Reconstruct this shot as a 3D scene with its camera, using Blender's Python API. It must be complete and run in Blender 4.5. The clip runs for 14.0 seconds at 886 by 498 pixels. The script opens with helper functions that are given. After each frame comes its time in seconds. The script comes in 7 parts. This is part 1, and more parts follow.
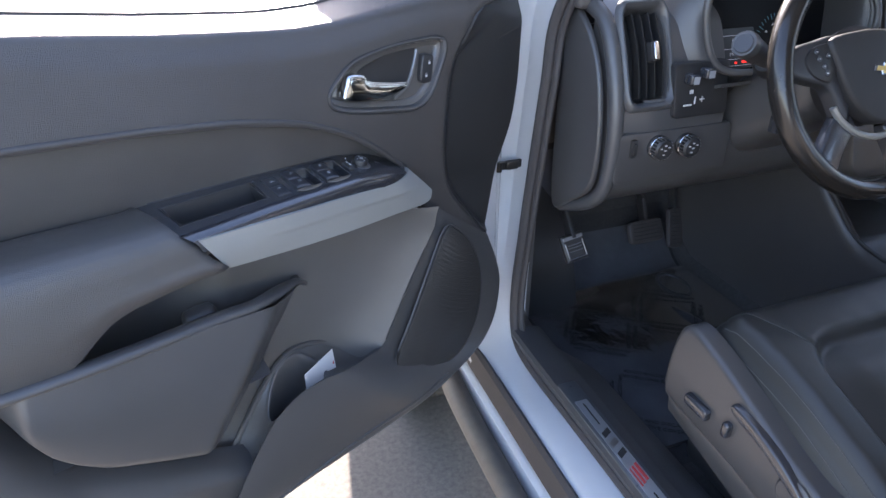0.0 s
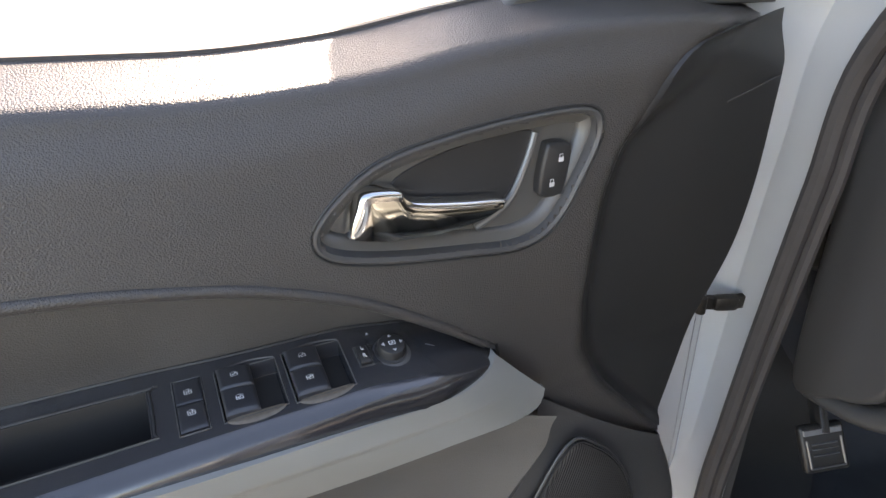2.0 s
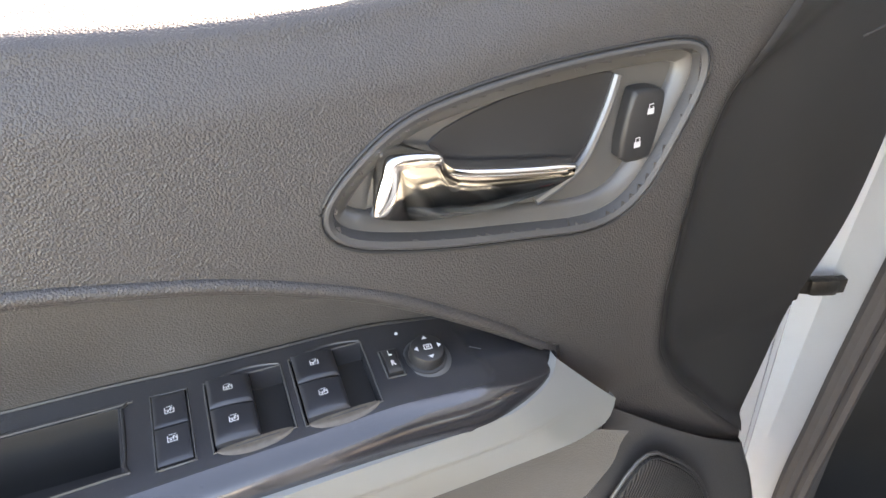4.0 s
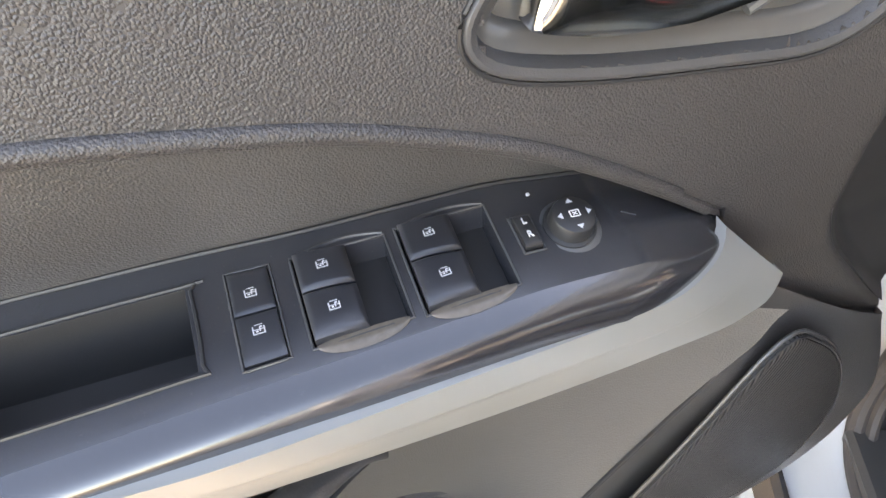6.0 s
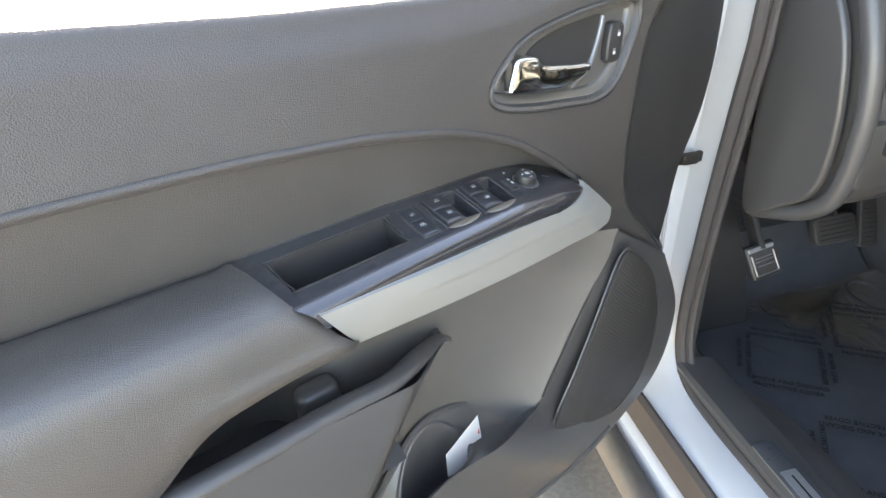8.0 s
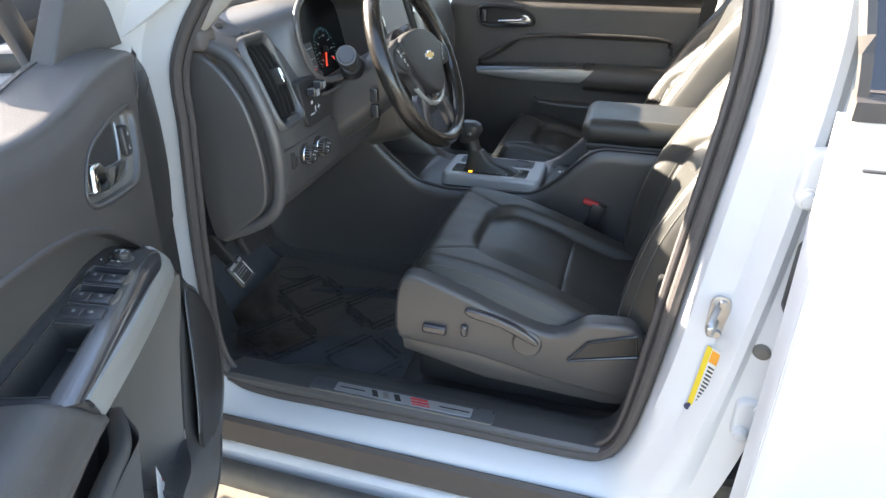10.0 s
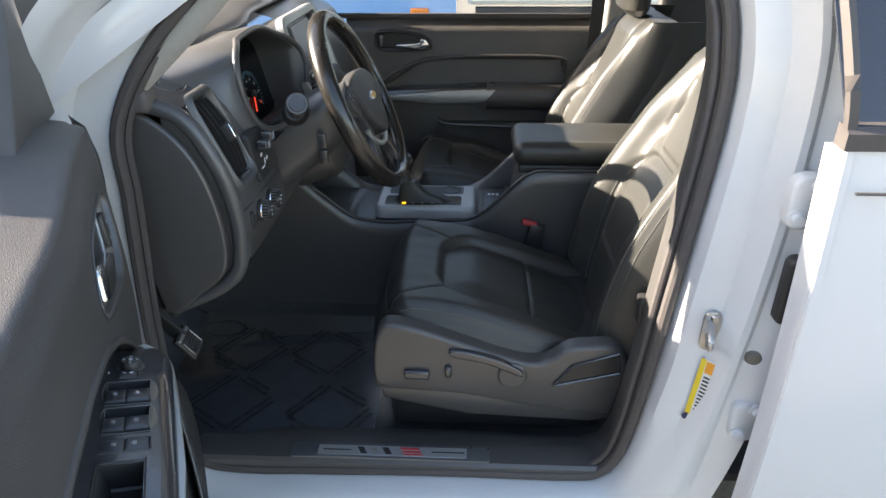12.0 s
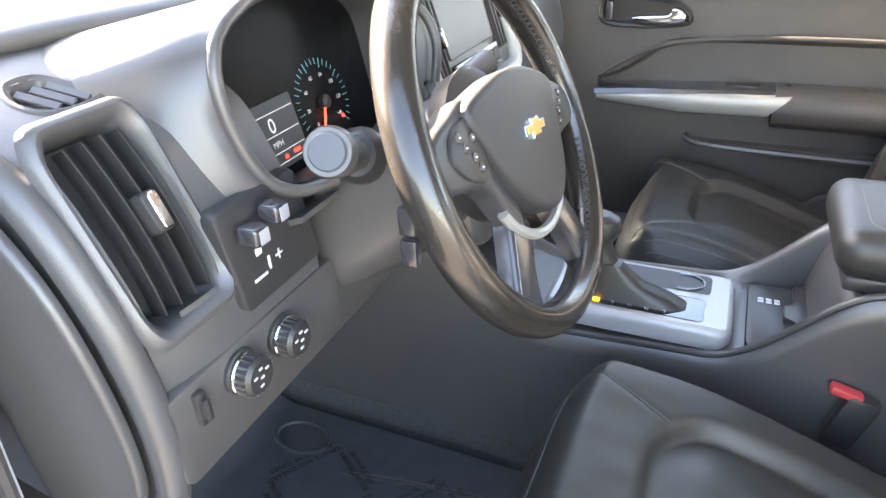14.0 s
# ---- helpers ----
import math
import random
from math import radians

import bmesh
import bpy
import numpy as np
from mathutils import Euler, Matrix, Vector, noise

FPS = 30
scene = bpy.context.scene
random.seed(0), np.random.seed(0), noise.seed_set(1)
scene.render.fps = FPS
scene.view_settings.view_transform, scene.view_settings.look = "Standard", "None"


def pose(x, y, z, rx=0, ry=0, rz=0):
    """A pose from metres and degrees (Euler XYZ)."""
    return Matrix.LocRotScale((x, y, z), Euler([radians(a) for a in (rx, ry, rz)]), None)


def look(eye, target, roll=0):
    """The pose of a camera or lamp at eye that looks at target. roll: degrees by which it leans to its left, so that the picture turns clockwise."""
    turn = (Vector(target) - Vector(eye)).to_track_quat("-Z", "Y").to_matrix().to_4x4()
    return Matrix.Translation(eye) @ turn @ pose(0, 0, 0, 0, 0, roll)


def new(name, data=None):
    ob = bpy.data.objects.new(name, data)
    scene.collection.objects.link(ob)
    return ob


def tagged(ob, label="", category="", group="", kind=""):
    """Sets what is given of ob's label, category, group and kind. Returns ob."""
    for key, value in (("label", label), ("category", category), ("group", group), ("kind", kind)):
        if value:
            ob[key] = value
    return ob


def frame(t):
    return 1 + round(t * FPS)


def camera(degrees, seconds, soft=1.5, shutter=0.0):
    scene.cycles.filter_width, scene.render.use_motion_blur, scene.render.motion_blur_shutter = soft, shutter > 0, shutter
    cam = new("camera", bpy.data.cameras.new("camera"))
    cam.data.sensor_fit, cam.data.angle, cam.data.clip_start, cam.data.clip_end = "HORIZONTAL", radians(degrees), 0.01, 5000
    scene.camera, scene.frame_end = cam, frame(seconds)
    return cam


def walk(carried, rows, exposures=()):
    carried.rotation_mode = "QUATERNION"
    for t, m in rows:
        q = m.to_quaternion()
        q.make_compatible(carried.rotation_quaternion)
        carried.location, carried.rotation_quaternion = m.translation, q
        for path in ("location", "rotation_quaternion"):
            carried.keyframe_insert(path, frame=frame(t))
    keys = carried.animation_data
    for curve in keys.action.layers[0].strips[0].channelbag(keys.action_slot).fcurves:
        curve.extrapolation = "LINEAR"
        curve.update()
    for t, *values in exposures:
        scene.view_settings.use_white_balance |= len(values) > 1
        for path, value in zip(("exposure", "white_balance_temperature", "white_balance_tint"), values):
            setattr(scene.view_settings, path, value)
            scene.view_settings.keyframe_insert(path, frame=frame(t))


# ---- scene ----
cam = camera(68.8, 14.0, shutter=0.0)
PATH = [
    (0, (-1.267, -0.844, 1.464), (-0.666, 0.791, 0.482), -0.0),
    (0.5, (-1.212, -0.682, 1.465), (-0.832, 1.003, 0.456), -0.6),
    (1, (-1.123, -0.537, 1.451), (-0.918, 1.169, 0.427), -1.5),
    (1.5, (-1.058, -0.44, 1.431), (-1.025, 1.282, 0.415), -1.9),
    (2, (-1.028, -0.349, 1.414), (-1.048, 1.38, 0.409), -2.4),
    (2.2, (-1.021, -0.315, 1.409), (-1.057, 1.414, 0.405), -2.9),
    (4.3, (-1.047, -0.247, 1.361), (-1.203, 1.376, 0.204), -4.0),
    (4.5, (-1.055, -0.241, 1.354), (-1.228, 1.337, 0.138), -4.0),
    (5, (-1.077, -0.214, 1.335), (-1.272, 1.234, -0.031), -4.5),
    (5.5, (-1.094, -0.19, 1.324), (-1.317, 1.169, -0.126), -6.4),
    (6, (-1.098, -0.178, 1.321), (-1.326, 1.154, -0.152), -6.9),
    (6.5, (-1.101, -0.19, 1.326), (-1.319, 1.133, -0.157), -6.6),
    (7, (-1.102, -0.312, 1.349), (-1.319, 1.146, -0.002), -5.5),
    (7.5, (-1.136, -0.452, 1.39), (-1.289, 1.127, 0.172), -4.6),
    (8, (-1.29, -0.552, 1.421), (-0.947, 1.098, 0.345), -4.4),
    (8.5, (-1.429, -0.641, 1.429), (-0.553, 0.844, 0.416), -2.5),
    (9, (-1.573, -0.706, 1.454), (-0.343, 0.531, 0.475), -4.0),
    (9.2, (-1.616, -0.702, 1.466), (-0.249, 0.379, 0.486), -2.8),
    (11.3, (-1.677, -0.363, 1.579), (0.089, -0.274, 0.644), -0.6),
    (11.5, (-1.671, -0.359, 1.578), (0.094, -0.274, 0.642), -0.3),
    (12, (-1.651, -0.361, 1.574), (0.113, -0.269, 0.636), -0.4),
    (12.5, (-1.565, -0.437, 1.545), (0.198, -0.332, 0.606), -1.2),
    (13, (-1.342, -0.55, 1.503), (0.38, -0.169, 0.56), -1.8),
    (13.3, (-1.228, -0.542, 1.482), (0.45, 0.022, 0.549), -3.6),
    (13.5, (-1.111, -0.482, 1.467), (0.532, 0.162, 0.525), -3.8),
    (14, (-0.862, -0.309, 1.428), (0.711, 0.428, 0.436), -3.1),
]
EXPOSURES = [(0, 3.18, 6500, 22), (0.5, 3.62, 7000, 18), (1, 3.58, 7700, 19), (1.5, 3.34, 7900, 20), (2, 3.16, 8200, 20), (4.5, 4.18, 9000, 22), (5.5, 4.18, 9200, 23), (7.5, 4.24, 8500, 17), (8.5, 4.09, 7900, 15), (9, 4.06, 7300, 13), (11.3, 2.68, 7200, 13), (12.6, 2.87, 7300, 13), (13, 3.02, 7500, 14), (13.3, 3.48, 7200, 13), (13.5, 4.33, 7200, 13), (14, 4.92, 7800, 18)]
walk(cam, [(t, look(eye, target, roll)) for t, eye, target, roll in PATH], EXPOSURES)


# ---- small builders ----
OFFSET = {}


def thing(name, at=(0, 0, 0), label="", category="", group="", kind="", m=None):
    """An Empty at the thing's base. With m its parts are given in its own axes, without it in the world's."""
    ob = new(name)
    ob.empty_display_size = 0.05
    ob.matrix_world = m if m is not None else Matrix.Translation(at)
    OFFSET[ob.name] = Vector((0, 0, 0)) if m is not None else Vector(at)
    return tagged(ob, label, category, group, kind)


def part(name, geo, mat, parent=None, label="", smooth=35, kind="", category=""):
    """One mesh object out of (verts, faces), under a thing or a part."""
    verts, faces = geo
    root = parent
    while root is not None and root.parent is not None:
        root = root.parent
    off = OFFSET.get(root.name, Vector((0, 0, 0))) if root is not None else Vector((0, 0, 0))
    me = bpy.data.meshes.new(name)
    me.from_pydata([tuple(Vector(v) - off) for v in verts], [], [tuple(f) for f in faces])
    me.validate()
    bm = bmesh.new()
    bm.from_mesh(me)
    bmesh.ops.remove_doubles(bm, verts=bm.verts, dist=1e-5)
    bmesh.ops.recalc_face_normals(bm, faces=bm.faces)
    bm.to_mesh(me)
    bm.free()
    if smooth:
        me.polygons.foreach_set("use_smooth", [True] * len(me.polygons))
        me.set_sharp_from_angle(angle=radians(smooth))
    for one in mat if isinstance(mat, (list, tuple)) else [mat]:
        me.materials.append(one)
    ob = new(name, me)
    if parent is not None:
        ob.parent = parent
    return tagged(ob, label, category, "", kind)


def join(*geos):
    verts, faces = [], []
    for v, f in geos:
        n = len(verts)
        verts += list(v)
        faces += [tuple(i + n for i in one) for one in f]
    return verts, faces


def moved(geo, m):
    return [tuple(m @ Vector(v)) for v in geo[0]], geo[1]


def mapped(geo, fn):
    return [fn(*v) for v in geo[0]], geo[1]


def spline(points, n=8, closed=False):
    """Catmull-Rom through the points, n steps a span."""
    p = [Vector(q) for q in points]
    out, k = [], len(p)
    spans = k if closed else k - 1
    for i in range(spans):
        a, b, c, d = (p[(i + j) % k] if closed else p[min(max(i + j, 0), k - 1)] for j in (-1, 0, 1, 2))
        for s in range(n):
            t = s / n
            out.append(0.5 * (2 * b + (c - a) * t + (2 * a - 5 * b + 4 * c - d) * t * t + (3 * b - a - 3 * c + d) * t**3))
    if not closed:
        out.append(p[-1])
    return out


def even(points, n):
    """n points at even steps along a polyline."""
    p = [Vector(q) for q in points]
    run = [0.0]
    for a, b in zip(p, p[1:]):
        run.append(run[-1] + (b - a).length)
    out = []
    for i in range(n):
        s, k = run[-1] * i / (n - 1), 0
        while k < len(p) - 2 and run[k + 1] < s:
            k += 1
        out.append(p[k].lerp(p[k + 1], (s - run[k]) / max(run[k + 1] - run[k], 1e-9)))
    return out


def curve(u, table):
    """Smooth interpolation in a short table of (u, value)."""
    if u <= table[0][0]:
        return table[0][1]
    for (a, va), (b, vb) in zip(table, table[1:]):
        if u <= b:
            t = (u - a) / (b - a)
            return va + (vb - va) * t
    return table[-1][1]


def soft(u, table, r=0.03):
    return sum(curve(u + r * k / 3, table) for k in (-3, -2, -1, 0, 1, 2, 3)) / 7


def step(a, b, x):
    t = min(max((x - a) / (b - a), 0), 1)
    return t * t * (3 - 2 * t)


def loft(rings, closed=True, caps=True):
    n, verts, faces = len(rings[0]), [], []
    for r in rings:
        verts += [tuple(v) for v in r]
    for i in range(len(rings) - 1):
        for j in range(n if closed else n - 1):
            k = (j + 1) % n
            faces.append((i * n + j, i * n + k, (i + 1) * n + k, (i + 1) * n + j))
    if caps and closed:
        faces.append(tuple(range(n - 1, -1, -1)))
        faces.append(tuple((len(rings) - 1) * n + j for j in range(n)))
    return verts, faces


def sheet(fn, ns, nt, thick=None):
    """A grid fn(s, t) with s, t in 0..1; thick: a vector by which a back sheet is set off and closed round the edge."""
    verts = [tuple(fn(i / ns, j / nt)) for i in range(ns + 1) for j in range(nt + 1)]
    w = nt + 1
    faces = [(i * w + j, i * w + j + 1, (i + 1) * w + j + 1, (i + 1) * w + j) for i in range(ns) for j in range(nt)]
    if thick is not None:
        n, th = len(verts), Vector(thick)
        verts += [tuple(Vector(v) + th) for v in verts[:n]]
        faces += [tuple(reversed([k + n for k in f])) for f in faces[:]]
        edge = [(i * w) for i in range(ns + 1)] + [ns * w + j for j in range(1, w)] + [i * w + nt for i in range(ns - 1, -1, -1)] + [j for j in range(nt - 1, 0, -1)]
        faces += [(a, b, b + n, a + n) for a, b in zip(edge, edge[1:] + edge[:1])]
    return verts, faces


def from_bm(bm):
    bm.verts.index_update()
    geo = [tuple(v.co) for v in bm.verts], [tuple(v.index for v in f.verts) for f in bm.faces]
    bm.free()
    return geo


def box(c, s, bevel=0.004, seg=2, rot=None):
    bm = bmesh.new()
    bmesh.ops.create_cube(bm, size=1, matrix=Matrix.Diagonal((*s, 1)))
    if bevel:
        bmesh.ops.bevel(bm, geom=bm.edges[:], offset=min(bevel, min(s) * 0.45), segments=seg, profile=0.5, affect="EDGES")
    m = Matrix.Translation(c) @ (rot.to_4x4() if rot is not None else Matrix())
    bmesh.ops.transform(bm, matrix=m, verts=bm.verts)
    return from_bm(bm)


def axis_frame(d, up=(0, 0, 1)):
    d = Vector(d).normalized()
    up = Vector(up)
    if abs(d.dot(up)) > 0.95:
        up = Vector((0, 1, 0))
    x = up.cross(d).normalized()
    return x, d.cross(x).normalized(), d


def turned(p0, p1, profile, n=20):
    """A solid of revolution from p0 to p1: profile rows (along 0..1, radius)."""
    p0, p1 = Vector(p0), Vector(p1)
    x, y, d = axis_frame(p1 - p0)
    rings = [[p0 + (p1 - p0) * a + (x * math.cos(2 * math.pi * k / n) + y * math.sin(2 * math.pi * k / n)) * max(r, 1e-4) for k in range(n)] for a, r in profile]
    return loft(rings)


def rod(p0, p1, r, n=12, bevel=0.15):
    return turned(p0, p1, [(0, r * (1 - bevel)), (0.03, r), (0.97, r), (1, r * (1 - bevel))], n)


def sweep(path, profile, up=(0, 0, 1), closed=False, caps=True, scale=None):
    """A profile of (side, up) pairs carried along a path."""
    p = [Vector(q) for q in path]
    rings = []
    for i, q in enumerate(p):
        a = p[i - 1] if i or closed else p[i]
        b = p[(i + 1) % len(p)] if i < len(p) - 1 or closed else p[i]
        x, y, _ = axis_frame(b - a, up)
        k = scale(i / (len(p) - 1)) if scale else 1
        rings.append([q + x * s * k + y * t * k for s, t in profile])
    if closed:
        rings.append(rings[0])
    return loft(rings, True, caps and not closed)


def ring(r, n=10, rx=None):
    return [(r * math.cos(2 * math.pi * k / n), (rx or r) * math.sin(2 * math.pi * k / n)) for k in range(n)]


def tube(path, r, n=8, closed=False, up=(0, 0, 1)):
    return sweep(path, ring(r, n), up, closed)


def prism(outline, place, depth, bevel=0.002, seg=2):
    """A flat outline of (a, b) pairs, thickened by depth along place's third argument, with its front rim rounded."""
    pts = [Vector((a, b, 0)) for a, b in outline]
    area = sum(p.x * q.y - q.x * p.y for p, q in zip(pts, pts[1:] + pts[:1]))
    if area < 0:
        pts.reverse()
    n = len(pts)

    def inset(d):
        out = []
        for i in range(n):
            a, b, c = pts[i - 1], pts[i], pts[(i + 1) % n]
            e = ((b - a).normalized() + (c - b).normalized())
            e = e.normalized() if e.length > 1e-6 else (c - b).normalized()
            out.append(b + Vector((-e.y, e.x, 0)) * d)
        return out

    rings = [[(p.x, p.y, 0) for p in pts]]
    for k in range(seg + 1):
        a = math.pi / 2 * k / seg
        rings.append([(p.x, p.y, depth - bevel + bevel * math.sin(a)) for p in inset(bevel * (1 - math.cos(a)))])
    return mapped(loft(rings), place)


def rounded(w, h, r, n=4, cx=0.0, cy=0.0):
    out = []
    for k, (sx, sy) in enumerate(((1, 1), (-1, 1), (-1, -1), (1, -1))):
        for i in range(n + 1):
            a = math.pi / 2 * (k + i / n)
            out.append((cx + sx * (w / 2 - r) + r * math.cos(a), cy + sy * (h / 2 - r) + r * math.sin(a)))
    return out


def words(text, size, place, thick=0.0004):
    """Lettering as mesh, from the built-in font; place maps (a, b, depth)."""
    cu = bpy.data.curves.new("lettering", "FONT")
    cu.body, cu.size, cu.extrude, cu.align_x, cu.align_y, cu.resolution_u = text, size, thick, "CENTER", "CENTER", 2
    ob = bpy.data.objects.new("lettering", cu)
    me = ob.to_mesh()
    geo = [place(*v.co) for v in me.vertices], [tuple(p.vertices) for p in me.polygons]
    ob.to_mesh_clear()
    bpy.data.objects.remove(ob)
    bpy.data.curves.remove(cu)
    return geo

# ---- world, sun, exposure ----
SUN_AZ, SUN_EL = -8.0, 24.0  # degrees from straight ahead towards the driver's side; height
world = bpy.data.worlds.new("sky")
scene.world = world
world.use_nodes = True
nt = world.node_tree
bg = nt.nodes["Background"]
sky = nt.nodes.new("ShaderNodeTexSky")
sky.sky_type, sky.sun_disc = "NISHITA", False
sky.sun_elevation, sky.sun_rotation = radians(SUN_EL), radians(-SUN_AZ)
nt.links.new(sky.outputs["Color"], bg.inputs["Color"])
bg.inputs["Strength"].default_value = 0.095
sun = new("sun", bpy.data.lights.new("sun", "SUN"))
sun.data.energy, sun.data.angle, sun.data.color = 4.6, radians(0.53), (1.0, 0.94, 0.84)
to_sun = Vector((-math.sin(radians(SUN_AZ)) * math.cos(radians(SUN_EL)), math.cos(radians(SUN_AZ)) * math.cos(radians(SUN_EL)), math.sin(radians(SUN_EL))))
sun.matrix_world = look((0, 0, 6), Vector((0, 0, 6)) - to_sun)

# ---- materials ----
def material(name, colour, rough=0.5, metal=0.0, noise_scale=0.0, noise_amount=0.0, bump=0.0, bump_scale=300.0, rough_var=0.0, coat=0.0, spec=0.5, grain="noise", dust=0.0):
    m = bpy.data.materials.new(name)
    m.use_nodes = True
    t = m.node_tree
    b = t.nodes["Principled BSDF"]
    b.inputs["Base Color"].default_value = (*colour, 1)
    b.inputs["Roughness"].default_value = rough
    b.inputs["Metallic"].default_value = metal
    b.inputs["Specular IOR Level"].default_value = spec
    b.inputs["Coat Weight"].default_value = coat
    b.inputs["Coat Roughness"].default_value = 0.04
    co = t.nodes.new("ShaderNodeTexCoord")
    if noise_amount or rough_var:
        n = t.nodes.new("ShaderNodeTexNoise")
        n.inputs["Scale"].default_value, n.inputs["Detail"].default_value, n.inputs["Roughness"].default_value = noise_scale, 6, 0.6
        t.links.new(co.outputs["Object"], n.inputs["Vector"])
        if noise_amount:
            r = t.nodes.new("ShaderNodeMix")
            r.data_type = "RGBA"
            r.inputs["A"].default_value = (*[c * (1 - noise_amount) for c in colour], 1)
            r.inputs["B"].default_value = (*[min(1, c * (1 + noise_amount)) for c in colour], 1)
            t.links.new(n.outputs["Fac"], r.inputs["Factor"])
            last = r.outputs["Result"]
            if dust:
                d = t.nodes.new("ShaderNodeTexNoise")
                d.inputs["Scale"].default_value, d.inputs["Detail"].default_value = 900, 2
                t.links.new(co.outputs["Object"], d.inputs["Vector"])
                q = t.nodes.new("ShaderNodeMapRange")
                q.inputs["From Min"].default_value, q.inputs["From Max"].default_value, q.inputs["To Max"].default_value = 0.70, 0.76, dust
                t.links.new(d.outputs["Fac"], q.inputs["Value"])
                e = t.nodes.new("ShaderNodeMix")
                e.data_type = "RGBA"
                e.inputs["B"].default_value = (0.3, 0.28, 0.25, 1)
                t.links.new(q.outputs["Result"], e.inputs["Factor"])
                t.links.new(last, e.inputs["A"])
                last = e.outputs["Result"]
            t.links.new(last, b.inputs["Base Color"])
        if rough_var:
            q = t.nodes.new("ShaderNodeMapRange")
            q.inputs["To Min"].default_value, q.inputs["To Max"].default_value = max(0, rough - rough_var), min(1, rough + rough_var)
            t.links.new(n.outputs["Fac"], q.inputs["Value"])
            t.links.new(q.outputs["Result"], b.inputs["Roughness"])
    if bump:
        u = t.nodes.new("ShaderNodeBump")
        u.inputs["Strength"].default_value, u.inputs["Distance"].default_value = bump, 0.0006
        if grain == "leather":
            g = t.nodes.new("ShaderNodeTexVoronoi")
            g.feature = "SMOOTH_F1"
            g.inputs["Smoothness"].default_value = 0.18
            g.inputs["Scale"].default_value = bump_scale
            w = t.nodes.new("ShaderNodeTexNoise")
            w.inputs["Scale"].default_value = bump_scale * 0.6
            mix = t.nodes.new("ShaderNodeMix")
            mix.data_type = "RGBA"
            mix.inputs["Factor"].default_value = 0.0012
            t.links.new(co.outputs["Object"], w.inputs["Vector"])
            t.links.new(co.outputs["Object"], mix.inputs["A"])
            t.links.new(w.outputs["Color"], mix.inputs["B"])
            t.links.new(mix.outputs["Result"], g.inputs["Vector"])
            q = t.nodes.new("ShaderNodeMapRange")
            q.inputs["From Min"].default_value, q.inputs["From Max"].default_value, q.inputs["To Min"].default_value, q.inputs["To Max"].default_value = 0.1, 0.75, 1.0, 0.0
            t.links.new(g.outputs["Distance"], q.inputs["Value"])
            t.links.new(q.outputs["Result"], u.inputs["Height"])
        elif grain == "ribs":
            g = t.nodes.new("ShaderNodeTexWave")
            g.bands_direction = "Y"
            g.inputs["Scale"].default_value = bump_scale
            k = t.nodes.new("ShaderNodeMapping")
            k.inputs["Rotation"].default_value = (0.30, 0, 0)
            t.links.new(co.outputs["Object"], k.inputs["Vector"])
            t.links.new(k.outputs["Vector"], g.inputs["Vector"])
            t.links.new(g.outputs["Fac"], u.inputs["Height"])
        elif grain == "dots":
            g = t.nodes.new("ShaderNodeTexVoronoi")
            g.inputs["Scale"].default_value, g.inputs["Randomness"].default_value = bump_scale, 0.0
            t.links.new(co.outputs["Object"], g.inputs["Vector"])
            t.links.new(g.outputs["Distance"], u.inputs["Height"])
        else:
            g = t.nodes.new("ShaderNodeTexNoise")
            g.inputs["Scale"].default_value, g.inputs["Detail"].default_value = bump_scale, 4
            t.links.new(co.outputs["Object"], g.inputs["Vector"])
            t.links.new(g.outputs["Fac"], u.inputs["Height"])
        t.links.new(u.outputs["Normal"], b.inputs["Normal"])
    return m


def glowing(name, colour, strength):
    m = material(name, colour, 0.4)
    b = m.node_tree.nodes["Principled BSDF"]
    b.inputs["Emission Color"].default_value, b.inputs["Emission Strength"].default_value = (*colour, 1), strength
    return m


def glassy(name, colour, rough=0.0, ior=1.45, alpha_mix=0.85):
    m = bpy.data.materials.new(name)
    m.use_nodes = True
    t = m.node_tree
    b = t.nodes["Principled BSDF"]
    out = t.nodes["Material Output"]
    tr = t.nodes.new("ShaderNodeBsdfTransparent")
    tr.inputs["Color"].default_value = (*colour, 1)
    gl = t.nodes.new("ShaderNodeBsdfGlossy")
    gl.inputs["Roughness"].default_value = rough
    fr = t.nodes.new("ShaderNodeFresnel")
    fr.inputs["IOR"].default_value = ior
    mx = t.nodes.new("ShaderNodeMixShader")
    t.links.new(fr.outputs[0], mx.inputs[0])
    t.links.new(tr.outputs[0], mx.inputs[1])
    t.links.new(gl.outputs[0], mx.inputs[2])
    t.links.new(mx.outputs[0], out.inputs["Surface"])
    t.nodes.remove(b)
    return m


GRAINED = material("grained_charcoal_plastic", (0.073, 0.066, 0.062), 0.38, noise_scale=9, noise_amount=0.16, bump=0.62, bump_scale=860, rough_var=0.06, grain="leather", dust=0.10, spec=0.6)
DASHTOP = material("dash_soft_plastic", (0.084, 0.083, 0.083), 0.35, noise_scale=9, noise_amount=0.12, bump=0.16, bump_scale=700, rough_var=0.05, grain="leather", dust=0.08, spec=0.75)
PLASTIC = material("matt_charcoal_plastic", (0.078, 0.075, 0.073), 0.33, noise_scale=12, noise_amount=0.12, bump=0.4, bump_scale=700, rough_var=0.06, dust=0.06, spec=0.75)
LOWER_PLASTIC = material("pale_charcoal_plastic", (0.120, 0.112, 0.102), 0.31, noise_scale=12, noise_amount=0.14, bump=0.35, bump_scale=800, rough_var=0.06, grain="leather", dust=0.06, spec=0.8)
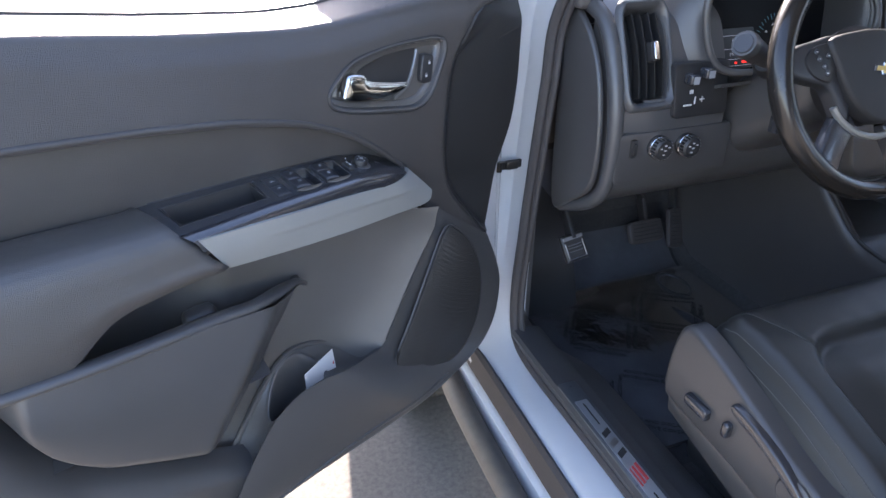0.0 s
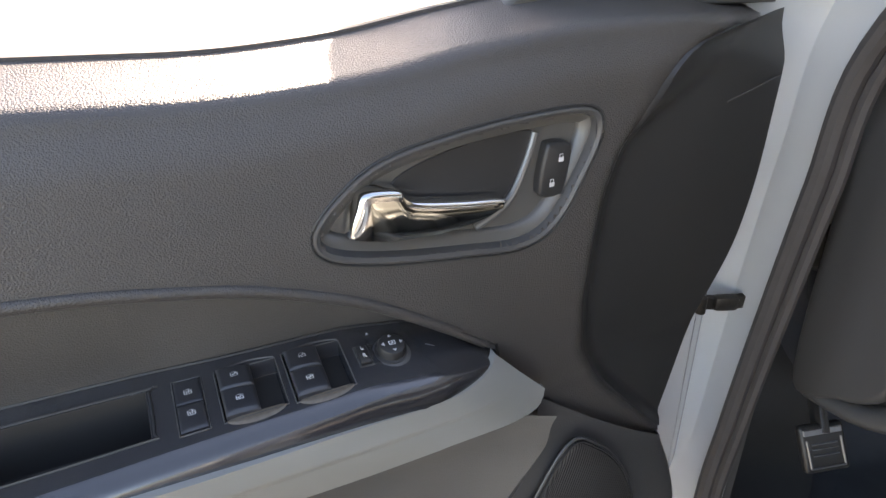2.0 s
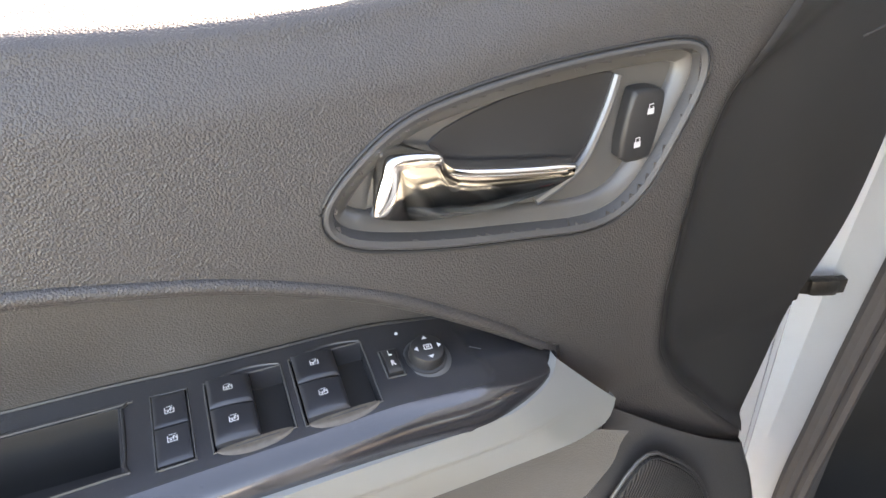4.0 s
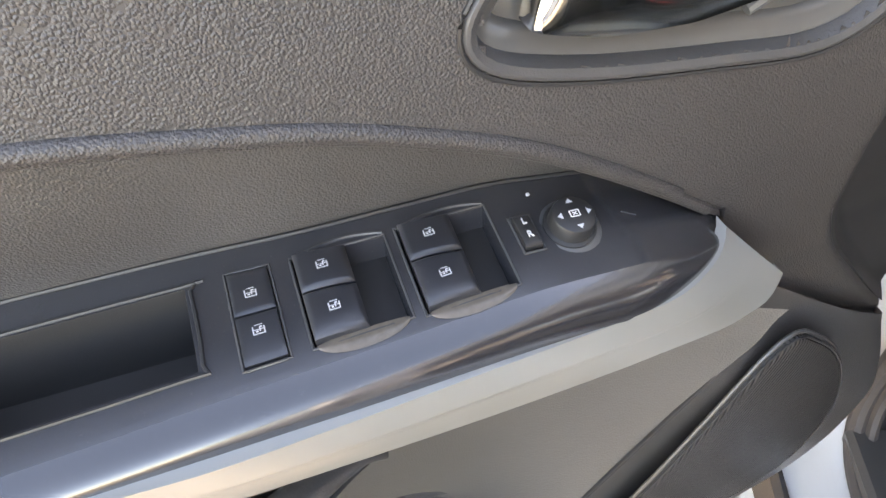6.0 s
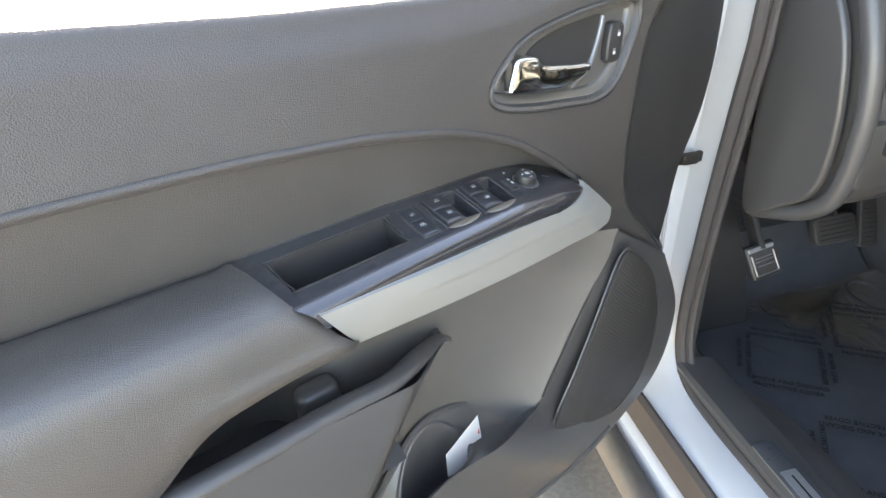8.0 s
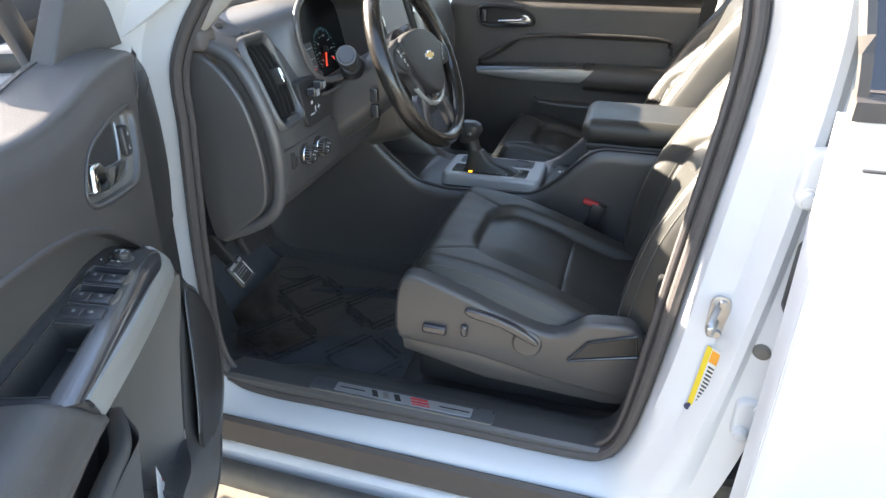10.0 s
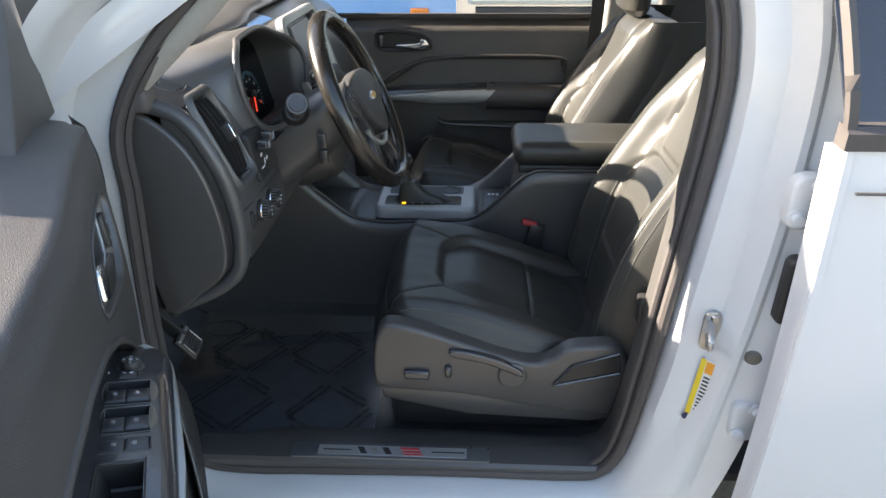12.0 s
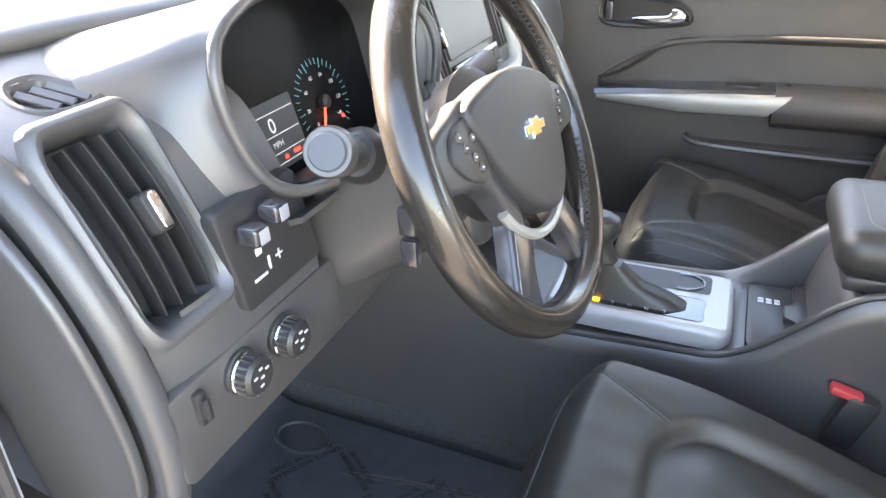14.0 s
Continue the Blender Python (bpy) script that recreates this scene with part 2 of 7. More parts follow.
SOFT = material("stitched_vinyl", (0.078, 0.072, 0.067), 0.35, noise_scale=14, noise_amount=0.18, bump=0.45, bump_scale=900, rough_var=0.06, grain="leather", dust=0.08, spec=0.75)
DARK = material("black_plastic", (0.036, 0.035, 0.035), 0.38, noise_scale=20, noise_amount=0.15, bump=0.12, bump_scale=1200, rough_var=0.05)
GLOSS = material("piano_black", (0.016, 0.016, 0.017), 0.14, noise_scale=40, noise_amount=0.1, rough_var=0.05, coat=1.0, spec=0.8)
POD = material("satin_black_plastic", (0.040, 0.041, 0.046), 0.24, noise_scale=30, noise_amount=0.15, bump=0.10, bump_scale=1500, rough_var=0.05, dust=0.10, spec=1.0, coat=0.4)
POD_EDGE = material("polished_black_plastic", (0.030, 0.030, 0.034), 0.18, noise_scale=30, noise_amount=0.15, bump=0.05, bump_scale=1500, rough_var=0.04, dust=0.10, spec=1.0, coat=0.6)
KEY = material("switch_cap_plastic", (0.032, 0.033, 0.038), 0.30, noise_scale=60, noise_amount=0.1, bump=0.06, bump_scale=1500, rough_var=0.04, dust=0.08, spec=0.9)
SILVER = material("satin_silver_paint", (0.43, 0.435, 0.41), 0.36, metal=0.4, noise_scale=25, noise_amount=0.05, rough_var=0.04)
SILVER_TRIM = material("satin_pewter_paint", (0.42, 0.43, 0.43), 0.36, metal=0.2, noise_scale=25, noise_amount=0.05, rough_var=0.04)
CHROME = material("chrome", (0.80, 0.81, 0.82), 0.12, metal=1.0, noise_scale=60, noise_amount=0.03, rough_var=0.03)
STEEL = material("zinc_steel", (0.5, 0.5, 0.5), 0.32, metal=1.0, noise_scale=80, noise_amount=0.15, rough_var=0.1)
WHITE = material("white_car_paint", (0.66, 0.67, 0.69), 0.22, noise_scale=5, noise_amount=0.02, rough_var=0.04, coat=1.0)
JAMB = material("white_jamb_paint", (0.63, 0.64, 0.65), 0.36, noise_scale=14, noise_amount=0.05, rough_var=0.08, coat=0.6)
RUBBER = material("rubber_seal", (0.070, 0.062, 0.060), 0.6, noise_scale=60, noise_amount=0.25, bump=0.3, bump_scale=700, rough_var=0.1, dust=0.15)
LEATHER = material("black_leather", (0.034, 0.0335, 0.030), 0.43, noise_scale=16, noise_amount=0.06, bump=0.16, bump_scale=900, rough_var=0.015, grain="leather", spec=0.62)
THREAD = material("grey_thread", (0.14, 0.14, 0.128), 0.8, noise_scale=300, noise_amount=0.3)
CARPET = material("black_carpet", (0.062, 0.060, 0.059), 0.95, noise_scale=120, noise_amount=0.5, bump=1.0, bump_scale=500, dust=0.3)
GRILLE = material("speaker_mesh", (0.036, 0.034, 0.033), 0.45, noise_scale=30, noise_amount=0.15, bump=0.9, bump_scale=110, grain="ribs")
ICON = material("white_icon_print", (0.7, 0.7, 0.7), 0.6, noise_scale=50, noise_amount=0.05)
RED = material("red_plastic", (0.58, 0.06, 0.065), 0.4, noise_scale=40, noise_amount=0.1)
GOLD = material("gold_emblem", (0.75, 0.50, 0.16), 0.3, metal=0.6, noise_scale=50, noise_amount=0.1)

# ---- ground ----
ASPHALT = material("worn_asphalt", (0.135, 0.121, 0.102), 0.9, noise_scale=70, noise_amount=0.6, bump=1.0, bump_scale=160, dust=0.5)

for nd in ASPHALT.node_tree.nodes:
    if nd.bl_idname == "ShaderNodeTexNoise" and nd.inputs["Scale"].default_value == 900:
        nd.inputs["Scale"].default_value = 170


def ground_sheet():
    return sheet(lambda s, t: ((s - 0.5) * 400, (t - 0.5) * 400, 0.0), 40, 40)


ground = part("ground", ground_sheet(), ASPHALT, None, "sunlit worn grey asphalt of a car park", 0, "structure", "ground")

# ---- truck body ----
XC = 0.08  # the truck's middle
truck = thing("pickup_truck", (XC, -0.6, 0), "white pickup truck body with its driver's side open", "pickup truck")

SEAL = [(-0.715, -0.55, 0.572), (-0.715, -0.3, 0.572), (-0.715, -0.05, 0.566), (-0.715, 0.08, 0.562), (-0.713, 0.170, 0.572), (-0.705, 0.218, 0.612), (-0.697, 0.236, 0.70),
        (-0.688, 0.239, 0.80), (-0.680, 0.240, 0.90), (-0.673, 0.232, 1.04), (-0.668, 0.225, 1.14), (-0.66, 0.214, 1.27), (-0.635, 0.12, 1.41), (-0.59, -0.06, 1.56), (-0.555, -0.26, 1.65),
        (-0.545, -0.46, 1.672), (-0.565, -0.625, 1.63), (-0.622, -0.715, 1.48), (-0.655, -0.735, 1.38), (-0.673, -0.732, 1.27), (-0.694, -0.710, 1.09), (-0.704, -0.694, 0.96), (-0.710, -0.681, 0.84),
        (-0.715, -0.655, 0.66), (-0.716, -0.62, 0.59)]
loop = spline(SEAL, 6, True)


def out_from(p, dx, k, fx=None, fk=None, lx=None, lk=None):
    """A place further out from the opening's middle, and further to the outside of the truck; fx, fk: the same on the front pillar; lx, lk: on the sill."""
    q = Vector((0, p.y + 0.23, (p.z - 1.05) * 0.85)).normalized()
    rear, low, ahead = step(0.1, 0.9, -q.y), step(0.3, 0.95, -q.z), step(0.55, 0.85, q.y)
    if fx is not None:
        dx, k = dx + (fx - dx) * ahead, k + (fk - k) * ahead
    if lx is not None:
        dx, k = dx + (lx - dx) * low, k + (lk - k) * low
    return p + Vector((dx, 0, 0)) + q * k * (1 + 0.45 * rear - 0.25 * low)


part("weatherstrip", tube(loop, 0.011, 10, True, (1, 0, 0)), RUBBER, truck, "dusty black rubber door seal")
part("seal_lip", tube([out_from(p, 0.012, -0.012) for p in loop], 0.007, 8, True, (1, 0, 0)), RUBBER, truck)
FOLDS = ((0.03, 0.008, 0.03, 0.008, 0.03, 0.008), (-0.006, 0.011, 0.0, 0.012, -0.006, 0.009), (-0.032, 0.017, -0.002, 0.045, -0.026, 0.012), (-0.044, 0.032, -0.006, 0.068, -0.046, 0.018), (-0.047, 0.048, -0.018, 0.078, -0.060, 0.026), (-0.066, 0.057, -0.05, 0.081, -0.068, 0.038), (-0.080, 0.066, -0.09, 0.084, -0.071, 0.06), (-0.080, 0.074, -0.11, 0.088, -0.072, 0.09), (-0.070, 0.082, -0.125, 0.092, -0.073, 0.12), (-0.09, 0.115, -0.14, 0.11, -0.074, 0.14))
rings = [[out_from(p, *f) for p in loop] for f in FOLDS]
part("door_jamb", loft([[tuple(r[i % len(loop)]) for r in rings] for i in range(len(loop) + 1)], False, False), JAMB, truck, "white painted door opening with folded sheet-metal edges")
TRIM = ((0.0, -0.006, 0.0, -0.006), (0.03, -0.012, 0.02, -0.004), (0.09, -0.006, 0.03, 0.03), (0.14, 0.03, 0.04, 0.08))
part("inner_trim", loft([[tuple(out_from(p, *f)) for f in TRIM] for p in loop + loop[:1]], False, False), PLASTIC, truck, "charcoal plastic trim round the door opening")

# rocker, lower sill and step
part("rocker_panel", sweep([(0, 0.40, 0), (0, -2.3, 0)], [(-0.70, 0.30), (-0.79, 0.33), (-0.818, 0.38), (-0.820, 0.44), (-0.812, 0.466), (-0.795, 0.476), (-0.70, 0.474)]), WHITE, truck, "white painted rocker panel")
part("sill_gasket", sweep([(0, 0.40, 0), (0, -0.72, 0)], [(-0.782, 0.482), (-0.782, 0.540), (-0.790, 0.546), (-0.798, 0.538), (-0.797, 0.500), (-0.802, 0.484)]), RUBBER, truck, "dirty rubber sill gasket")

# floor, tunnel, firewall, back wall
def floor_form(s, t):
    x, y = -0.70 + 1.56 * s, 0.75 - 2.6 * t
    d = abs(x - XC)
    z = 0.50 + 0.12 * step(0.15, 0.09, d) + 0.30 * step(0.40, 0.70, y) + 0.075 * step(0.70, 0.765, d)
    return x, y, z


part("cabin_floor", sheet(floor_form, 60, 70, (0, 0, -0.02)), CARPET, truck, "black carpeted cabin floor")
part("firewall", box((XC, 0.80, 0.95), (1.5, 0.04, 1.0), 0.01), DARK, truck)
part("kick_panel", sheet(lambda s, t: (-0.665 + 0.05 * t, 0.245 + 0.42 * t, 0.575 + 0.40 * s - 0.02 * t), 8, 8, (0.01, 0, 0)), PLASTIC, truck, "charcoal plastic kick panel")
part("roof", sheet(lambda s, t: (XC + (s - 0.5) * 1.28, -0.02 - 1.9 * t, 1.66 + 0.09 * (1 - (2 * s - 1) ** 4) - 0.03 * (1 - t) ** 4), 20, 12, (0, 0, 0.03)), WHITE, truck, "white roof")
part("headliner", sheet(lambda s, t: (XC + (s - 0.5) * 1.22, -0.1 - 1.8 * t, 1.63 + 0.08 * (1 - (2 * s - 1) ** 4)), 12, 8, (0, 0, 0.012)), material("grey_headliner", (0.42, 0.41, 0.39), 0.9, noise_scale=200, noise_amount=0.1, bump=0.3), truck)
part("back_wall", box((XC, -1.95, 1.0), (1.4, 0.05, 1.0), 0.01), PLASTIC, truck)
part("rear_bench", join(box((XC, -1.50, 0.80), (1.30, 0.50, 0.16), 0.05, 4), box((XC, -1.78, 1.12), (1.30, 0.16, 0.62), 0.05, 4)), LEATHER, truck, "black rear bench seat")
# fender and hood ahead of the door opening
part("front_fender", sheet(lambda s, t: (-0.835 - 0.035 * math.sin(math.pi * t) - 0.02 * s, 0.33 + 1.5 * s, 0.42 + 0.80 * t), 16, 14, (0.02, 0, 0)), WHITE, truck, "white front fender")
part("hood", sheet(lambda s, t: (XC + (s - 0.5) * 1.82, 0.55 + 1.25 * t, 1.16 + 0.10 * (1 - (2 * s - 1) ** 4) - 0.10 * t * t), 20, 12, (0, 0, -0.02)), WHITE, truck, "white engine hood")
part("cowl", box((XC, 0.56, 1.20), (1.45, 0.16, 0.03), 0.01), DARK, truck)
pane = glassy("clear_glass", (0.93, 0.96, 0.95))
ws = part("windshield", sheet(lambda s, t: (XC + (s - 0.5) * (1.38 - 0.22 * t), 0.66 - 0.80 * t + 0.06 * math.sin(math.pi * s), 1.22 + 0.43 * t), 16, 8), pane, truck, "clear windshield")
ws.visible_shadow = False
for sx in (1, -1):
    pts = [(XC + sx * 0.80, 0.60, 1.16), (XC + sx * 0.770, 0.36, 1.30), (XC + sx * 0.705, 0.12, 1.46), (XC + sx * 0.64, -0.08, 1.60), (XC + sx * 0.62, -0.25, 1.665)]
    part("a_pillar", sweep(spline(pts, 5), [(-0.035, -0.03), (0.035, -0.03), (0.04, 0.0), (0.03, 0.03), (-0.03, 0.03), (-0.04, 0.0)]), WHITE, truck, "white windshield pillar")
# trim on the inside of the driver's windshield pillar
pts = [(-0.632, 0.23, 1.29), (-0.612, 0.10, 1.405), (-0.577, -0.05, 1.54), (-0.54, -0.25, 1.64)]
part("pillar_trim", sweep(spline(pts, 5), ring(0.018, 10, 0.024)), material("beige_pillar_trim", (0.33, 0.31, 0.28), 0.8, noise_scale=90, noise_amount=0.1, bump=0.2), truck, "light grey pillar trim")

# far side: sill, pillar and panels closing the cabin
part("far_side", join(box((0.90, -0.25, 0.66), (0.10, 1.4, 0.34), 0.02), box((0.90, -1.5, 1.0), (0.06, 0.95, 1.0), 0.02)), PLASTIC, truck)
part("far_b_pillar", sweep(spline([(0.86, -0.86, 0.6), (0.86, -0.86, 1.0), (0.84, -0.86, 1.2), (0.76, -0.86, 1.64)], 5), rounded(0.12, 0.10, 0.02)), material("grey_pillar_trim", (0.30, 0.30, 0.29), 0.75, noise_scale=80, noise_amount=0.1, bump=0.2), truck, "grey far pillar trim")

# ---- rear door of the driver's side ----
rear = thing("rear_door", (-0.85, -1.3, 0.5), "closed white rear door with dark tinted window", "car door")
part("outer_skin", sheet(lambda s, t: (-0.842 - 0.026 * math.sin(math.pi * (0.08 + 0.84 * t)) - 0.006 * min(1, s * 12), -0.826 - 0.006 * (1 - t) - 1.05 * s, 0.50 + 0.80 * t), 30, 24, (0.012, 0, 0)), WHITE, rear, "white painted door skin", 25)
part("edge_flange", sheet(lambda s, t: (-0.846 - 0.024 * math.sin(math.pi * (0.08 + 0.84 * t)) + 0.030 * s, -0.829 - 0.006 * (1 - t) + 0.014 * s ** 0.7, 0.50 + 0.80 * t), 6, 24, (0.0, -0.01, 0)), WHITE, rear, "white folded door edge")
# thin dark bar painted in for the shade under the skin's swage crease
part("swage_shade", box((-0.868, -1.34, 1.247), (0.006, 0.99, 0.003), 0.001), DARK, rear)
part("belt_moulding", sweep([(-0.842, -0.822, 1.315), (-0.842, -1.85, 1.315)], [(-0.014, -0.016), (0.014, -0.016), (0.014, 0.014), (-0.006, 0.014), (-0.014, 0.006)]), RUBBER, rear, "black window belt moulding")
part("window_pane", sheet(lambda s, t: (-0.832 + 0.16 * t, -0.832 + 0.05 * t - 0.95 * s, 1.32 + 0.34 * t), 6, 6, (0.004, 0, 0)), material("tinted_glass", (0.02, 0.021, 0.028), 0.08, coat=1.0, noise_scale=3, noise_amount=0.1), rear, "dark tinted glass")
part("window_frame", sweep(spline([(-0.846, -0.830, 1.30), (-0.838, -0.822, 1.37), (-0.79, -0.800, 1.50), (-0.72, -0.775, 1.63)], 6), [(-0.006, -0.006), (0.006, -0.006), (0.006, 0.006), (-0.006, 0.006)]), RUBBER, rear, "weathered black window frame seal")

# ---- open driver's door: u runs back along it from the hinge, v towards its inside ----
HINGE = (-0.80, 0.33)
OPEN = 66.0
door = thing("driver_door", label="open white driver's door with charcoal trim panel", category="car door", m=pose(*HINGE, 0, 0, 0, -OPEN))


def D(u, z, v):
    return (v, -u, z)


BELT = [(-0.10, 1.292), (-0.05, 1.300), (0.014, 1.312), (0.10, 1.326), (0.2, 1.332), (0.28, 1.327), (0.36, 1.317), (0.45, 1.316), (0.6, 1.330), (0.8, 1.355), (1.1, 1.385)]
SEAM = [(0.27, 1.062), (0.305, 1.092), (0.33, 1.112), (0.365, 1.138), (0.40, 1.160), (0.465, 1.187), (0.55, 1.207), (0.66, 1.222), (0.80, 1.234), (1.1, 1.25)]
SHELF = [(0.27, 1.062), (0.285, 1.075), (0.30, 1.087), (0.34, 1.106), (0.40, 1.117), (0.54, 1.123), (0.70, 1.124), (0.85, 1.132), (1.1, 1.15)]
LOWA = [(-0.06, 1.275), (-0.05, 1.26), (0.0, 1.11), (0.035, 0.985), (0.067, 0.862), (0.13, 0.895), (0.20, 0.950), (0.235, 0.98), (0.27, 1.03), (0.28, 1.06)]


def low_a(u):
    return curve(u, LOWA) if u < 0.28 else soft(u, SEAM, 0.02)


COVER = [(0.80, 0.0), (0.83, 0.028), (0.90, 0.095), (0.982, 0.165), (1.03, 0.19), (1.09, 0.198), (1.144, 0.195), (1.19, 0.188), (1.225, 0.174), (1.255, 0.150), (1.278, 0.131), (1.292, 0.112), (1.300, 0.082), (1.304, 0.040), (1.308, -0.06)]


def face_v(u, z):
    """The upper panel's form."""
    d = curve(u, BELT) - z
    v = 0.150 + 0.012 * math.sin(min(max((z - 1.0) / 0.3, 0), 1) * math.pi)
    v -= 0.010 * step(0.050, 0.010, d)
    k = max(0, 0.16 - u)
    v -= 0.55 * k * k * (0.55 + 0.45 * step(0.9, 1.15, z))
    c = soft(z, COVER, 0.010)
    w = 1 + 3.5 * step(1.22, 1.285, z)
    edge = 0.020 * step(c + 0.006 * w, c - 0.022 * w, u)
    return v - edge


def upper(s, t):
    u = -0.055 + 1.135 * s
    a, b = low_a(u), soft(u, BELT, 0.03) - 0.021
    if t < 0.04:
        return D(u, a - 0.002, face_v(u, a) - 0.016 * (1 - t / 0.04))
    if t > 0.90:
        k = (t - 0.90) / 0.10
        r = min(k / 0.45, 1) * math.pi / 2
        flat = max(0, (k - 0.45) / 0.55)
        return D(u, b + 0.011 * math.sin(r) + 0.010 * flat, face_v(u, b) - 0.014 * (1 - math.cos(r)) - 0.066 * flat)
    k = (t - 0.04) / 0.86
    z = a + (b - a) * k
    return D(u, z, face_v(u, z) - 0.004 * step(0.03, 0.0, k))


BZ = [(0.416, 1.214), (0.408, 1.196), (0.37, 1.183), (0.31, 1.172), (0.262, 1.166), (0.232, 1.178), (0.208, 1.212), (0.192, 1.245), (0.202, 1.263), (0.25, 1.266), (0.31, 1.263), (0.365, 1.254), (0.398, 1.235)]
bz = [Vector(p) for p in spline([(*p, 0) for p in BZ], 5, True)]


def inset_curve(pts, d):
    n, out = len(pts), []
    c = sum(pts, Vector((0, 0, 0))) / n
    for i, p in enumerate(pts):
        e = (pts[(i + 1) % n] - pts[i - 1]).normalized()
        q = Vector((-e.y, e.x, 0))
        if q.dot(c - p) < 0:
            q = -q
        out.append(p + q * d)
    return out


def within(x, y, poly):
    hit = False
    for a, b in zip(poly, poly[1:] + poly[:1]):
        if (a.y > y) != (b.y > y) and x < (b.x - a.x) * (y - a.y) / (b.y - a.y) + a.x:
            hit = not hit
    return hit


vs, fs = sheet(upper, 220, 110)
cut = inset_curve(bz, 0.004)
fs = [f for f in fs if not within(-sum(vs[i][1] for i in f) / 4, sum(vs[i][2] for i in f) / 4, cut) or vs[f[0]][2] > 1.29]


def by_hinge(f):
    u, z = -sum(vs[i][1] for i in f) / 4, sum(vs[i][2] for i in f) / 4
    return u < min(soft(z, COVER, 0.010), soft(z + 0.008, COVER, 0.010)) - 0.012 - 0.03 * step(1.22, 1.285, z)


part("upper_panel", (vs, [f for f in fs if not by_hinge(f)]), GRAINED, door, "grained charcoal upper trim", 30)
COVER_LEFT = [(0.872, 0.062), (0.985, 0.035), (1.08, -0.007), (1.139, -0.018), (1.214, -0.026), (1.248, -0.034), (1.31, -0.040)]


def hinge_cover(s, t):
    z = 0.876 + 0.424 * t
    a, b = soft(z, COVER_LEFT, 0.02), soft(z, COVER, 0.010) - 0.004
    u = a + (max(b, a + 0.002) - a) * s
    return D(u, z, face_v(u, z) + 0.0035 - 0.003 * step(0.985, 1.0, s))


part("hinge_cover", sheet(hinge_cover, 40, 70), DARK, door, "smooth dark panel by the hinge", 50)
part("cover_seam", tube([D(0.045 - 0.015 * k, 1.236 + 0.002 * k, face_v(0.045 - 0.015 * k, 1.236) + 0.0036) for k in range(6)], 0.0009, 6), RUBBER, door, "thin seam in the dark panel")


BACK = [(0.27, 0.150), (0.30, 0.142), (0.34, 0.134), (0.40, 0.132), (0.49, 0.131), (0.55, 0.127), (0.66, 0.120), (1.1, 0.112)]


def insert(s, t):
    u = 0.275 + 0.80 * s
    top, bot = soft(u, SEAM, 0.02) + 0.002, curve(u, SHELF) - 0.004
    z = bot + (top - bot) * t
    return D(u, z, 0.119 + 0.013 * t + 0.003 * math.sin(math.pi * t) + 0.008 * step(0.93, 1.0, t) + 0.012 * step(0.45, 0.27, u) * t + (curve(u, BACK) - 0.121) * (1 - t) ** 2)


part("seam_roll", tube([D(u, soft(u, SEAM, 0.02) + 0.003, face_v(u, soft(u, SEAM, 0.02)) - 0.001) for u in [0.315 + 0.01 * k for k in range(77)]], 0.0042, 14), GRAINED, door, "rounded grained roll along the seam", 60)
part("insert_panel", sheet(insert, 110, 24), SOFT, door, "smooth padded insert below the seam", 30)
# the shell: white skin, edges, belt seals
OUT = [(-0.05, 0.57), (0.0, 0.535), (0.5, 0.53), (1.02, 0.54), (1.08, 0.60), (1.12, 0.9), (1.14, 1.25), (1.14, 1.345), (0.7, 1.318), (0.3, 1.285), (0.0, 1.29), (-0.05, 1.265), (-0.06, 1.0), (-0.06, 0.62)]
part("outer_skin", prism([tuple(p)[:2] for p in spline([(*p, 0) for p in OUT], 5, True)], lambda a, b, c: D(a, b, -0.055 + c), 0.125, 0.012, 3), WHITE, door, "white painted door shell")
part("belt_seal", sweep([D(u, soft(u, BELT, 0.03) - 0.008, 0.060) for u in [0.02 * k for k in range(2, 56)]], [(-0.005, -0.012), (0.005, -0.012), (0.004, 0.010), (-0.004, 0.010)], up=(0, 0, 1)), RUBBER, door, "black window belt seal")


def line_u(z):
    return 0.219 + (0.993 - z) * (0.146 / 0.227) + 0.018 * step(0.955, 1.0, z)


def lower(s, t):
    z = 0.70 + 0.300 * t
    u = line_u(z) + 0.002 + s * (0.80 - line_u(z))
    rise = 0.06 * step(0.6, 1.0, t) * step(0.24, 0.46, u)
    return D(u, z + rise, 0.134 + 0.042 * max(0.0, 1 - (u - line_u(z)) / 0.15) ** 1.9 + 0.010 * (2 * t - 1) ** 2 + 0.016 * step(0.75, 1.0, t) * step(0.25, 0.36, u) - 0.05 * step(0.62, 0.78, s))


part("lower_panel", sheet(lower, 60, 40), LOWER_PLASTIC, door, "charcoal lower panel")
part("panel_gap", tube([D(line_u(z) + 0.001, z, 0.1765) for z in [0.785 + 0.01 * k for k in range(21)]], 0.0020, 6), DARK, door, "thin dark gap beside the speaker panel")
OUTER = [(0.067, 0.869), (0.052, 0.82), (0.046, 0.745), (0.060, 0.675), (0.105, 0.625), (0.20, 0.600), (0.36, 0.592), (0.52, 0.594), (0.74, 0.598)]
INNER = [(0.237, 0.999), (0.237, 0.976), (0.254, 0.942), (0.292, 0.880), (0.33, 0.820), (0.355, 0.785), (0.375, 0.779), (0.41, 0.790), (0.46, 0.802), (0.51, 0.810), (0.555, 0.806), (0.60, 0.778), (0.65, 0.715), (0.69, 0.655), (0.735, 0.601)]
eo, ei = even(spline([(*p, 0) for p in OUTER], 8), 80), even(spline([(*p, 0) for p in INNER], 8), 80)


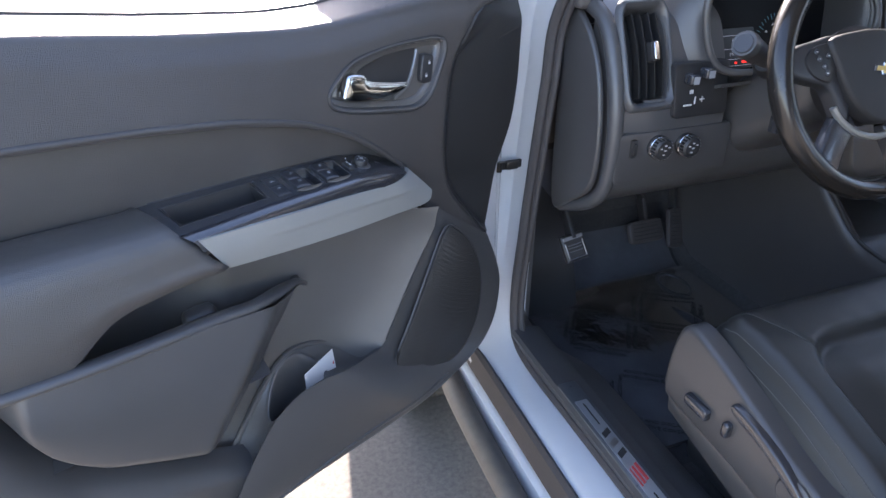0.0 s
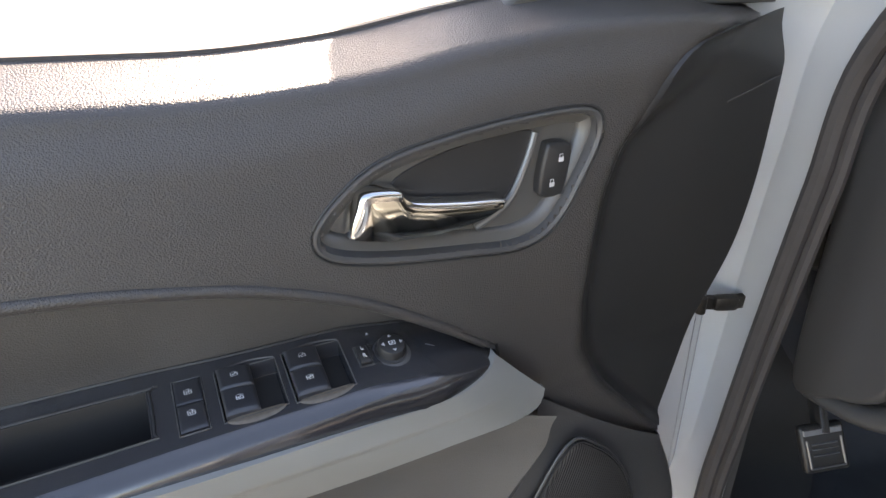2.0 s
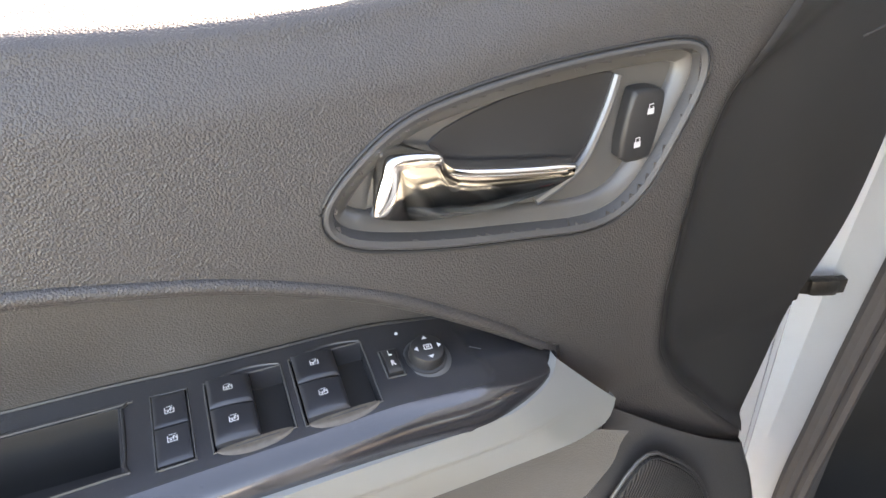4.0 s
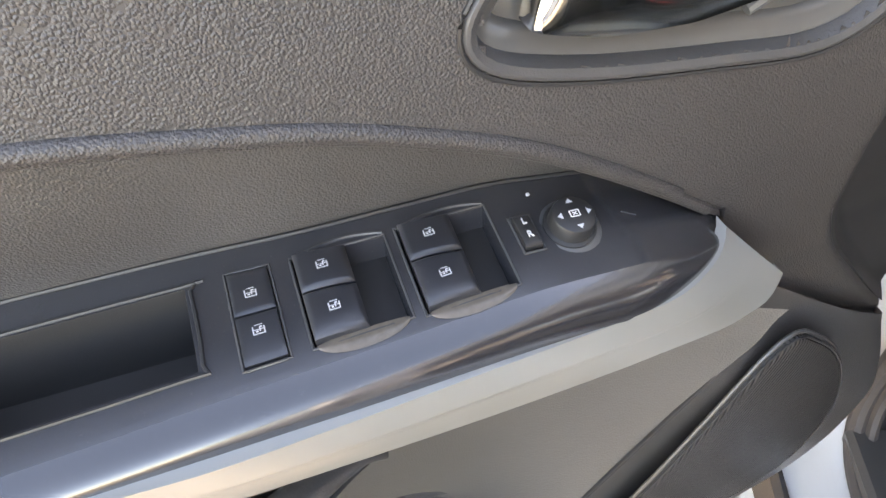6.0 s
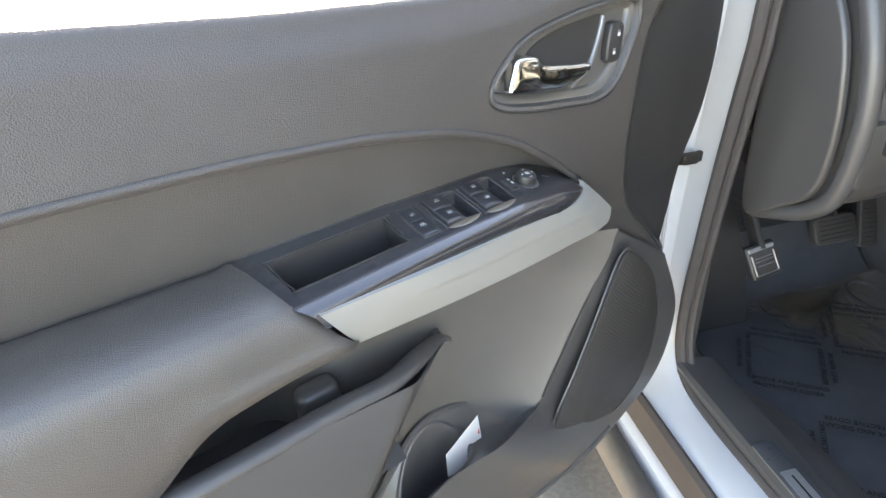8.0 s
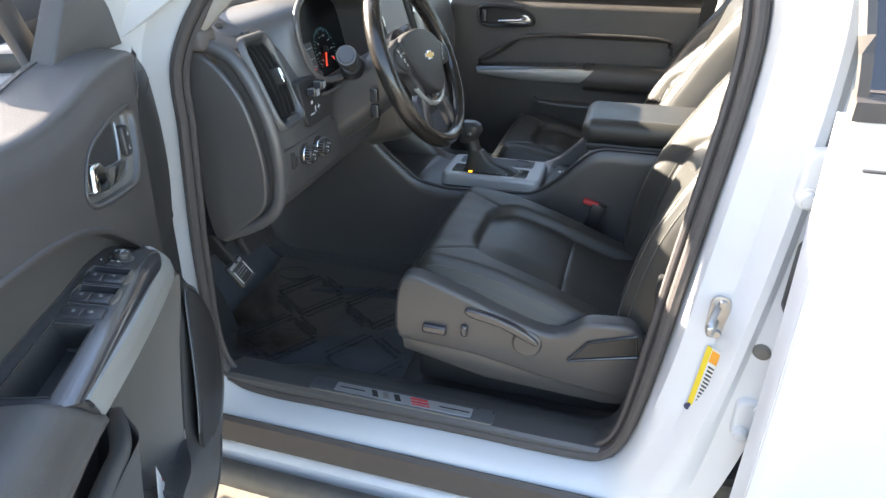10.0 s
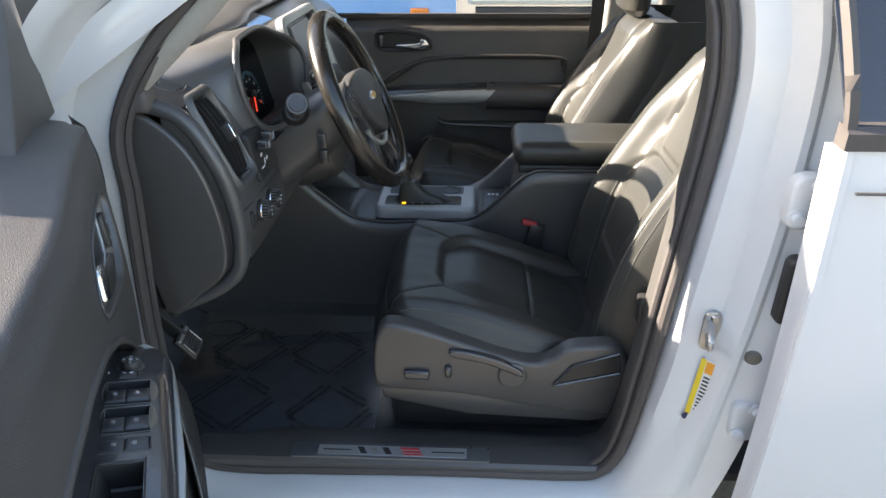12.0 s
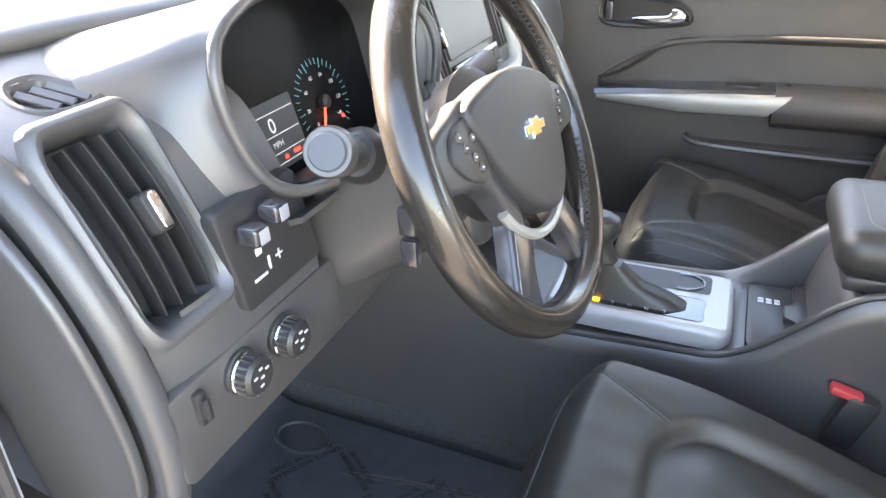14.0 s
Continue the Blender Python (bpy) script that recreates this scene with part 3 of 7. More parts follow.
def speaker_side(s, t):
    p = eo[round(s * 79)].lerp(ei[round(s * 79)], t)
    v = 0.174 + 0.010 * math.sin(math.pi * t) + 0.040 * step(0.30, 0.52, s) * (0.35 + 0.65 * t)
    v -= 0.045 * step(0.07, 0.0, t) ** 2
    v -= 0.02 * step(0.12, 0.0, s)
    return D(p.x, p.y, v)


part("speaker_panel", sheet(speaker_side, 79, 40), PLASTIC, door, "charcoal kick panel round the loudspeaker", 40)
part("bottom_bead", tube([Vector(speaker_side(k / 79, 0.17)) + Vector((0.0005, 0, 0)) for k in range(30, 79)], 0.0030, 8), PLASTIC, door, "soft bead along the bottom of the trim")
GR = [(0.216, 0.948), (0.188, 0.938), (0.157, 0.90), (0.137, 0.845), (0.132, 0.786), (0.144, 0.715), (0.175, 0.672), (0.22, 0.66), (0.29, 0.68), (0.335, 0.715), (0.345, 0.75), (0.31, 0.81), (0.262, 0.885)]
gr = [tuple(p)[:2] for p in spline([(*p, 0) for p in GR], 4, True)]
part("speaker_grille", prism(gr, lambda a, b, c: D(a, b, 0.1745 + c + 0.010 * math.sin(math.pi * min(max((b - 0.62) / 0.36, 0), 1)) + 0.008 * step(0.2, 0.36, a)), 0.007, 0.003, 2), GRILLE, door, "perforated speaker grille")

gv = lambda a, b: 0.1805 + 0.010 * math.sin(math.pi * min(max((b - 0.62) / 0.36, 0), 1)) + 0.008 * step(0.2, 0.36, a)
ring_g = [Vector((a, b, 0)) for a, b in gr]
part("grille_groove", tube([D(p.x, p.y, gv(p.x, p.y)) for p in inset_curve(ring_g, -0.001)], 0.0009, 6, True), DARK, door)
part("grille_bead", tube([D(p.x, p.y, gv(p.x, p.y) - 0.0035) for p in inset_curve(ring_g, -0.003)], 0.0016, 8, True), PLASTIC, door, "low bead round the speaker grille")

# map pocket and bottle holder
POCKET = [(0.476, 0.952), (0.55, 0.966), (0.65, 0.978), (0.80, 0.992), (1.08, 1.02)]


GROOVE = [(0.53, 0.675), (0.60, 0.705), (0.67, 0.745), (0.74, 0.785), (0.81, 0.828), (0.85, 0.872), (0.872, 0.915), (0.885, 0.975), (1.1, 0.98)]


def pocket(s, t):
    front = curve(t, [(0, 0.66), (0.35, 0.612), (0.7, 0.545), (1, 0.478)])
    u = front + s * (0.888 - front)
    low = soft(u, GROOVE, 0.015)
    z = low + (curve(u, POCKET) - low) * min(t / 0.96, 1)
    v = 0.160 + 0.045 * step(0.0, 0.22, s) + 0.008 * math.sin(math.pi * min(t, 1)) - 0.034 * step(0.16, 0.0, t) ** 1.5
    v -= 0.04 * step(0.04, 0.0, s) + 0.03 * step(0.93, 1.0, s)
    return D(u, z, v)


part("map_pocket", sheet(pocket, 80, 44), PLASTIC, door, "charcoal map pocket wall", 40)
lip_line = [D(u, curve(u, POCKET) + 0.001 - 0.010 * step(0.50, 0.478, u), 0.152 + 0.040 * step(0.47, 0.60, u) + 0.010 * step(0.6, 0.8, u)) for u in [0.484 + 0.404 * k / 60 for k in range(61)]]
part("pocket_lip", sweep(lip_line, [(0.012 * math.cos(a), 0.0075 * math.sin(a)) for a in [2 * math.pi * k / 14 for k in range(14)]], scale=lambda q: 0.55 + 0.45 * step(0.0, 0.14, q)), PLASTIC, door, "rounded map pocket lip", 60)
part("pocket_divider", moved(box((0, 0, 0), (0.030, 0.046, 0.05), 0.012, 4), Matrix.Translation(D(0.640, 0.945, 0.140))), PLASTIC, door, "low divider inside the pocket")
tg = even(spline([(u, soft(u, GROOVE, 0.015) - 0.003, 0) for u in (0.58, 0.64, 0.70, 0.76, 0.81, 0.845)] + [(0.868, 0.90, 0), (0.884, 0.94, 0), (0.890, 0.99, 0), (0.892, 1.05, 0)], 6), 61)
to = even(spline([(0.58, 0.594, 0), (0.70, 0.596, 0), (0.85, 0.600, 0), (1.0, 0.606, 0), (1.075, 0.65, 0), (1.10, 0.78, 0), (1.105, 0.95, 0), (1.105, 1.05, 0)], 6), 61)


def tail(s, t):
    p = tg[round(s * 60)].lerp(to[round(s * 60)], t)
    return D(p.x, p.y, soft(t, [(0, 0.150), (0.07, 0.186), (0.16, 0.200), (0.55, 0.190), (0.85, 0.165), (1.0, 0.115)], 0.03))


part("tail_trim", sheet(tail, 60, 30), PLASTIC, door, "charcoal rim round the pocket", 50)
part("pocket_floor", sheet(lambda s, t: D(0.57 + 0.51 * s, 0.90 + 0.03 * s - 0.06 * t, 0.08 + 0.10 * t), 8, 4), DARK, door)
# holder: a shelf between a back ridge and the panel's lip, with a round well sunk into it
ridge = even(spline([(0.358, 0.775, 0.158), (0.385, 0.785, 0.142), (0.44, 0.806, 0.134), (0.495, 0.825, 0.136), (0.535, 0.822, 0.142), (0.575, 0.790, 0.146), (0.61, 0.745, 0.146), (0.66, 0.675, 0.145), (0.715, 0.608, 0.145)], 8), 61)
lip = even(spline([(0.362, 0.772, 0.180), (0.40, 0.783, 0.196), (0.46, 0.797, 0.211), (0.51, 0.805, 0.214), (0.555, 0.800, 0.214), (0.60, 0.772, 0.214), (0.65, 0.709, 0.213), (0.69, 0.649, 0.212), (0.733, 0.600, 0.210)], 8), 61)


def shelf(s, t):
    i = min(int(s * 60), 59)
    p = ridge[i].lerp(ridge[i + 1], s * 60 - i).lerp(lip[i].lerp(lip[i + 1], s * 60 - i), t)
    e = math.hypot((s - 0.40) / 0.115, (t - 0.48) / 0.38)
    well = 0.09 * step(1.04, 0.90, e) - 0.0035 * math.exp(-(((e - 1.12) / 0.07) ** 2))
    return D(p.x, p.y - 0.026 * math.sin(math.pi * t) * step(0.0, 0.12, s) - well, p.z)


part("holder_shelf", sheet(shelf, 180, 60), PLASTIC, door, "charcoal shelf with a round bottle well", 70)
part("holder_rim", tube([D(*p[:2], p[2]) for p in ridge], 0.0045, 8), PLASTIC, door)
paper = thing("folded_paper", label="small folded white paper slip in the bottle holder", category="paper", m=pose(*HINGE, 0, 0, 0, -OPEN))
part("slip", sheet(lambda s, t: D(0.521 - 0.066 * s, 0.770 - 0.020 * s + (0.040 + 0.023 * s) * t, 0.184 - 0.010 * s - 0.010 * s * t), 4, 4, (0.0006, 0, 0)), material("white_paper", (0.75, 0.74, 0.72), 0.7, noise_scale=40, noise_amount=0.04), paper)

part("lower_backing", sheet(lambda s, t: D(0.30 + 0.45 * s, 0.600 + 0.225 * t, 0.082 + 0.006 * math.sin(math.pi * s)), 12, 8), PLASTIC, door, "charcoal panel behind the bottle holder")
for k in range(3):
    part("red_print", sheet(lambda s, t: D(0.470 - 0.005 * k - 0.0025 * s, 0.788 + 0.006 * t, 0.1700 - 0.002 * t), 1, 1, (0.0003, 0, 0)), RED, paper, "red pen mark", 0)

# armrest: padded back part, switch pod, silver blade
EDGE = [(0.36, 0.188), (0.45, 0.192), (0.55, 0.1945), (0.66, 0.195), (1.1, 0.196)]


def edge_v(u):
    """The front edge of the pod's top, rounded off to its nose."""
    k = min(1.0, max(0.0, (u - 0.286) / 0.074))
    return 0.152 + 0.036 * math.sqrt(max(0.0, 1 - (1 - k) ** 2)) if k < 1 else soft(u, EDGE, 0.02)


ARM_LOW = [(0.60, 1.050), (0.69, 1.048), (0.745, 1.042), (0.770, 1.030), (0.790, 1.012), (0.805, 1.000), (0.83, 0.990), (1.1, 0.99)]


ARM_ROWS = ((-0.010, -0.004), (0.010, 0.004), (0.034, 0.003), (0.058, -0.001), (0.071, -0.006), (0.079, -0.013), (0.084, -0.022), (0.087, -0.034), (0.089, -0.052))


def arm_point(s, t):
    """The pad's skin from its back edge over the top and down to its lower edge, slanted where it meets the blade."""
    n = len(ARM_ROWS) - 1
    if t <= 0.72:
        q = t / 0.72 * n
        k = min(int(q), n - 1)
        (a0, b0), (a1, b1) = ARM_ROWS[k], ARM_ROWS[k + 1]
        dv, dz = a0 + (a1 - a0) * (q - k), b0 + (b1 - b0) * (q - k)
        low = None
    else:
        low = (t - 0.72) / 0.28
    u0 = curve(t, [(0, 0.690), (0.2, 0.677), (0.45, 0.664), (0.62, 0.647), (0.72, 0.634), (0.92, 0.614), (1, 0.612)])
    u = u0 + (1.085 - u0) * s
    z0, v0 = curve(u, SHELF), curve(u, BACK)
    if low is None:
        return D(u, z0 + dz, v0 + dv - 0.006 * step(0.012, 0, s))
    end = soft(u, ARM_LOW, 0.015)
    z = z0 - 0.052 + (end - z0 + 0.052) * min(low / 0.75, 1)
    return D(u, z + 0.003 * max(0, low - 0.75), v0 + 0.089 + 0.004 * math.sin(math.pi * min(low / 0.75, 1)) - 0.006 * step(0.012, 0, s) - (0.05 * ((low - 0.75) / 0.25) ** 1.5 if low > 0.75 else 0) - 0.004 * low)


part("armrest_pad", sheet(arm_point, 60, 40), SOFT, door, "padded charcoal armrest", 50)


def pod_point(u, f, down=0.0):
    a, b = soft(u, BACK, 0.012), edge_v(u)
    w = (b - a) * (f * 0.94 + 0.06 * abs(f) ** 8)
    return D(u, soft(u, SHELF, 0.012) - 0.2 * w - down, a + w)


HOLES = [("cup", 0.540, 0.655, 0.235, 0.83, 0.040), ("well", 0.4545, 0.4955, 0.21, 0.90, 0.012), ("well", 0.4070, 0.4485, 0.19, 0.92, 0.012), ("lock", 0.5050, 0.5235, 0.21, 0.90, 0.004), ("mirror", 0.3885, 0.3985, 0.375, 0.715, 0.003)]
ulines = sorted({0.2862 + 0.404 * (k / 100) ** 1.6 for k in range(101)} | {h[i] for h in HOLES for i in (1, 2)})
flines = sorted({k / 20 for k in range(21)} | {h[i] for h in HOLES for i in (3, 4)})
verts = [pod_point(u, f) for u in ulines for f in flines]
w = len(flines)
faces = []
for i, (a, b) in enumerate(zip(ulines, ulines[1:])):
    for j, (c, d) in enumerate(zip(flines, flines[1:])):
        if not any(h[1] < (a + b) / 2 < h[2] and h[3] < (c + d) / 2 < h[4] for h in HOLES):
            faces.append((i * w + j, i * w + j + 1, (i + 1) * w + j + 1, (i + 1) * w + j))


ROLL = ((0.0, 0.0), (0.0030, -0.0009), (0.0065, -0.0023), (0.0100, -0.0042), (0.0125, -0.0066), (0.0138, -0.0098), (0.0145, -0.0160), (0.0140, -0.024))


def edge_fall(s, t):
    """The rolled edge and sloping glossy face of the pod, down to the blade and round its nose."""
    u = 0.2862 + (0.380 - 0.022 * t) * s ** 1.6
    e = 0.0008
    slope = (edge_v(u + e) - edge_v(max(u - e, 0.2861))) / (2 * e)
    n = math.hypot(1, slope)
    out, dz = ROLL[round(t * 7)]
    k = 0.42 + 0.58 * step(0.29, 0.37, u)
    p = pod_point(u, 1.0)
    return D(u - slope / n * out * k, p[2] + dz * k, p[0] + out * k / n)


pod = part("switch_pod", (verts, faces), POD, door, "satin black window switch panel", 50)
part("pod_edge", sheet(edge_fall, 100, 7), POD_EDGE, pod, "glossy black rounded edge", 60)
part("pod_gap", tube([pod_point(0.285 + 0.0047 * k, -0.012, -0.0004) for k in range(82)], 0.0011, 6), DARK, pod, "thin dark gap behind the panel")
RIMLINE = material("worn_grey_edge", (0.085, 0.085, 0.085), 0.25, noise_scale=80, noise_amount=0.2)
for kind, u0, u1, f0, f1, deep in HOLES:
    us, fs = [u0 + (u1 - u0) * k / 8 for k in range(9)], [f0 + (f1 - f0) * k / 8 for k in range(9)]
    ringp = [(u, f0) for u in us[:-1]] + [(u1, f) for f in fs[:-1]] + [(u, f1) for u in us[:0:-1]] + [(u0, f) for f in fs[:0:-1]]
    um, fm = (u0 + u1) / 2, (f0 + f1) / 2
    rr = []
    for k, d in ((1.0, 0.0), (0.985, 0.0015), (0.93 if kind == "cup" else 0.97, deep * 0.93), (0.88 if kind == "cup" else 0.95, deep)):
        rr.append([pod_point(um + (u - um) * k - (0.012 * (d / deep) if kind == "cup" else 0), fm + (f - fm) * k, d) for u, f in ringp])
    part("tray" if kind == "cup" else "switch_recess", loft(rr, True, False), DARK if kind != "well" else POD, pod, "deep black storage tray" if kind == "cup" else "")
    if kind != "cup":
        part("recess_rim", tube([pod_point(um + (u - um) * 1.03, fm + (f - fm) * 1.03, -0.0002) for u, f in ringp], 0.0006, 6, True), RIMLINE, pod)
    part("tray_floor" if kind == "cup" else "recess_floor", ([*rr[-1]], [tuple(range(len(ringp)))]), DARK, pod)
part("tray_lip", tube(spline([pod_point(u, f, -0.0004) for u, f in [(0.538, 0.26), (0.541, 0.215), (0.648, 0.220), (0.658, 0.26), (0.652, 0.80), (0.645, 0.84), (0.545, 0.85), (0.538, 0.80)]], 3, True), 0.0009, 6, True), DARK, pod)
for kind, u0, u1, f0, f1, deep in HOLES[1:3]:
    arc = [(u0 + (u1 - u0) * k / 14, math.sin(math.pi * (0.12 + 0.88 * k / 14)) * 0.075) for k in range(15)]
    part("well_arch", loft([[pod_point(u, f0 + 0.004 - b * r, -0.0004 + 0.003 * (1 - r)) for u, b in arc] for r in (0.0, 0.5, 1.0)], False, False), DARK, pod, "dark curved scoop behind the rocker")
    part("arch_rim", tube([pod_point(u, f0 - b, -0.0004) for u, b in arc], 0.0007, 6), RIMLINE, pod)


def key(u0, u1, f0, f1, rise, tilt=0.0, dish=0.0):
    """A switch cap with rounded rim, following the pod's top."""
    def at(a, b, c):
        u, f = u0 + (u1 - u0) * a, f0 + (f1 - f0) * b
        return pod_point(u, f, -c - tilt * (a - 0.5) + dish * math.sin(math.pi * a))
    rings = []
    for inset, c in ((0.0, -0.004), (0.0, rise * 0.6), (0.05, rise * 0.92), (0.12, rise)):
        lo, hi = inset, 1 - inset
        q = [lo + (hi - lo) * k / 5 for k in range(6)]
        rings.append([at(x, lo, c) for x in q[:-1]] + [at(hi, x, c) for x in q[:-1]] + [at(x, hi, c) for x in q[:0:-1]] + [at(lo, x, c) for x in q[:0:-1]])
    return loft(rings)


def bars(u, f, du, df, name, parent, lift):
    """A small printed sign: an outline and a bar inside."""
    def at(a, b, c=0.0):
        return pod_point(u + a, f + b, -lift - c)
    g = []
    for a0, a1, b0, b1 in ((-du * 0.7, du * 0.6, -df, -df * 0.84), (-du, du, df * 0.8, df), (-du, -du * 0.8, -df * 0.5, df), (du * 0.8, du, -df * 0.7, df), (-du, du, -df * 0.05, df * 0.12), (-du * 0.3, -du * 0.1, -df * 0.5, df * 0.5), (du * 0.1, du * 0.5, df * 0.2, df * 0.6), (-du * 0.6, -du * 0.2, -df * 0.6, -df * 0.25)):
        g.append(([at(a0, b0), at(a1, b0), at(a1, b1), at(a0, b1)], [(0, 1, 2, 3)]))
    return part(name, join(*g), ICON, parent, smooth=0)


for u0, u1, f0, f1 in ((0.472, 0.4945, 0.215, 0.535), (0.472, 0.4945, 0.55, 0.885), (0.4240, 0.4475, 0.195, 0.53), (0.4240, 0.4475, 0.545, 0.905)):
    sw = part("window_switch", key(u0, u1, f0, f1, 0.0035, 0.002, -0.001), KEY, pod, "black rocker window switch")
    bars((u0 + u1) / 2, (f0 + f1) / 2, 0.0024, 0.034, "window_icon", sw, 0.0055)
for f0, f1 in ((0.22, 0.55), (0.565, 0.89)):
    sw = part("lock_switch", key(0.5058, 0.5228, f0, f1, 0.0015), KEY, pod, "square black lock button")
    bars(0.5143, (f0 + f1) / 2 + 0.03 * (1 if f0 < 0.5 else -1), 0.0025, 0.035, "lock_icon", sw, 0.0026)
# scooped rests in front of the rockers
for u0, u1, fb in ((0.4555, 0.4945, 0.90), (0.4080, 0.4475, 0.92)):
    part("finger_rest", loft([[pod_point(u0 + (u1 - u0) * (0.5 - 0.5 * math.cos(math.pi * k / 12)), fb + d + b * math.sin(math.pi * k / 12), c) for k in range(13)] for b, c, d in ((-0.02, -0.0004, 0.0), (0.03, -0.0009, 0.0), (0.065, -0.0009, 0.0), (0.085, -0.0003, 0.0))], False, False), material("dusty_recess", (0.15, 0.125, 0.10), 0.2, noise_scale=200, noise_amount=0.3), pod)
sw = part("mirror_selector", key(0.3892, 0.3978, 0.40, 0.69, 0.003, 0.0), DARK, pod, "left right mirror rocker")
part("selector_letters", join(words("L", 0.0045, lambda a, b, c: pod_point(0.3935 - a, 0.48 - b / 0.055, -0.0042 - c)), words("R", 0.0045, lambda a, b, c: pod_point(0.3935 - a, 0.61 - b / 0.055, -0.0042 - c))), ICON, sw, smooth=0)
kc = Vector(pod_point(0.3730, 0.55, 0.001))
kn = Vector((0.21, 0.12, 1)).normalized()
knob = part("mirror_knob", turned(kc, kc + kn * 0.011, [(0, 0.0125), (0.25, 0.0125), (0.3, 0.0108), (0.8, 0.0106), (0.95, 0.0098), (1.0, 0.0086)], 28), DARK, pod, "round mirror adjuster with soft metal ring")
part("knob_skirt", turned(kc - kn * 0.001, kc + kn * 0.0016, [(0, 0.0155), (0.6, 0.0155), (1, 0.0138)], 28), material("grey_ring", (0.10, 0.10, 0.10), 0.35, noise_scale=90, noise_amount=0.1), knob)
tri = []
for k in range(4):
    a = math.pi / 2 * k
    c = kc + kn * 0.0112
    ex = kn.cross(Vector((-1, 0, 0))).normalized() * -1
    ey = kn.cross(ex)
    d1, d2 = ex * math.cos(a) + ey * math.sin(a), ey * math.cos(a) - ex * math.sin(a)
    tri.append(([tuple(c + d1 * 0.0084), tuple(c + d1 * 0.0060 + d2 * 0.0018), tuple(c + d1 * 0.0060 - d2 * 0.0018)], [(0, 1, 2)]))
part("knob_marks", join(*tri), ICON, knob, smooth=0)
part("scuff", tube(spline([pod_point(0.344, 0.50, -0.0004), pod_point(0.341, 0.52, -0.0002), pod_point(0.337, 0.55, -0.0001)], 4), 0.00022, 5), STEEL, pod, "short pale scuff on the panel")
part("speck", turned(pod_point(0.384, 0.16, -0.0001), pod_point(0.384, 0.16, -0.0009), [(0, 0.0011), (1, 0.0007)], 8), ICON, pod, "tiny pale speck")
part("knob_symbol", join(*[tube([tuple(kc + kn * 0.0113 + ex * a0 + ey * b0), tuple(kc + kn * 0.0113 + ex * a1 + ey * b1)], 0.0003, 4) for a0, b0, a1, b1 in ((-0.0022, -0.0016, 0.0022, -0.0016), (-0.0022, 0.0016, 0.0022, 0.0016), (-0.0022, -0.0016, -0.0022, 0.0016), (0.0022, -0.0016, 0.0022, 0.0016), (-0.001, -0.0008, 0.001, 0.0008), (-0.001, 0.0008, 0.001, -0.0008))]), ICON, knob, smooth=0)

BT = [(0.648, 1.1018, 0.211), (0.558, 1.0978, 0.2125), (0.495, 1.0933, 0.2102), (0.425, 1.0878, 0.2058), (0.355, 1.0793, 0.1995), (0.33, 1.0775, 0.1957), (0.312, 1.0767, 0.1893), (0.3, 1.0766, 0.1827), (0.2925, 1.0779, 0.1759), (0.2885, 1.079, 0.17)]
BB = [(0.6145, 1.0465, 0.200), (0.570, 1.0415, 0.1995), (0.50, 1.0340, 0.1985), (0.422, 1.0280, 0.1975), (0.36, 1.0255, 0.1965), (0.335, 1.0245, 0.1955), (0.29, 1.0200, 0.192), (0.27, 1.0180, 0.188), (0.255, 1.0185, 0.1845), (0.248, 1.0240, 0.181), (0.2445, 1.0310, 0.1785)]
bt, bb = even(spline(BT, 6), 60), even(spline(BB, 6), 60)


def blade(s, t):
    end = t in (0, 1)
    t = min(max((t * 24 - 1) / 22, 0.0), 1.0)
    p = bb[round(s * 59)].lerp(bt[round(s * 59)], t)
    out = 0.0025 * math.sin(math.pi * t) + 0.002 * step(0.55, 0.62, t) * step(0.15, 0.3, s) * step(0.98, 0.85, s)
    if end:
        out = -0.008
    return D(p.x, p.y, p.z + out)


part("silver_blade", sheet(blade, 59, 24), SILVER, door, "satin silver trim blade", 60)

# door handle in its bezel
PEWTER = material("pewter_plastic", (0.115, 0.108, 0.100), 0.30, noise_scale=40, noise_amount=0.1, rough_var=0.04, spec=0.7)
handle = part("handle_bezel", loft([[D(p.x, p.y, face_v(p.x, p.y) + v) for p in inset_curve(bz, d)] for d, v in ((-0.0012, -0.005), (-0.0008, 0.0004), (0.0002, 0.0016), (0.0016, 0.0018), (0.0042, 0.0004), (0.0056, -0.0034), (0.0062, -0.006))], True, False), PLASTIC, door, "charcoal door handle bezel")
part("bezel_slope", loft([[D(p.x, p.y, face_v(p.x, p.y) + v) for p in inset_curve(bz, d)] for d, v in ((0.0061, -0.0062), (0.0068, -0.0064), (0.0120, -0.0095), (0.0138, -0.0112), (0.0145, -0.014))], True, False), PEWTER, handle, "satin taupe inner slope of the bezel")
part("bezel_gap", tube([D(p.x, p.y, face_v(p.x, p.y) + 0.0004) for p in inset_curve(bz, -0.0018)], 0.0010, 6, True), DARK, handle, "thin dark gap round the bezel")
inn = inset_curve(bz, 0.0145)
part("handle_plate", ([D(p.x, p.y, face_v(p.x, p.y) - 0.014) for p in inn], [tuple(range(len(inn)))]), PEWTER, handle)
# no hollow here: a thin dark plate gives the finger recess its shade
CAV = [(0.352, 1.236), (0.362, 1.215), (0.348, 1.200), (0.290, 1.194), (0.262, 1.212), (0.243, 1.246), (0.262, 1.252), (0.31, 1.248)]
cav = [Vector(p) for p in spline([(*p, 0) for p in CAV], 5, True)]
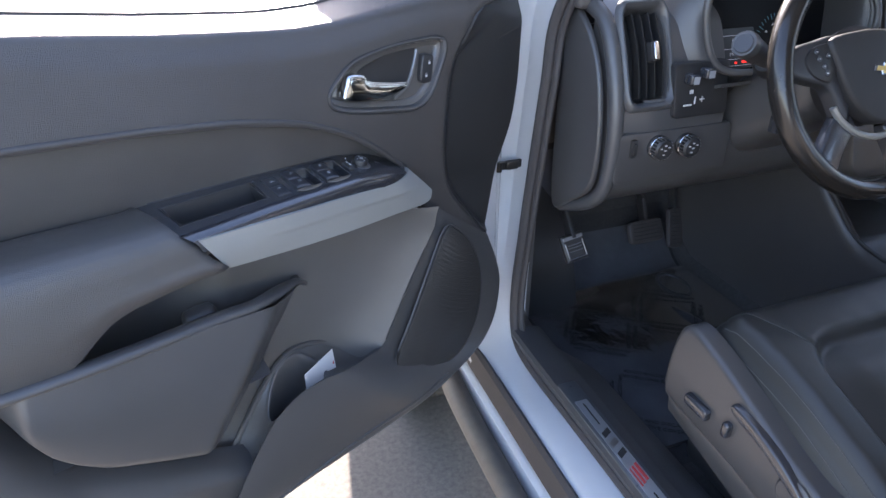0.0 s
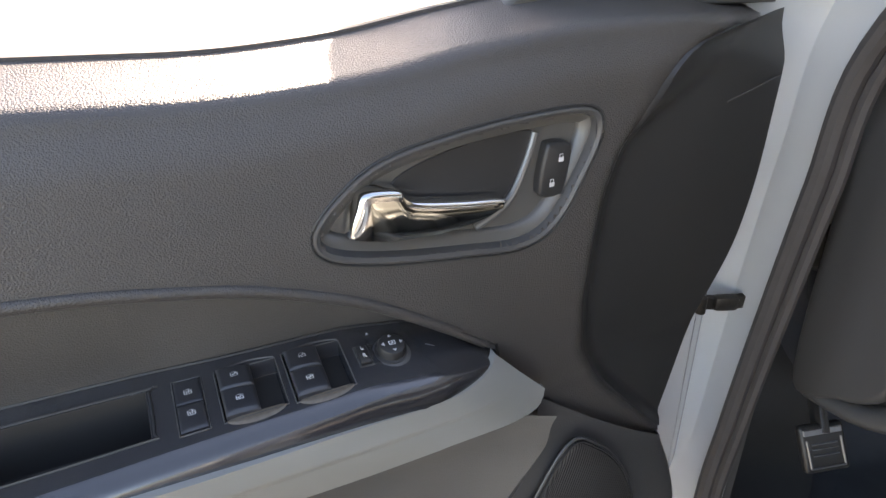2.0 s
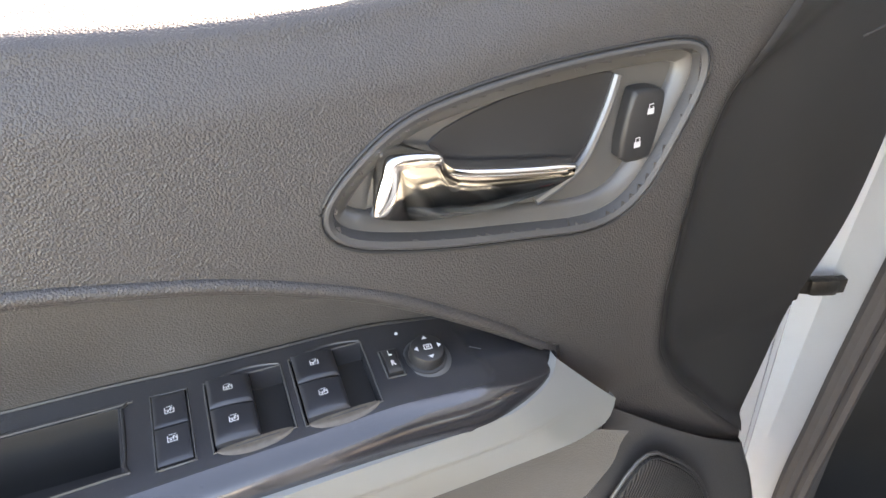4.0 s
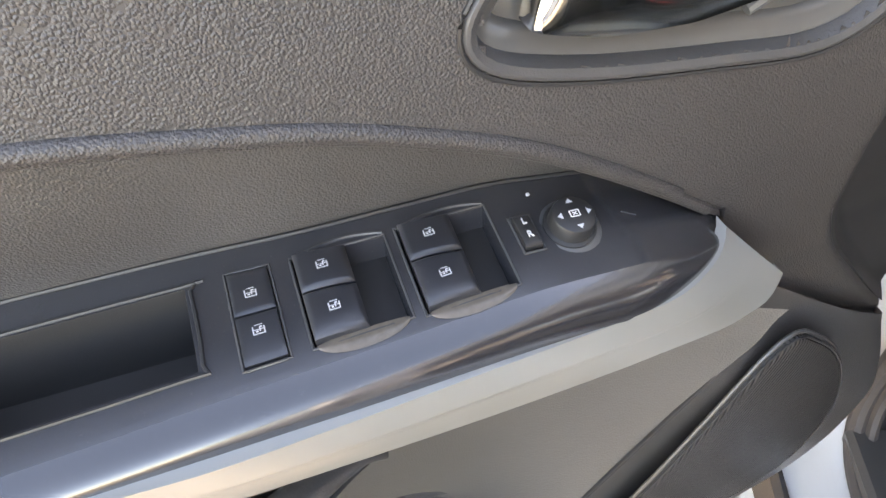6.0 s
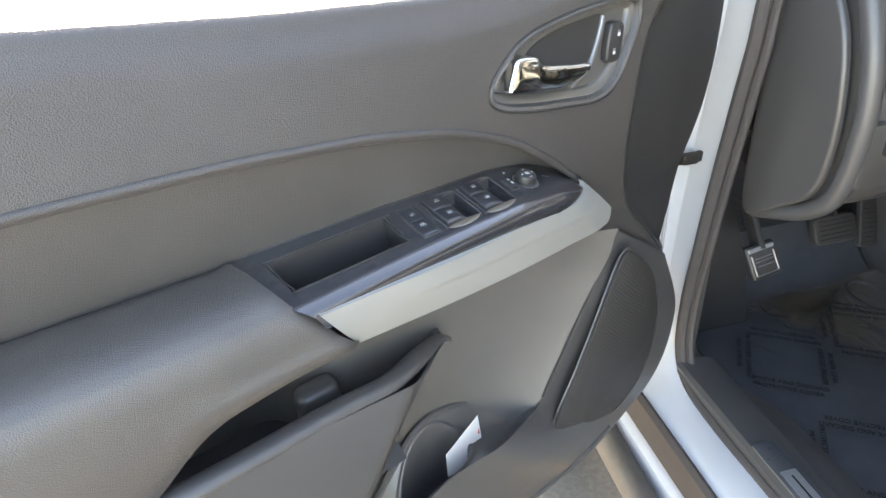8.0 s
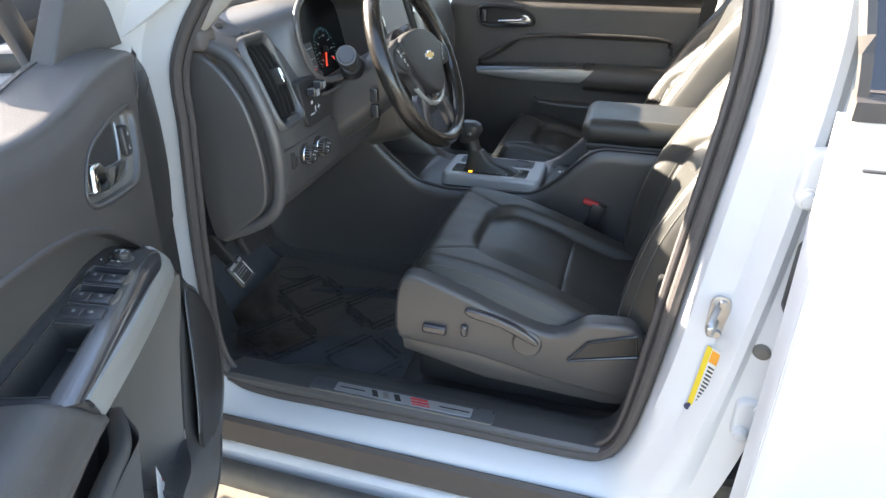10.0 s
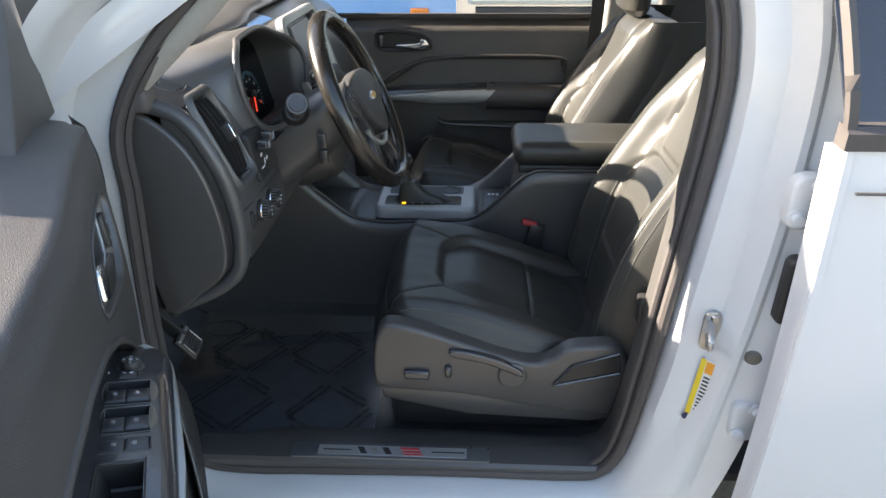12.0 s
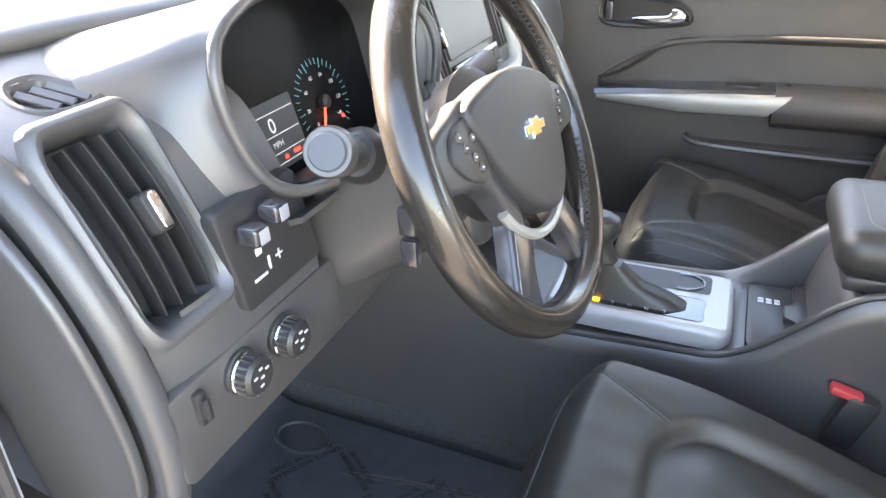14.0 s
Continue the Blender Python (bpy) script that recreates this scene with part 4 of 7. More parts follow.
part("cavity_shade", prism([(p.x, p.y) for p in cav], lambda a, b, c: D(a, b, face_v(a, b) - 0.0138 + c), 0.0012, 0.0005, 1), DARK, handle, "flat dark plate painted in for the shaded finger recess")
part("cavity_edge", tube([D(u, z, face_v(u, z) - 0.011) for u, z in [tuple(p)[:2] for p in spline([(0.243, 1.249, 0), (0.252, 1.226, 0), (0.268, 1.200, 0), (0.295, 1.186, 0)], 6)]], 0.0028, 8), material("dark_silver", (0.25, 0.25, 0.25), 0.35, metal=0.6, noise_scale=50, noise_amount=0.1), handle)
LV = [(0.392, 1.211), (0.386, 1.226), (0.379, 1.2365), (0.355, 1.2335), (0.350, 1.226), (0.338, 1.2215), (0.305, 1.2145), (0.276, 1.209), (0.277, 1.203), (0.297, 1.197), (0.33, 1.195), (0.365, 1.199), (0.390, 1.205)]
lever = part("handle_lever", prism([tuple(p)[:2] for p in spline([(*p, 0) for p in LV], 4, True)], lambda a, b, c: D(a, b, face_v(a, b) - 0.010 + c * (1 + 0.25 * math.sin((a - 0.27) * 20))), 0.011, 0.004, 4), CHROME, handle, "polished chrome lever", 50)
LEV_LOW = [(0.276, 1.2035), (0.285, 1.2005), (0.297, 1.1975), (0.33, 1.1955), (0.365, 1.1990), (0.386, 1.2045), (0.392, 1.2075)]
LEV_TOP = [(0.276, 1.2090), (0.305, 1.2145), (0.338, 1.2215), (0.349, 1.2260), (0.355, 1.2335), (0.379, 1.2365), (0.386, 1.2250), (0.392, 1.2115)]


def lever_face(s, t):
    u = 0.2775 + 0.1125 * s
    a, b = soft(u, LEV_LOW, 0.004) + 0.0008, soft(u, LEV_TOP, 0.003) - 0.0022
    b = max(b, a + 0.001)
    z = a + (b - a) * t
    return D(u, z, face_v(u, z) + 0.0012 + 0.0028 * math.sin((u - 0.27) * 20) + 0.15 * (b - a) * t * (1 - t) - 0.001 * t)


part("lever_face", sheet(lever_face, 50, 16), material("mirror_chrome", (0.62, 0.65, 0.64), 0.07, metal=1.0, noise_scale=60, noise_amount=0.05, rough_var=0.02), lever, "rounded mirror face", 60)
LS = [(0.244, 1.203), (0.226, 1.199), (0.221, 1.205), (0.215, 1.232), (0.219, 1.239), (0.233, 1.241), (0.238, 1.236)]
ls = part("door_lock_switch", prism([tuple(p)[:2] for p in spline([(*p, 0) for p in LS], 3, True)], lambda a, b, c: D(a, b, face_v(a, b) - 0.013 + c), 0.009, 0.003, 3), DARK, handle, "door lock rocker")
for u, z in ((0.2255, 1.229), (0.2335, 1.211)):
    part("padlock_icon", join(*[(lambda a0, b0, a1, b1: ([D(u - a, z + b, face_v(u, z) - 0.0034) for a, b in ((a0, b0), (a1, b0), (a1, b1), (a0, b1))], [(0, 1, 2, 3)]))(*q) for q in ((-0.0022, -0.003, 0.0022, 0.0005), (-0.0016, 0.0005, -0.001, 0.003), (0.001, 0.0005, 0.0016, 0.003 if z < 1.22 else 0.0015), (-0.0016, 0.0026, 0.0016, 0.0032))]), ICON, ls, smooth=0)

# dark foam-edged corner by the hinge, seam bead, check strap
part("seam_bead", tube([D(u, soft(u, SEAM, 0.02) + 0.001, face_v(u, soft(u, SEAM, 0.02)) - 0.001) for u in [0.292 + 0.79 * k / 100 for k in range(101)]], 0.0034, 10), GRAINED, door, "rolled piping along the seam")

# window frame uprights, corner cover, mirror
part("corner_cover", prism([(-0.05, 1.300), (0.24, 1.322), (0.21, 1.345), (0.14, 1.40), (0.085, 1.45), (0.055, 1.50), (0.015, 1.50), (-0.03, 1.36)], lambda a, b, c: D(a, b, 0.055 + c), 0.03, 0.006, 3), material("taupe_corner", (0.085, 0.078, 0.072), 0.5, noise_scale=60, noise_amount=0.12, bump=0.2, bump_scale=700), door, "taupe mirror corner cover")
part("window_frame", join(sweep([D(0.15, 1.28, 0.035), D(0.20, 1.45, 0.01), D(0.30, 1.60, -0.03)], rounded(0.022, 0.03, 0.004, 2)), sweep(spline([D(0.03, 1.44, 0.04), D(0.18, 1.57, 0.0), D(0.36, 1.66, -0.05), D(0.7, 1.70, -0.07), D(1.0, 1.69, -0.07), D(1.12, 1.60, -0.05), D(1.13, 1.34, 0.03)], 8), rounded(0.03, 0.04, 0.006, 2))), DARK, door, "black window frame")
mirror = part("door_mirror", box(D(0.115, 1.40, -0.17), (0.16, 0.11, 0.20), 0.035, 4), DARK, door, "black door mirror housing")
part("mirror_arm", box(D(0.06, 1.30, -0.07), (0.16, 0.07, 0.04), 0.012, 2), DARK, door)
part("mirror_glass", box(D(0.172, 1.40, -0.17), (0.13, 0.004, 0.17), 0.0015, 1), CHROME, mirror)
STRAP = material("greasy_steel", (0.06, 0.055, 0.05), 0.4, metal=0.7, noise_scale=150, noise_amount=0.4, bump=0.5, bump_scale=300)
part("check_strap", join(sweep([(-0.78, 0.30, 0.954), (-0.70, 0.285, 0.957), (-0.668, 0.288, 0.959)], [(-0.004, -0.008), (0.004, -0.008), (0.004, 0.008), (-0.004, 0.008)]), box((-0.664, 0.290, 0.960), (0.022, 0.022, 0.026), 0.006), rod((-0.664, 0.290, 0.940), (-0.664, 0.290, 0.982), 0.008), box((-0.700, 0.286, 0.957), (0.030, 0.014, 0.020), 0.005), rod((-0.73, 0.282, 0.946), (-0.73, 0.282, 0.968), 0.006)), STRAP, truck, "greasy dark steel check strap")

# ---- dashboard ----
dash = thing("dashboard", (XC, 0.35, 0.9), "charcoal dashboard with instrument hood, vents and knobs", "dashboard")
LOWER = [(0.40, 0.93), (0.30, 0.895), (0.215, 0.885), (0.13, 0.925), (0.078, 0.962), (0.058, 1.01), (0.053, 1.075), (0.055, 1.12), (0.072, 1.18), (0.098, 1.24), (0.118, 1.266), (0.150, 1.283), (0.20, 1.301), (0.26, 1.319)]
UPPER = [(0.272, 1.3135), (0.256, 1.3165), (0.2545, 1.326), (0.275, 1.337), (0.34, 1.345), (0.48, 1.335), (0.62, 1.29), (0.66, 1.22)]


def dash_point(x, p):
    """The profile turns away at the ends."""
    end = max(0, abs(x - XC) - 0.62)
    return (x, p[0] + 2.2 * end * end + 0.02 * end, p[1] - 0.6 * end * end)


lp = [tuple(q)[:2] for q in spline([(*p, 0) for p in LOWER], 8)]
upf = [tuple(q)[:2] for q in spline([(*p, 0) for p in UPPER], 6)]


def span(a, b, n):
    return [a + (b - a) * k / n for k in range(n + 1)]


# side vent: its own flat frame, leaning with the dash face
VO, VU, VN = Vector((-0.556, 0.082, 1.213)), Vector((0, 0.385, 0.923)), Vector((0, -0.923, 0.385))


def vent_at(a, b, c):
    return tuple(VO + Vector((a, 0, 0)) + VU * b + VN * c)


g = loft([[dash_point(x, p) for p in lp] for x in span(-0.615, -0.395, 55)], False, False)


def in_vent(f):
    c = sum((Vector(g[0][i]) for i in f), Vector((0, 0, 0))) / len(f) - VO
    return abs(c.x) < 0.037 and abs(c.dot(VU)) < 0.078 and abs(c.dot(VN)) < 0.03


DV = [(-0.035, 0.004), (-0.020, 0.028), (0.009, 0.029), (0.024, 0.006), (0.037, -0.019), (0.004, -0.029), (-0.027, -0.022)]
dv = [Vector((a, b, 0)) for a, b in [tuple(p)[:2] for p in spline([(*p, 0) for p in DV], 4, True)]]


def in_top_vent(f):
    c = sum((Vector(g[0][i]) for i in f), Vector((0, 0, 0))) / len(f)
    return c.z > 1.26 and within((c.x + 0.524) * 1.12, (c.y - 0.184) * 1.12, dv)


part("dash_face", (g[0], [f for f in g[1] if not in_vent(f) and not in_top_vent(f)]), DASHTOP, dash, "soft grained dash face")
part("far_dash", loft([[dash_point(x, (p[0] + 0.03, p[1])) for p in lp] for x in span(0.24, 0.775, 30)], False, False), DASHTOP, dash, "soft grained passenger dash face")
part("knee_bolster", loft([[dash_point(x, p) for p in lp if p[1] < 1.06] for x in span(-0.41, -0.06, 20)], False, False), PLASTIC, dash, "charcoal knee panel")


def pad_point(x, p):
    """The pad's nose swells towards the driver over the instruments."""
    q = dash_point(x, p)
    swell = 0.062 * math.exp(-((x + 0.20) / (0.20 if x < -0.20 else 0.30)) ** 4)
    return (q[0], q[1] - swell * max(0, 1 - max(0, p[0] - 0.23) / 0.22), q[2] + 0.05 * swell)


part("dash_pad", loft([[pad_point(x, p) for p in upf] for x in span(-0.615, 0.775, 70)], False, False), DASHTOP, dash, "grained upper dash pad")
cap = [tuple(p)[:2] for p in spline([(*p, 0) for p in [(0.225, 0.885), (0.15, 0.925), (0.10, 0.97), (0.086, 1.03), (0.092, 1.11), (0.115, 1.19), (0.16, 1.25), (0.215, 1.275), (0.235, 1.20), (0.24, 1.05)]], 5, True)]
part("end_cap", prism(cap, lambda a, b, c: (-0.624 - c, a, b), 0.010, 0.006, 3), PLASTIC, dash, "flat charcoal dash end cover")
part("end_filler", prism([p for k, p in enumerate(lp) if k % 5 == 0 and p[0] < 0.3 and 0.90 < p[1] < 1.29], lambda a, b, c: (-0.6155 + c, a + 0.004, b), 0.006, 0.001, 1), PLASTIC, dash)
part("edge_roll", tube(spline([(-0.616, 0.215, 0.885), (-0.616, 0.13, 0.925), (-0.616, 0.080, 0.968), (-0.616, 0.064, 1.03), (-0.616, 0.066, 1.11), (-0.616, 0.088, 1.19), (-0.616, 0.13, 1.262), (-0.616, 0.20, 1.288), (-0.615, 0.26, 1.295)], 6), 0.014, 12, False, (1, 0, 0)), DASHTOP, dash)

vent = part("side_vent", loft([[vent_at(a * k, b * q, c) for a, b in rounded(1, 1, 0.16, 4)] for k, q, c in ((0.106, 0.188, -0.010), (0.102, 0.184, -0.004), (0.098, 0.180, -0.0008), (0.092, 0.174, 0.0008), (0.086, 0.168, -0.0005), (0.077, 0.159, -0.008), (0.070, 0.152, -0.018), (0.066, 0.148, -0.05))], True, False), DASHTOP, dash, "tall charcoal air vent surround")
part("vent_throat", box(VO + VN * -0.055, (0.07, 0.006, 0.15), 0.001, 1, Matrix.Rotation(math.atan2(-0.385, 0.923), 3, "X")), DARK, vent)
for k in range(4):
    a = -0.024 + 0.016 * k
    part("slat", sheet(lambda s, t: vent_at(a + 0.004 * s + 0.006 * (t - 0.5) ** 2, -0.07 + 0.14 * t, 0.002 - 0.022 * s - 0.010 * (2 * t - 1) ** 2), 3, 12, (0.0018, 0, 0)), DARK, vent)
tab = part("vent_tab", prism(rounded(0.016, 0.034, 0.004, 3), lambda a, b, c: vent_at(a + 0.006, b + 0.004, c - 0.006), 0.018, 0.003, 2), DARK, vent)
part("tab_insert", prism(rounded(0.009, 0.030, 0.003, 3), lambda a, b, c: vent_at(a + 0.008, b + 0.004, c + 0.0115), 0.002, 0.0008, 1), CHROME, tab, "chrome tab insert")
# small defroster vent on top
dvent = part("top_vent", loft([[(-0.524 + p.x, 0.184 + p.y, 1.2958 + 0.34 * p.y + c) for p in inset_curve(dv, d)] for d, c in ((-0.004, -0.005), (0.0, 0.0010), (0.003, 0.0018), (0.007, -0.002), (0.008, -0.018))], True, False), DASHTOP, dash, "small defroster vent")
part("vent_floor", ([(-0.524 + p.x * 0.86, 0.184 + p.y * 0.80, 1.2805 + 0.27 * p.y) for p in dv], [tuple(range(len(dv)))]), DARK, dvent)
for k in range(3):
    part("slat", box((-0.523 + 0.014 * (k - 1), 0.185, 1.2925), (0.008, 0.036, 0.0025), 0.001, 1, Matrix.Rotation(radians(19), 3, "X") @ Matrix.Rotation(radians(19), 3, "Z") @ Matrix.Rotation(radians(-25), 3, "Y")), PLASTIC, dvent)
part("pillar_foot", box((-0.622, 0.193, 1.296), (0.05, 0.05, 0.04), 0.010, 3), material("taupe_plastic", (0.10, 0.09, 0.085), 0.6, noise_scale=60, noise_amount=0.1), dash)

# instrument hood
RIM = [(-0.375, 0.030, 1.182), (-0.41, 0.050, 1.182), (-0.434, 0.066, 1.203), (-0.446, 0.080, 1.25), (-0.446, 0.086, 1.292), (-0.428, 0.092, 1.321), (-0.388, 0.102, 1.335), (-0.33, 0.118, 1.340), (-0.20, 0.122, 1.339), (-0.14, 0.110, 1.322), (-0.098, 0.070, 1.29), (-0.092, 0.050, 1.25), (-0.10, 0.050, 1.20)]
rim_pts = spline(RIM, 6)
cm = Vector((-0.27, 0, 1.262))


def hood_ring(k, y, mix):
    return [Vector((cm.x + (p.x - cm.x) * k, p.y * (1 - mix) + y * mix, cm.z + (p.z - cm.z) * k - 0.05 * step(0.1, 0.5, mix) * step(1.24, 1.19, p.z))) for p in rim_pts]


# where the hood's skin leaves the dash face at its outer side and the pad's nose behind it
SKIRT = [(-0.385, 0.060, 1.168), (-0.435, 0.074, 1.160), (-0.475, 0.078, 1.185), (-0.492, 0.105, 1.243), (-0.500, 0.150, 1.2805), (-0.505, 0.215, 1.303), (-0.460, 0.268, 1.3175), (-0.34, 0.245, 1.320), (-0.2, 0.215, 1.322), (-0.10, 0.215, 1.320), (-0.06, 0.20, 1.30), (-0.06, 0.17, 1.25), (-0.06, 0.15, 1.20)]
skirt_pts = spline(SKIRT, 6)
outer_rim = hood_ring(1.03, 0.0, 0.0)
swell_dir = Vector((-0.25, -0.45, 0.85)).normalized()
skin = [[tuple(a.lerp(b, k / 10) + swell_dir * (0.007 * math.sin(math.pi * (k / 10) ** 1.6) - (0.003 if k == 0 else 0))) for k in range(11)] for a, b in zip(skirt_pts, outer_rim)]
part("hood_skin", loft(skin, False, False), DASHTOP, dash, "soft grained top of the instrument hood", 60)
rows = [outer_rim, hood_ring(1.012, -0.006, 0.04), hood_ring(0.990, 0.10, 0.10), hood_ring(0.978, 0.10, 0.22), hood_ring(0.965, 0.10, 0.12), hood_ring(0.950, 0.10, 0.16), hood_ring(0.943, 0.12, 0.5), hood_ring(0.94, 0.19, 1.0)]
part("instrument_hood", loft([[tuple(r[i]) for r in rows] for i in range(len(rim_pts))], False, False), PLASTIC, dash, "charcoal instrument hood with a smooth grey rim", 60)
part("cluster_shelf", sheet(lambda s, t: (-0.43 + 0.34 * s, 0.035 + 0.15 * t, 1.163 - 0.035 * math.sin(math.pi * t / 2)), 10, 8, (0, 0, -0.006)), PLASTIC, dash, "charcoal shelf below the instruments")
part("hood_rim", tube([Vector(p) + Vector((0, -0.002, 0)) for p in hood_ring(1.02, 0.0, 0.0)], 0.0065, 12, False, (0, 1, 0)), PLASTIC, dash, "smooth rounded instrument hood rim", 60)
cluster = thing("instrument_cluster", (-0.29, 0.155, 1.2), "dark instrument cluster with speedometer and info display", "instrument")
CT = Matrix.Rotation(radians(-14), 3, "X")


def cl(a, b, c=0.0):
    return tuple(Vector((-0.29, 0.150, 1.232)) + CT @ Vector((a, -c, b)))


part("face", prism(rounded(0.38, 0.19, 0.03, 4), lambda a, b, c: cl(a, b, c - 0.006), 0.006, 0.002, 1), material("cluster_black", (0.008, 0.008, 0.009), 0.25, noise_scale=30, noise_amount=0.1, spec=0.1), cluster)
part("display", prism(rounded(0.088, 0.074, 0.003, 2), lambda a, b, c: cl(a - 0.030, b - 0.040, c + 0.001), 0.001, 0.0003, 1), glowing("display_dark", (0.02, 0.025, 0.03), 0.05), cluster, "dim grey trip display")
LIT = glowing("display_white", (0.5, 0.54, 0.58), 0.05)
part("display_text", join(words("0", 0.024, lambda a, b, c: cl(a - 0.032, b - 0.030, 0.0026)), words("MPH", 0.009, lambda a, b, c: cl(a - 0.032, b - 0.050, 0.0026)), *[box(cl(-0.030, z, 0.0026), (0.082, 0.0004, 0.0008), 0, 1, CT) for z in (-0.016, -0.040, -0.059, -0.071)]), LIT, cluster, smooth=0)
WARN = glowing("display_red", (0.8, 0.03, 0.02), 0.25)
for a, b, wd in ((-0.026, -0.066, 0.005), (-0.006, -0.065, 0.012), (0.098, -0.058, 0.005)):
    part("warning_light", box(cl(a, b, 0.0026), (wd, 0.0004, 0.004), 0, 1, CT), WARN, cluster, smooth=0)
GC, GR_ = (0.070, -0.032), 0.052
ticks, nums = [], []
for k in range(29):
    a = radians(222 - 264 * k / 28)
    l0 = 0.86 if k % 4 else 0.78
    p, q = (GC[0] + GR_ * math.cos(a), GC[1] + GR_ * math.sin(a)), (GC[0] + GR_ * l0 * math.cos(a), GC[1] + GR_ * l0 * math.sin(a))
    ticks.append(tube([cl(*p, 0.002), cl(*q, 0.002)], 0.0004, 4))
for k in range(8):
    a = radians(222 - 264 * k / 7)
    nums.append(words(str(20 * k), 0.0065, lambda x, y, z, a=a: cl(GC[0] + GR_ * 0.62 * math.cos(a) + x, GC[1] + GR_ * 0.62 * math.sin(a) + y, 0.002)))
part("dial_ticks", join(*ticks), glowing("dial_teal", (0.10, 0.30, 0.38), 0.03), cluster, smooth=0)
part("dial_numbers", join(*nums), LIT, cluster, smooth=0)
part("needle", tube([cl(GC[0], GC[1], 0.004), cl(GC[0] - 0.020, GC[1] - 0.036, 0.004)], 0.0014, 6), glowing("needle_red", (0.8, 0.06, 0.03), 0.2), cluster, "red needle")
part("needle_hub", turned(cl(GC[0], GC[1], 0.0), cl(GC[0], GC[1], 0.008), [(0, 0.008), (0.9, 0.008), (1, 0.006)], 16), DARK, cluster)
part("second_dial", turned(cl(-0.125, -0.02, 0.0), cl(-0.125, -0.02, 0.003), [(0, 0.045), (1, 0.045), (1, 0.042), (0.5, 0.042)], 30), DARK, cluster)

# switch module, knob panel
part("switch_module", prism(rounded(0.115, 0.092, 0.008, 3), lambda a, b, c: (-0.456 + a, 0.066 - c + 0.18 * b, 1.152 + b), 0.014, 0.003, 2), DARK, dash, "black trailer brake switch module")
for k, (x, z) in enumerate(((-0.492, 1.176), (-0.462, 1.184))):
    lv = part("brake_slider", box((x, 0.040, z), (0.018, 0.022, 0.018), 0.004, 3), POD, dash, "grey ridged slide lever")
    part("slider_face", box((x + 0.001, 0.0283, z), (0.012, 0.001, 0.013), 0.0003, 1), material("grey_lever", (0.35, 0.36, 0.38), 0.35, noise_scale=60, noise_amount=0.05), lv)
for x, z, w, h in ((-0.485, 1.128, 0.018, 0.003), (-0.470, 1.134, 0.003, 0.016), (-0.455, 1.136, 0.010, 0.002), (-0.455, 1.136, 0.002, 0.010), (-0.478, 1.150, 0.008, 0.007)):
    part("module_mark", box((x, 0.0515 + 0.18 * (z - 1.152), z), (w, 0.001, h), 0.0002, 1), ICON, dash, smooth=0)
part("knob_panel", prism(rounded(0.245, 0.092, 0.012, 3), lambda a, b, c: (-0.494 + a, 0.060 - c, 1.040 + b), 0.010, 0.003, 2), PLASTIC, dash, "charcoal control panel")
for x, z in ((-0.533, 1.058), (-0.473, 1.055)):
    kb = part("control_knob", turned((x, 0.050, z), (x, 0.026, z), [(0, 0.0215), (0.15, 0.0215), (0.2, 0.0195), (0.85, 0.0185), (0.95, 0.0165), (1, 0.0150)], 32), DARK, dash, "round black knob with chrome ring")
    part("knob_ring", turned((x, 0.0435, z), (x, 0.0405, z), [(0, 0.0198), (0.5, 0.0206), (1, 0.0198)], 32), CHROME, kb, "chrome ring")
    part("grip_rib", join(*[box((x + 0.0192 * math.cos(a), 0.036, z + 0.0192 * math.sin(a)), (0.0016, 0.012, 0.0016), 0) for a in [2 * math.pi * k / 20 for k in range(20)]]), STEEL, kb)
    part("knob_marks", join(*[box((x + r * math.cos(a), 0.0254, z + r * math.sin(a)), (0.0045, 0.0008, 0.002), 0) for r, a in ((0.009, 0.6), (0.009, 1.6), (0.009, 2.7), (0.008, 4.4), (0.0, 0))]), ICON, kb, smooth=0)
part("thumb_wheel", join(box((-0.584, 0.050, 1.060), (0.012, 0.012, 0.034), 0.003), box((-0.584, 0.043, 1.060), (0.006, 0.008, 0.022), 0.002)), DARK, dash, "dimmer thumb wheel")
part("obd_flap", box((-0.36, 0.112, 0.975), (0.10, 0.02, 0.03), 0.005), DARK, dash)

# ---- steering wheel and column ----
WC, LEANW = Vector((-0.284, -0.118, 1.205)), 24.0
wm = pose(*WC, 90 - LEANW, 0, 0) @ Matrix.Rotation(radians(-8), 4, "Z")
wheel = thing("steering_wheel", label="worn black leather steering wheel with grey spokes and gold emblem", category="steering wheel", m=wm)
WLEATHER = material("polished_leather", (0.024, 0.021, 0.018), 0.26, noise_scale=30, noise_amount=0.2, bump=0.06, bump_scale=700, rough_var=0.05, grain="leather", spec=0.6, coat=0.35)
R = 0.182
rim_path = [(R * math.cos(a), R * math.sin(a), 0) for a in [2 * math.pi * k / 80 for k in range(80)]]
part("rim", sweep(rim_path, ring(0.0165, 16, 0.0190), (0, 0, 1), True), WLEATHER, wheel, "glossy worn black leather rim")
hub = [(p[0], p[1] * 0.88) for p in spline([(*p, 0) for p in [(-0.104, 0.046), (-0.050, 0.066), (0, 0.072), (0.050, 0.066), (0.104, 0.046), (0.090, 0.005), (0.064, -0.050), (0.030, -0.082), (0.0, -0.090), (-0.030, -0.082), (-0.064, -0.050), (-0.090, 0.005)]], 4, True)]
part("airbag_cover", prism(hub, lambda a, b, c: (a, b, c - 0.008 + 0.008 * (1 - (a / 0.115) ** 2)), 0.026, 0.007, 4), material("airbag_vinyl", (0.036, 0.036, 0.037), 0.5, noise_scale=40, noise_amount=0.1, bump=0.1, bump_scale=900, grain="leather"), wheel, "charcoal airbag cover")
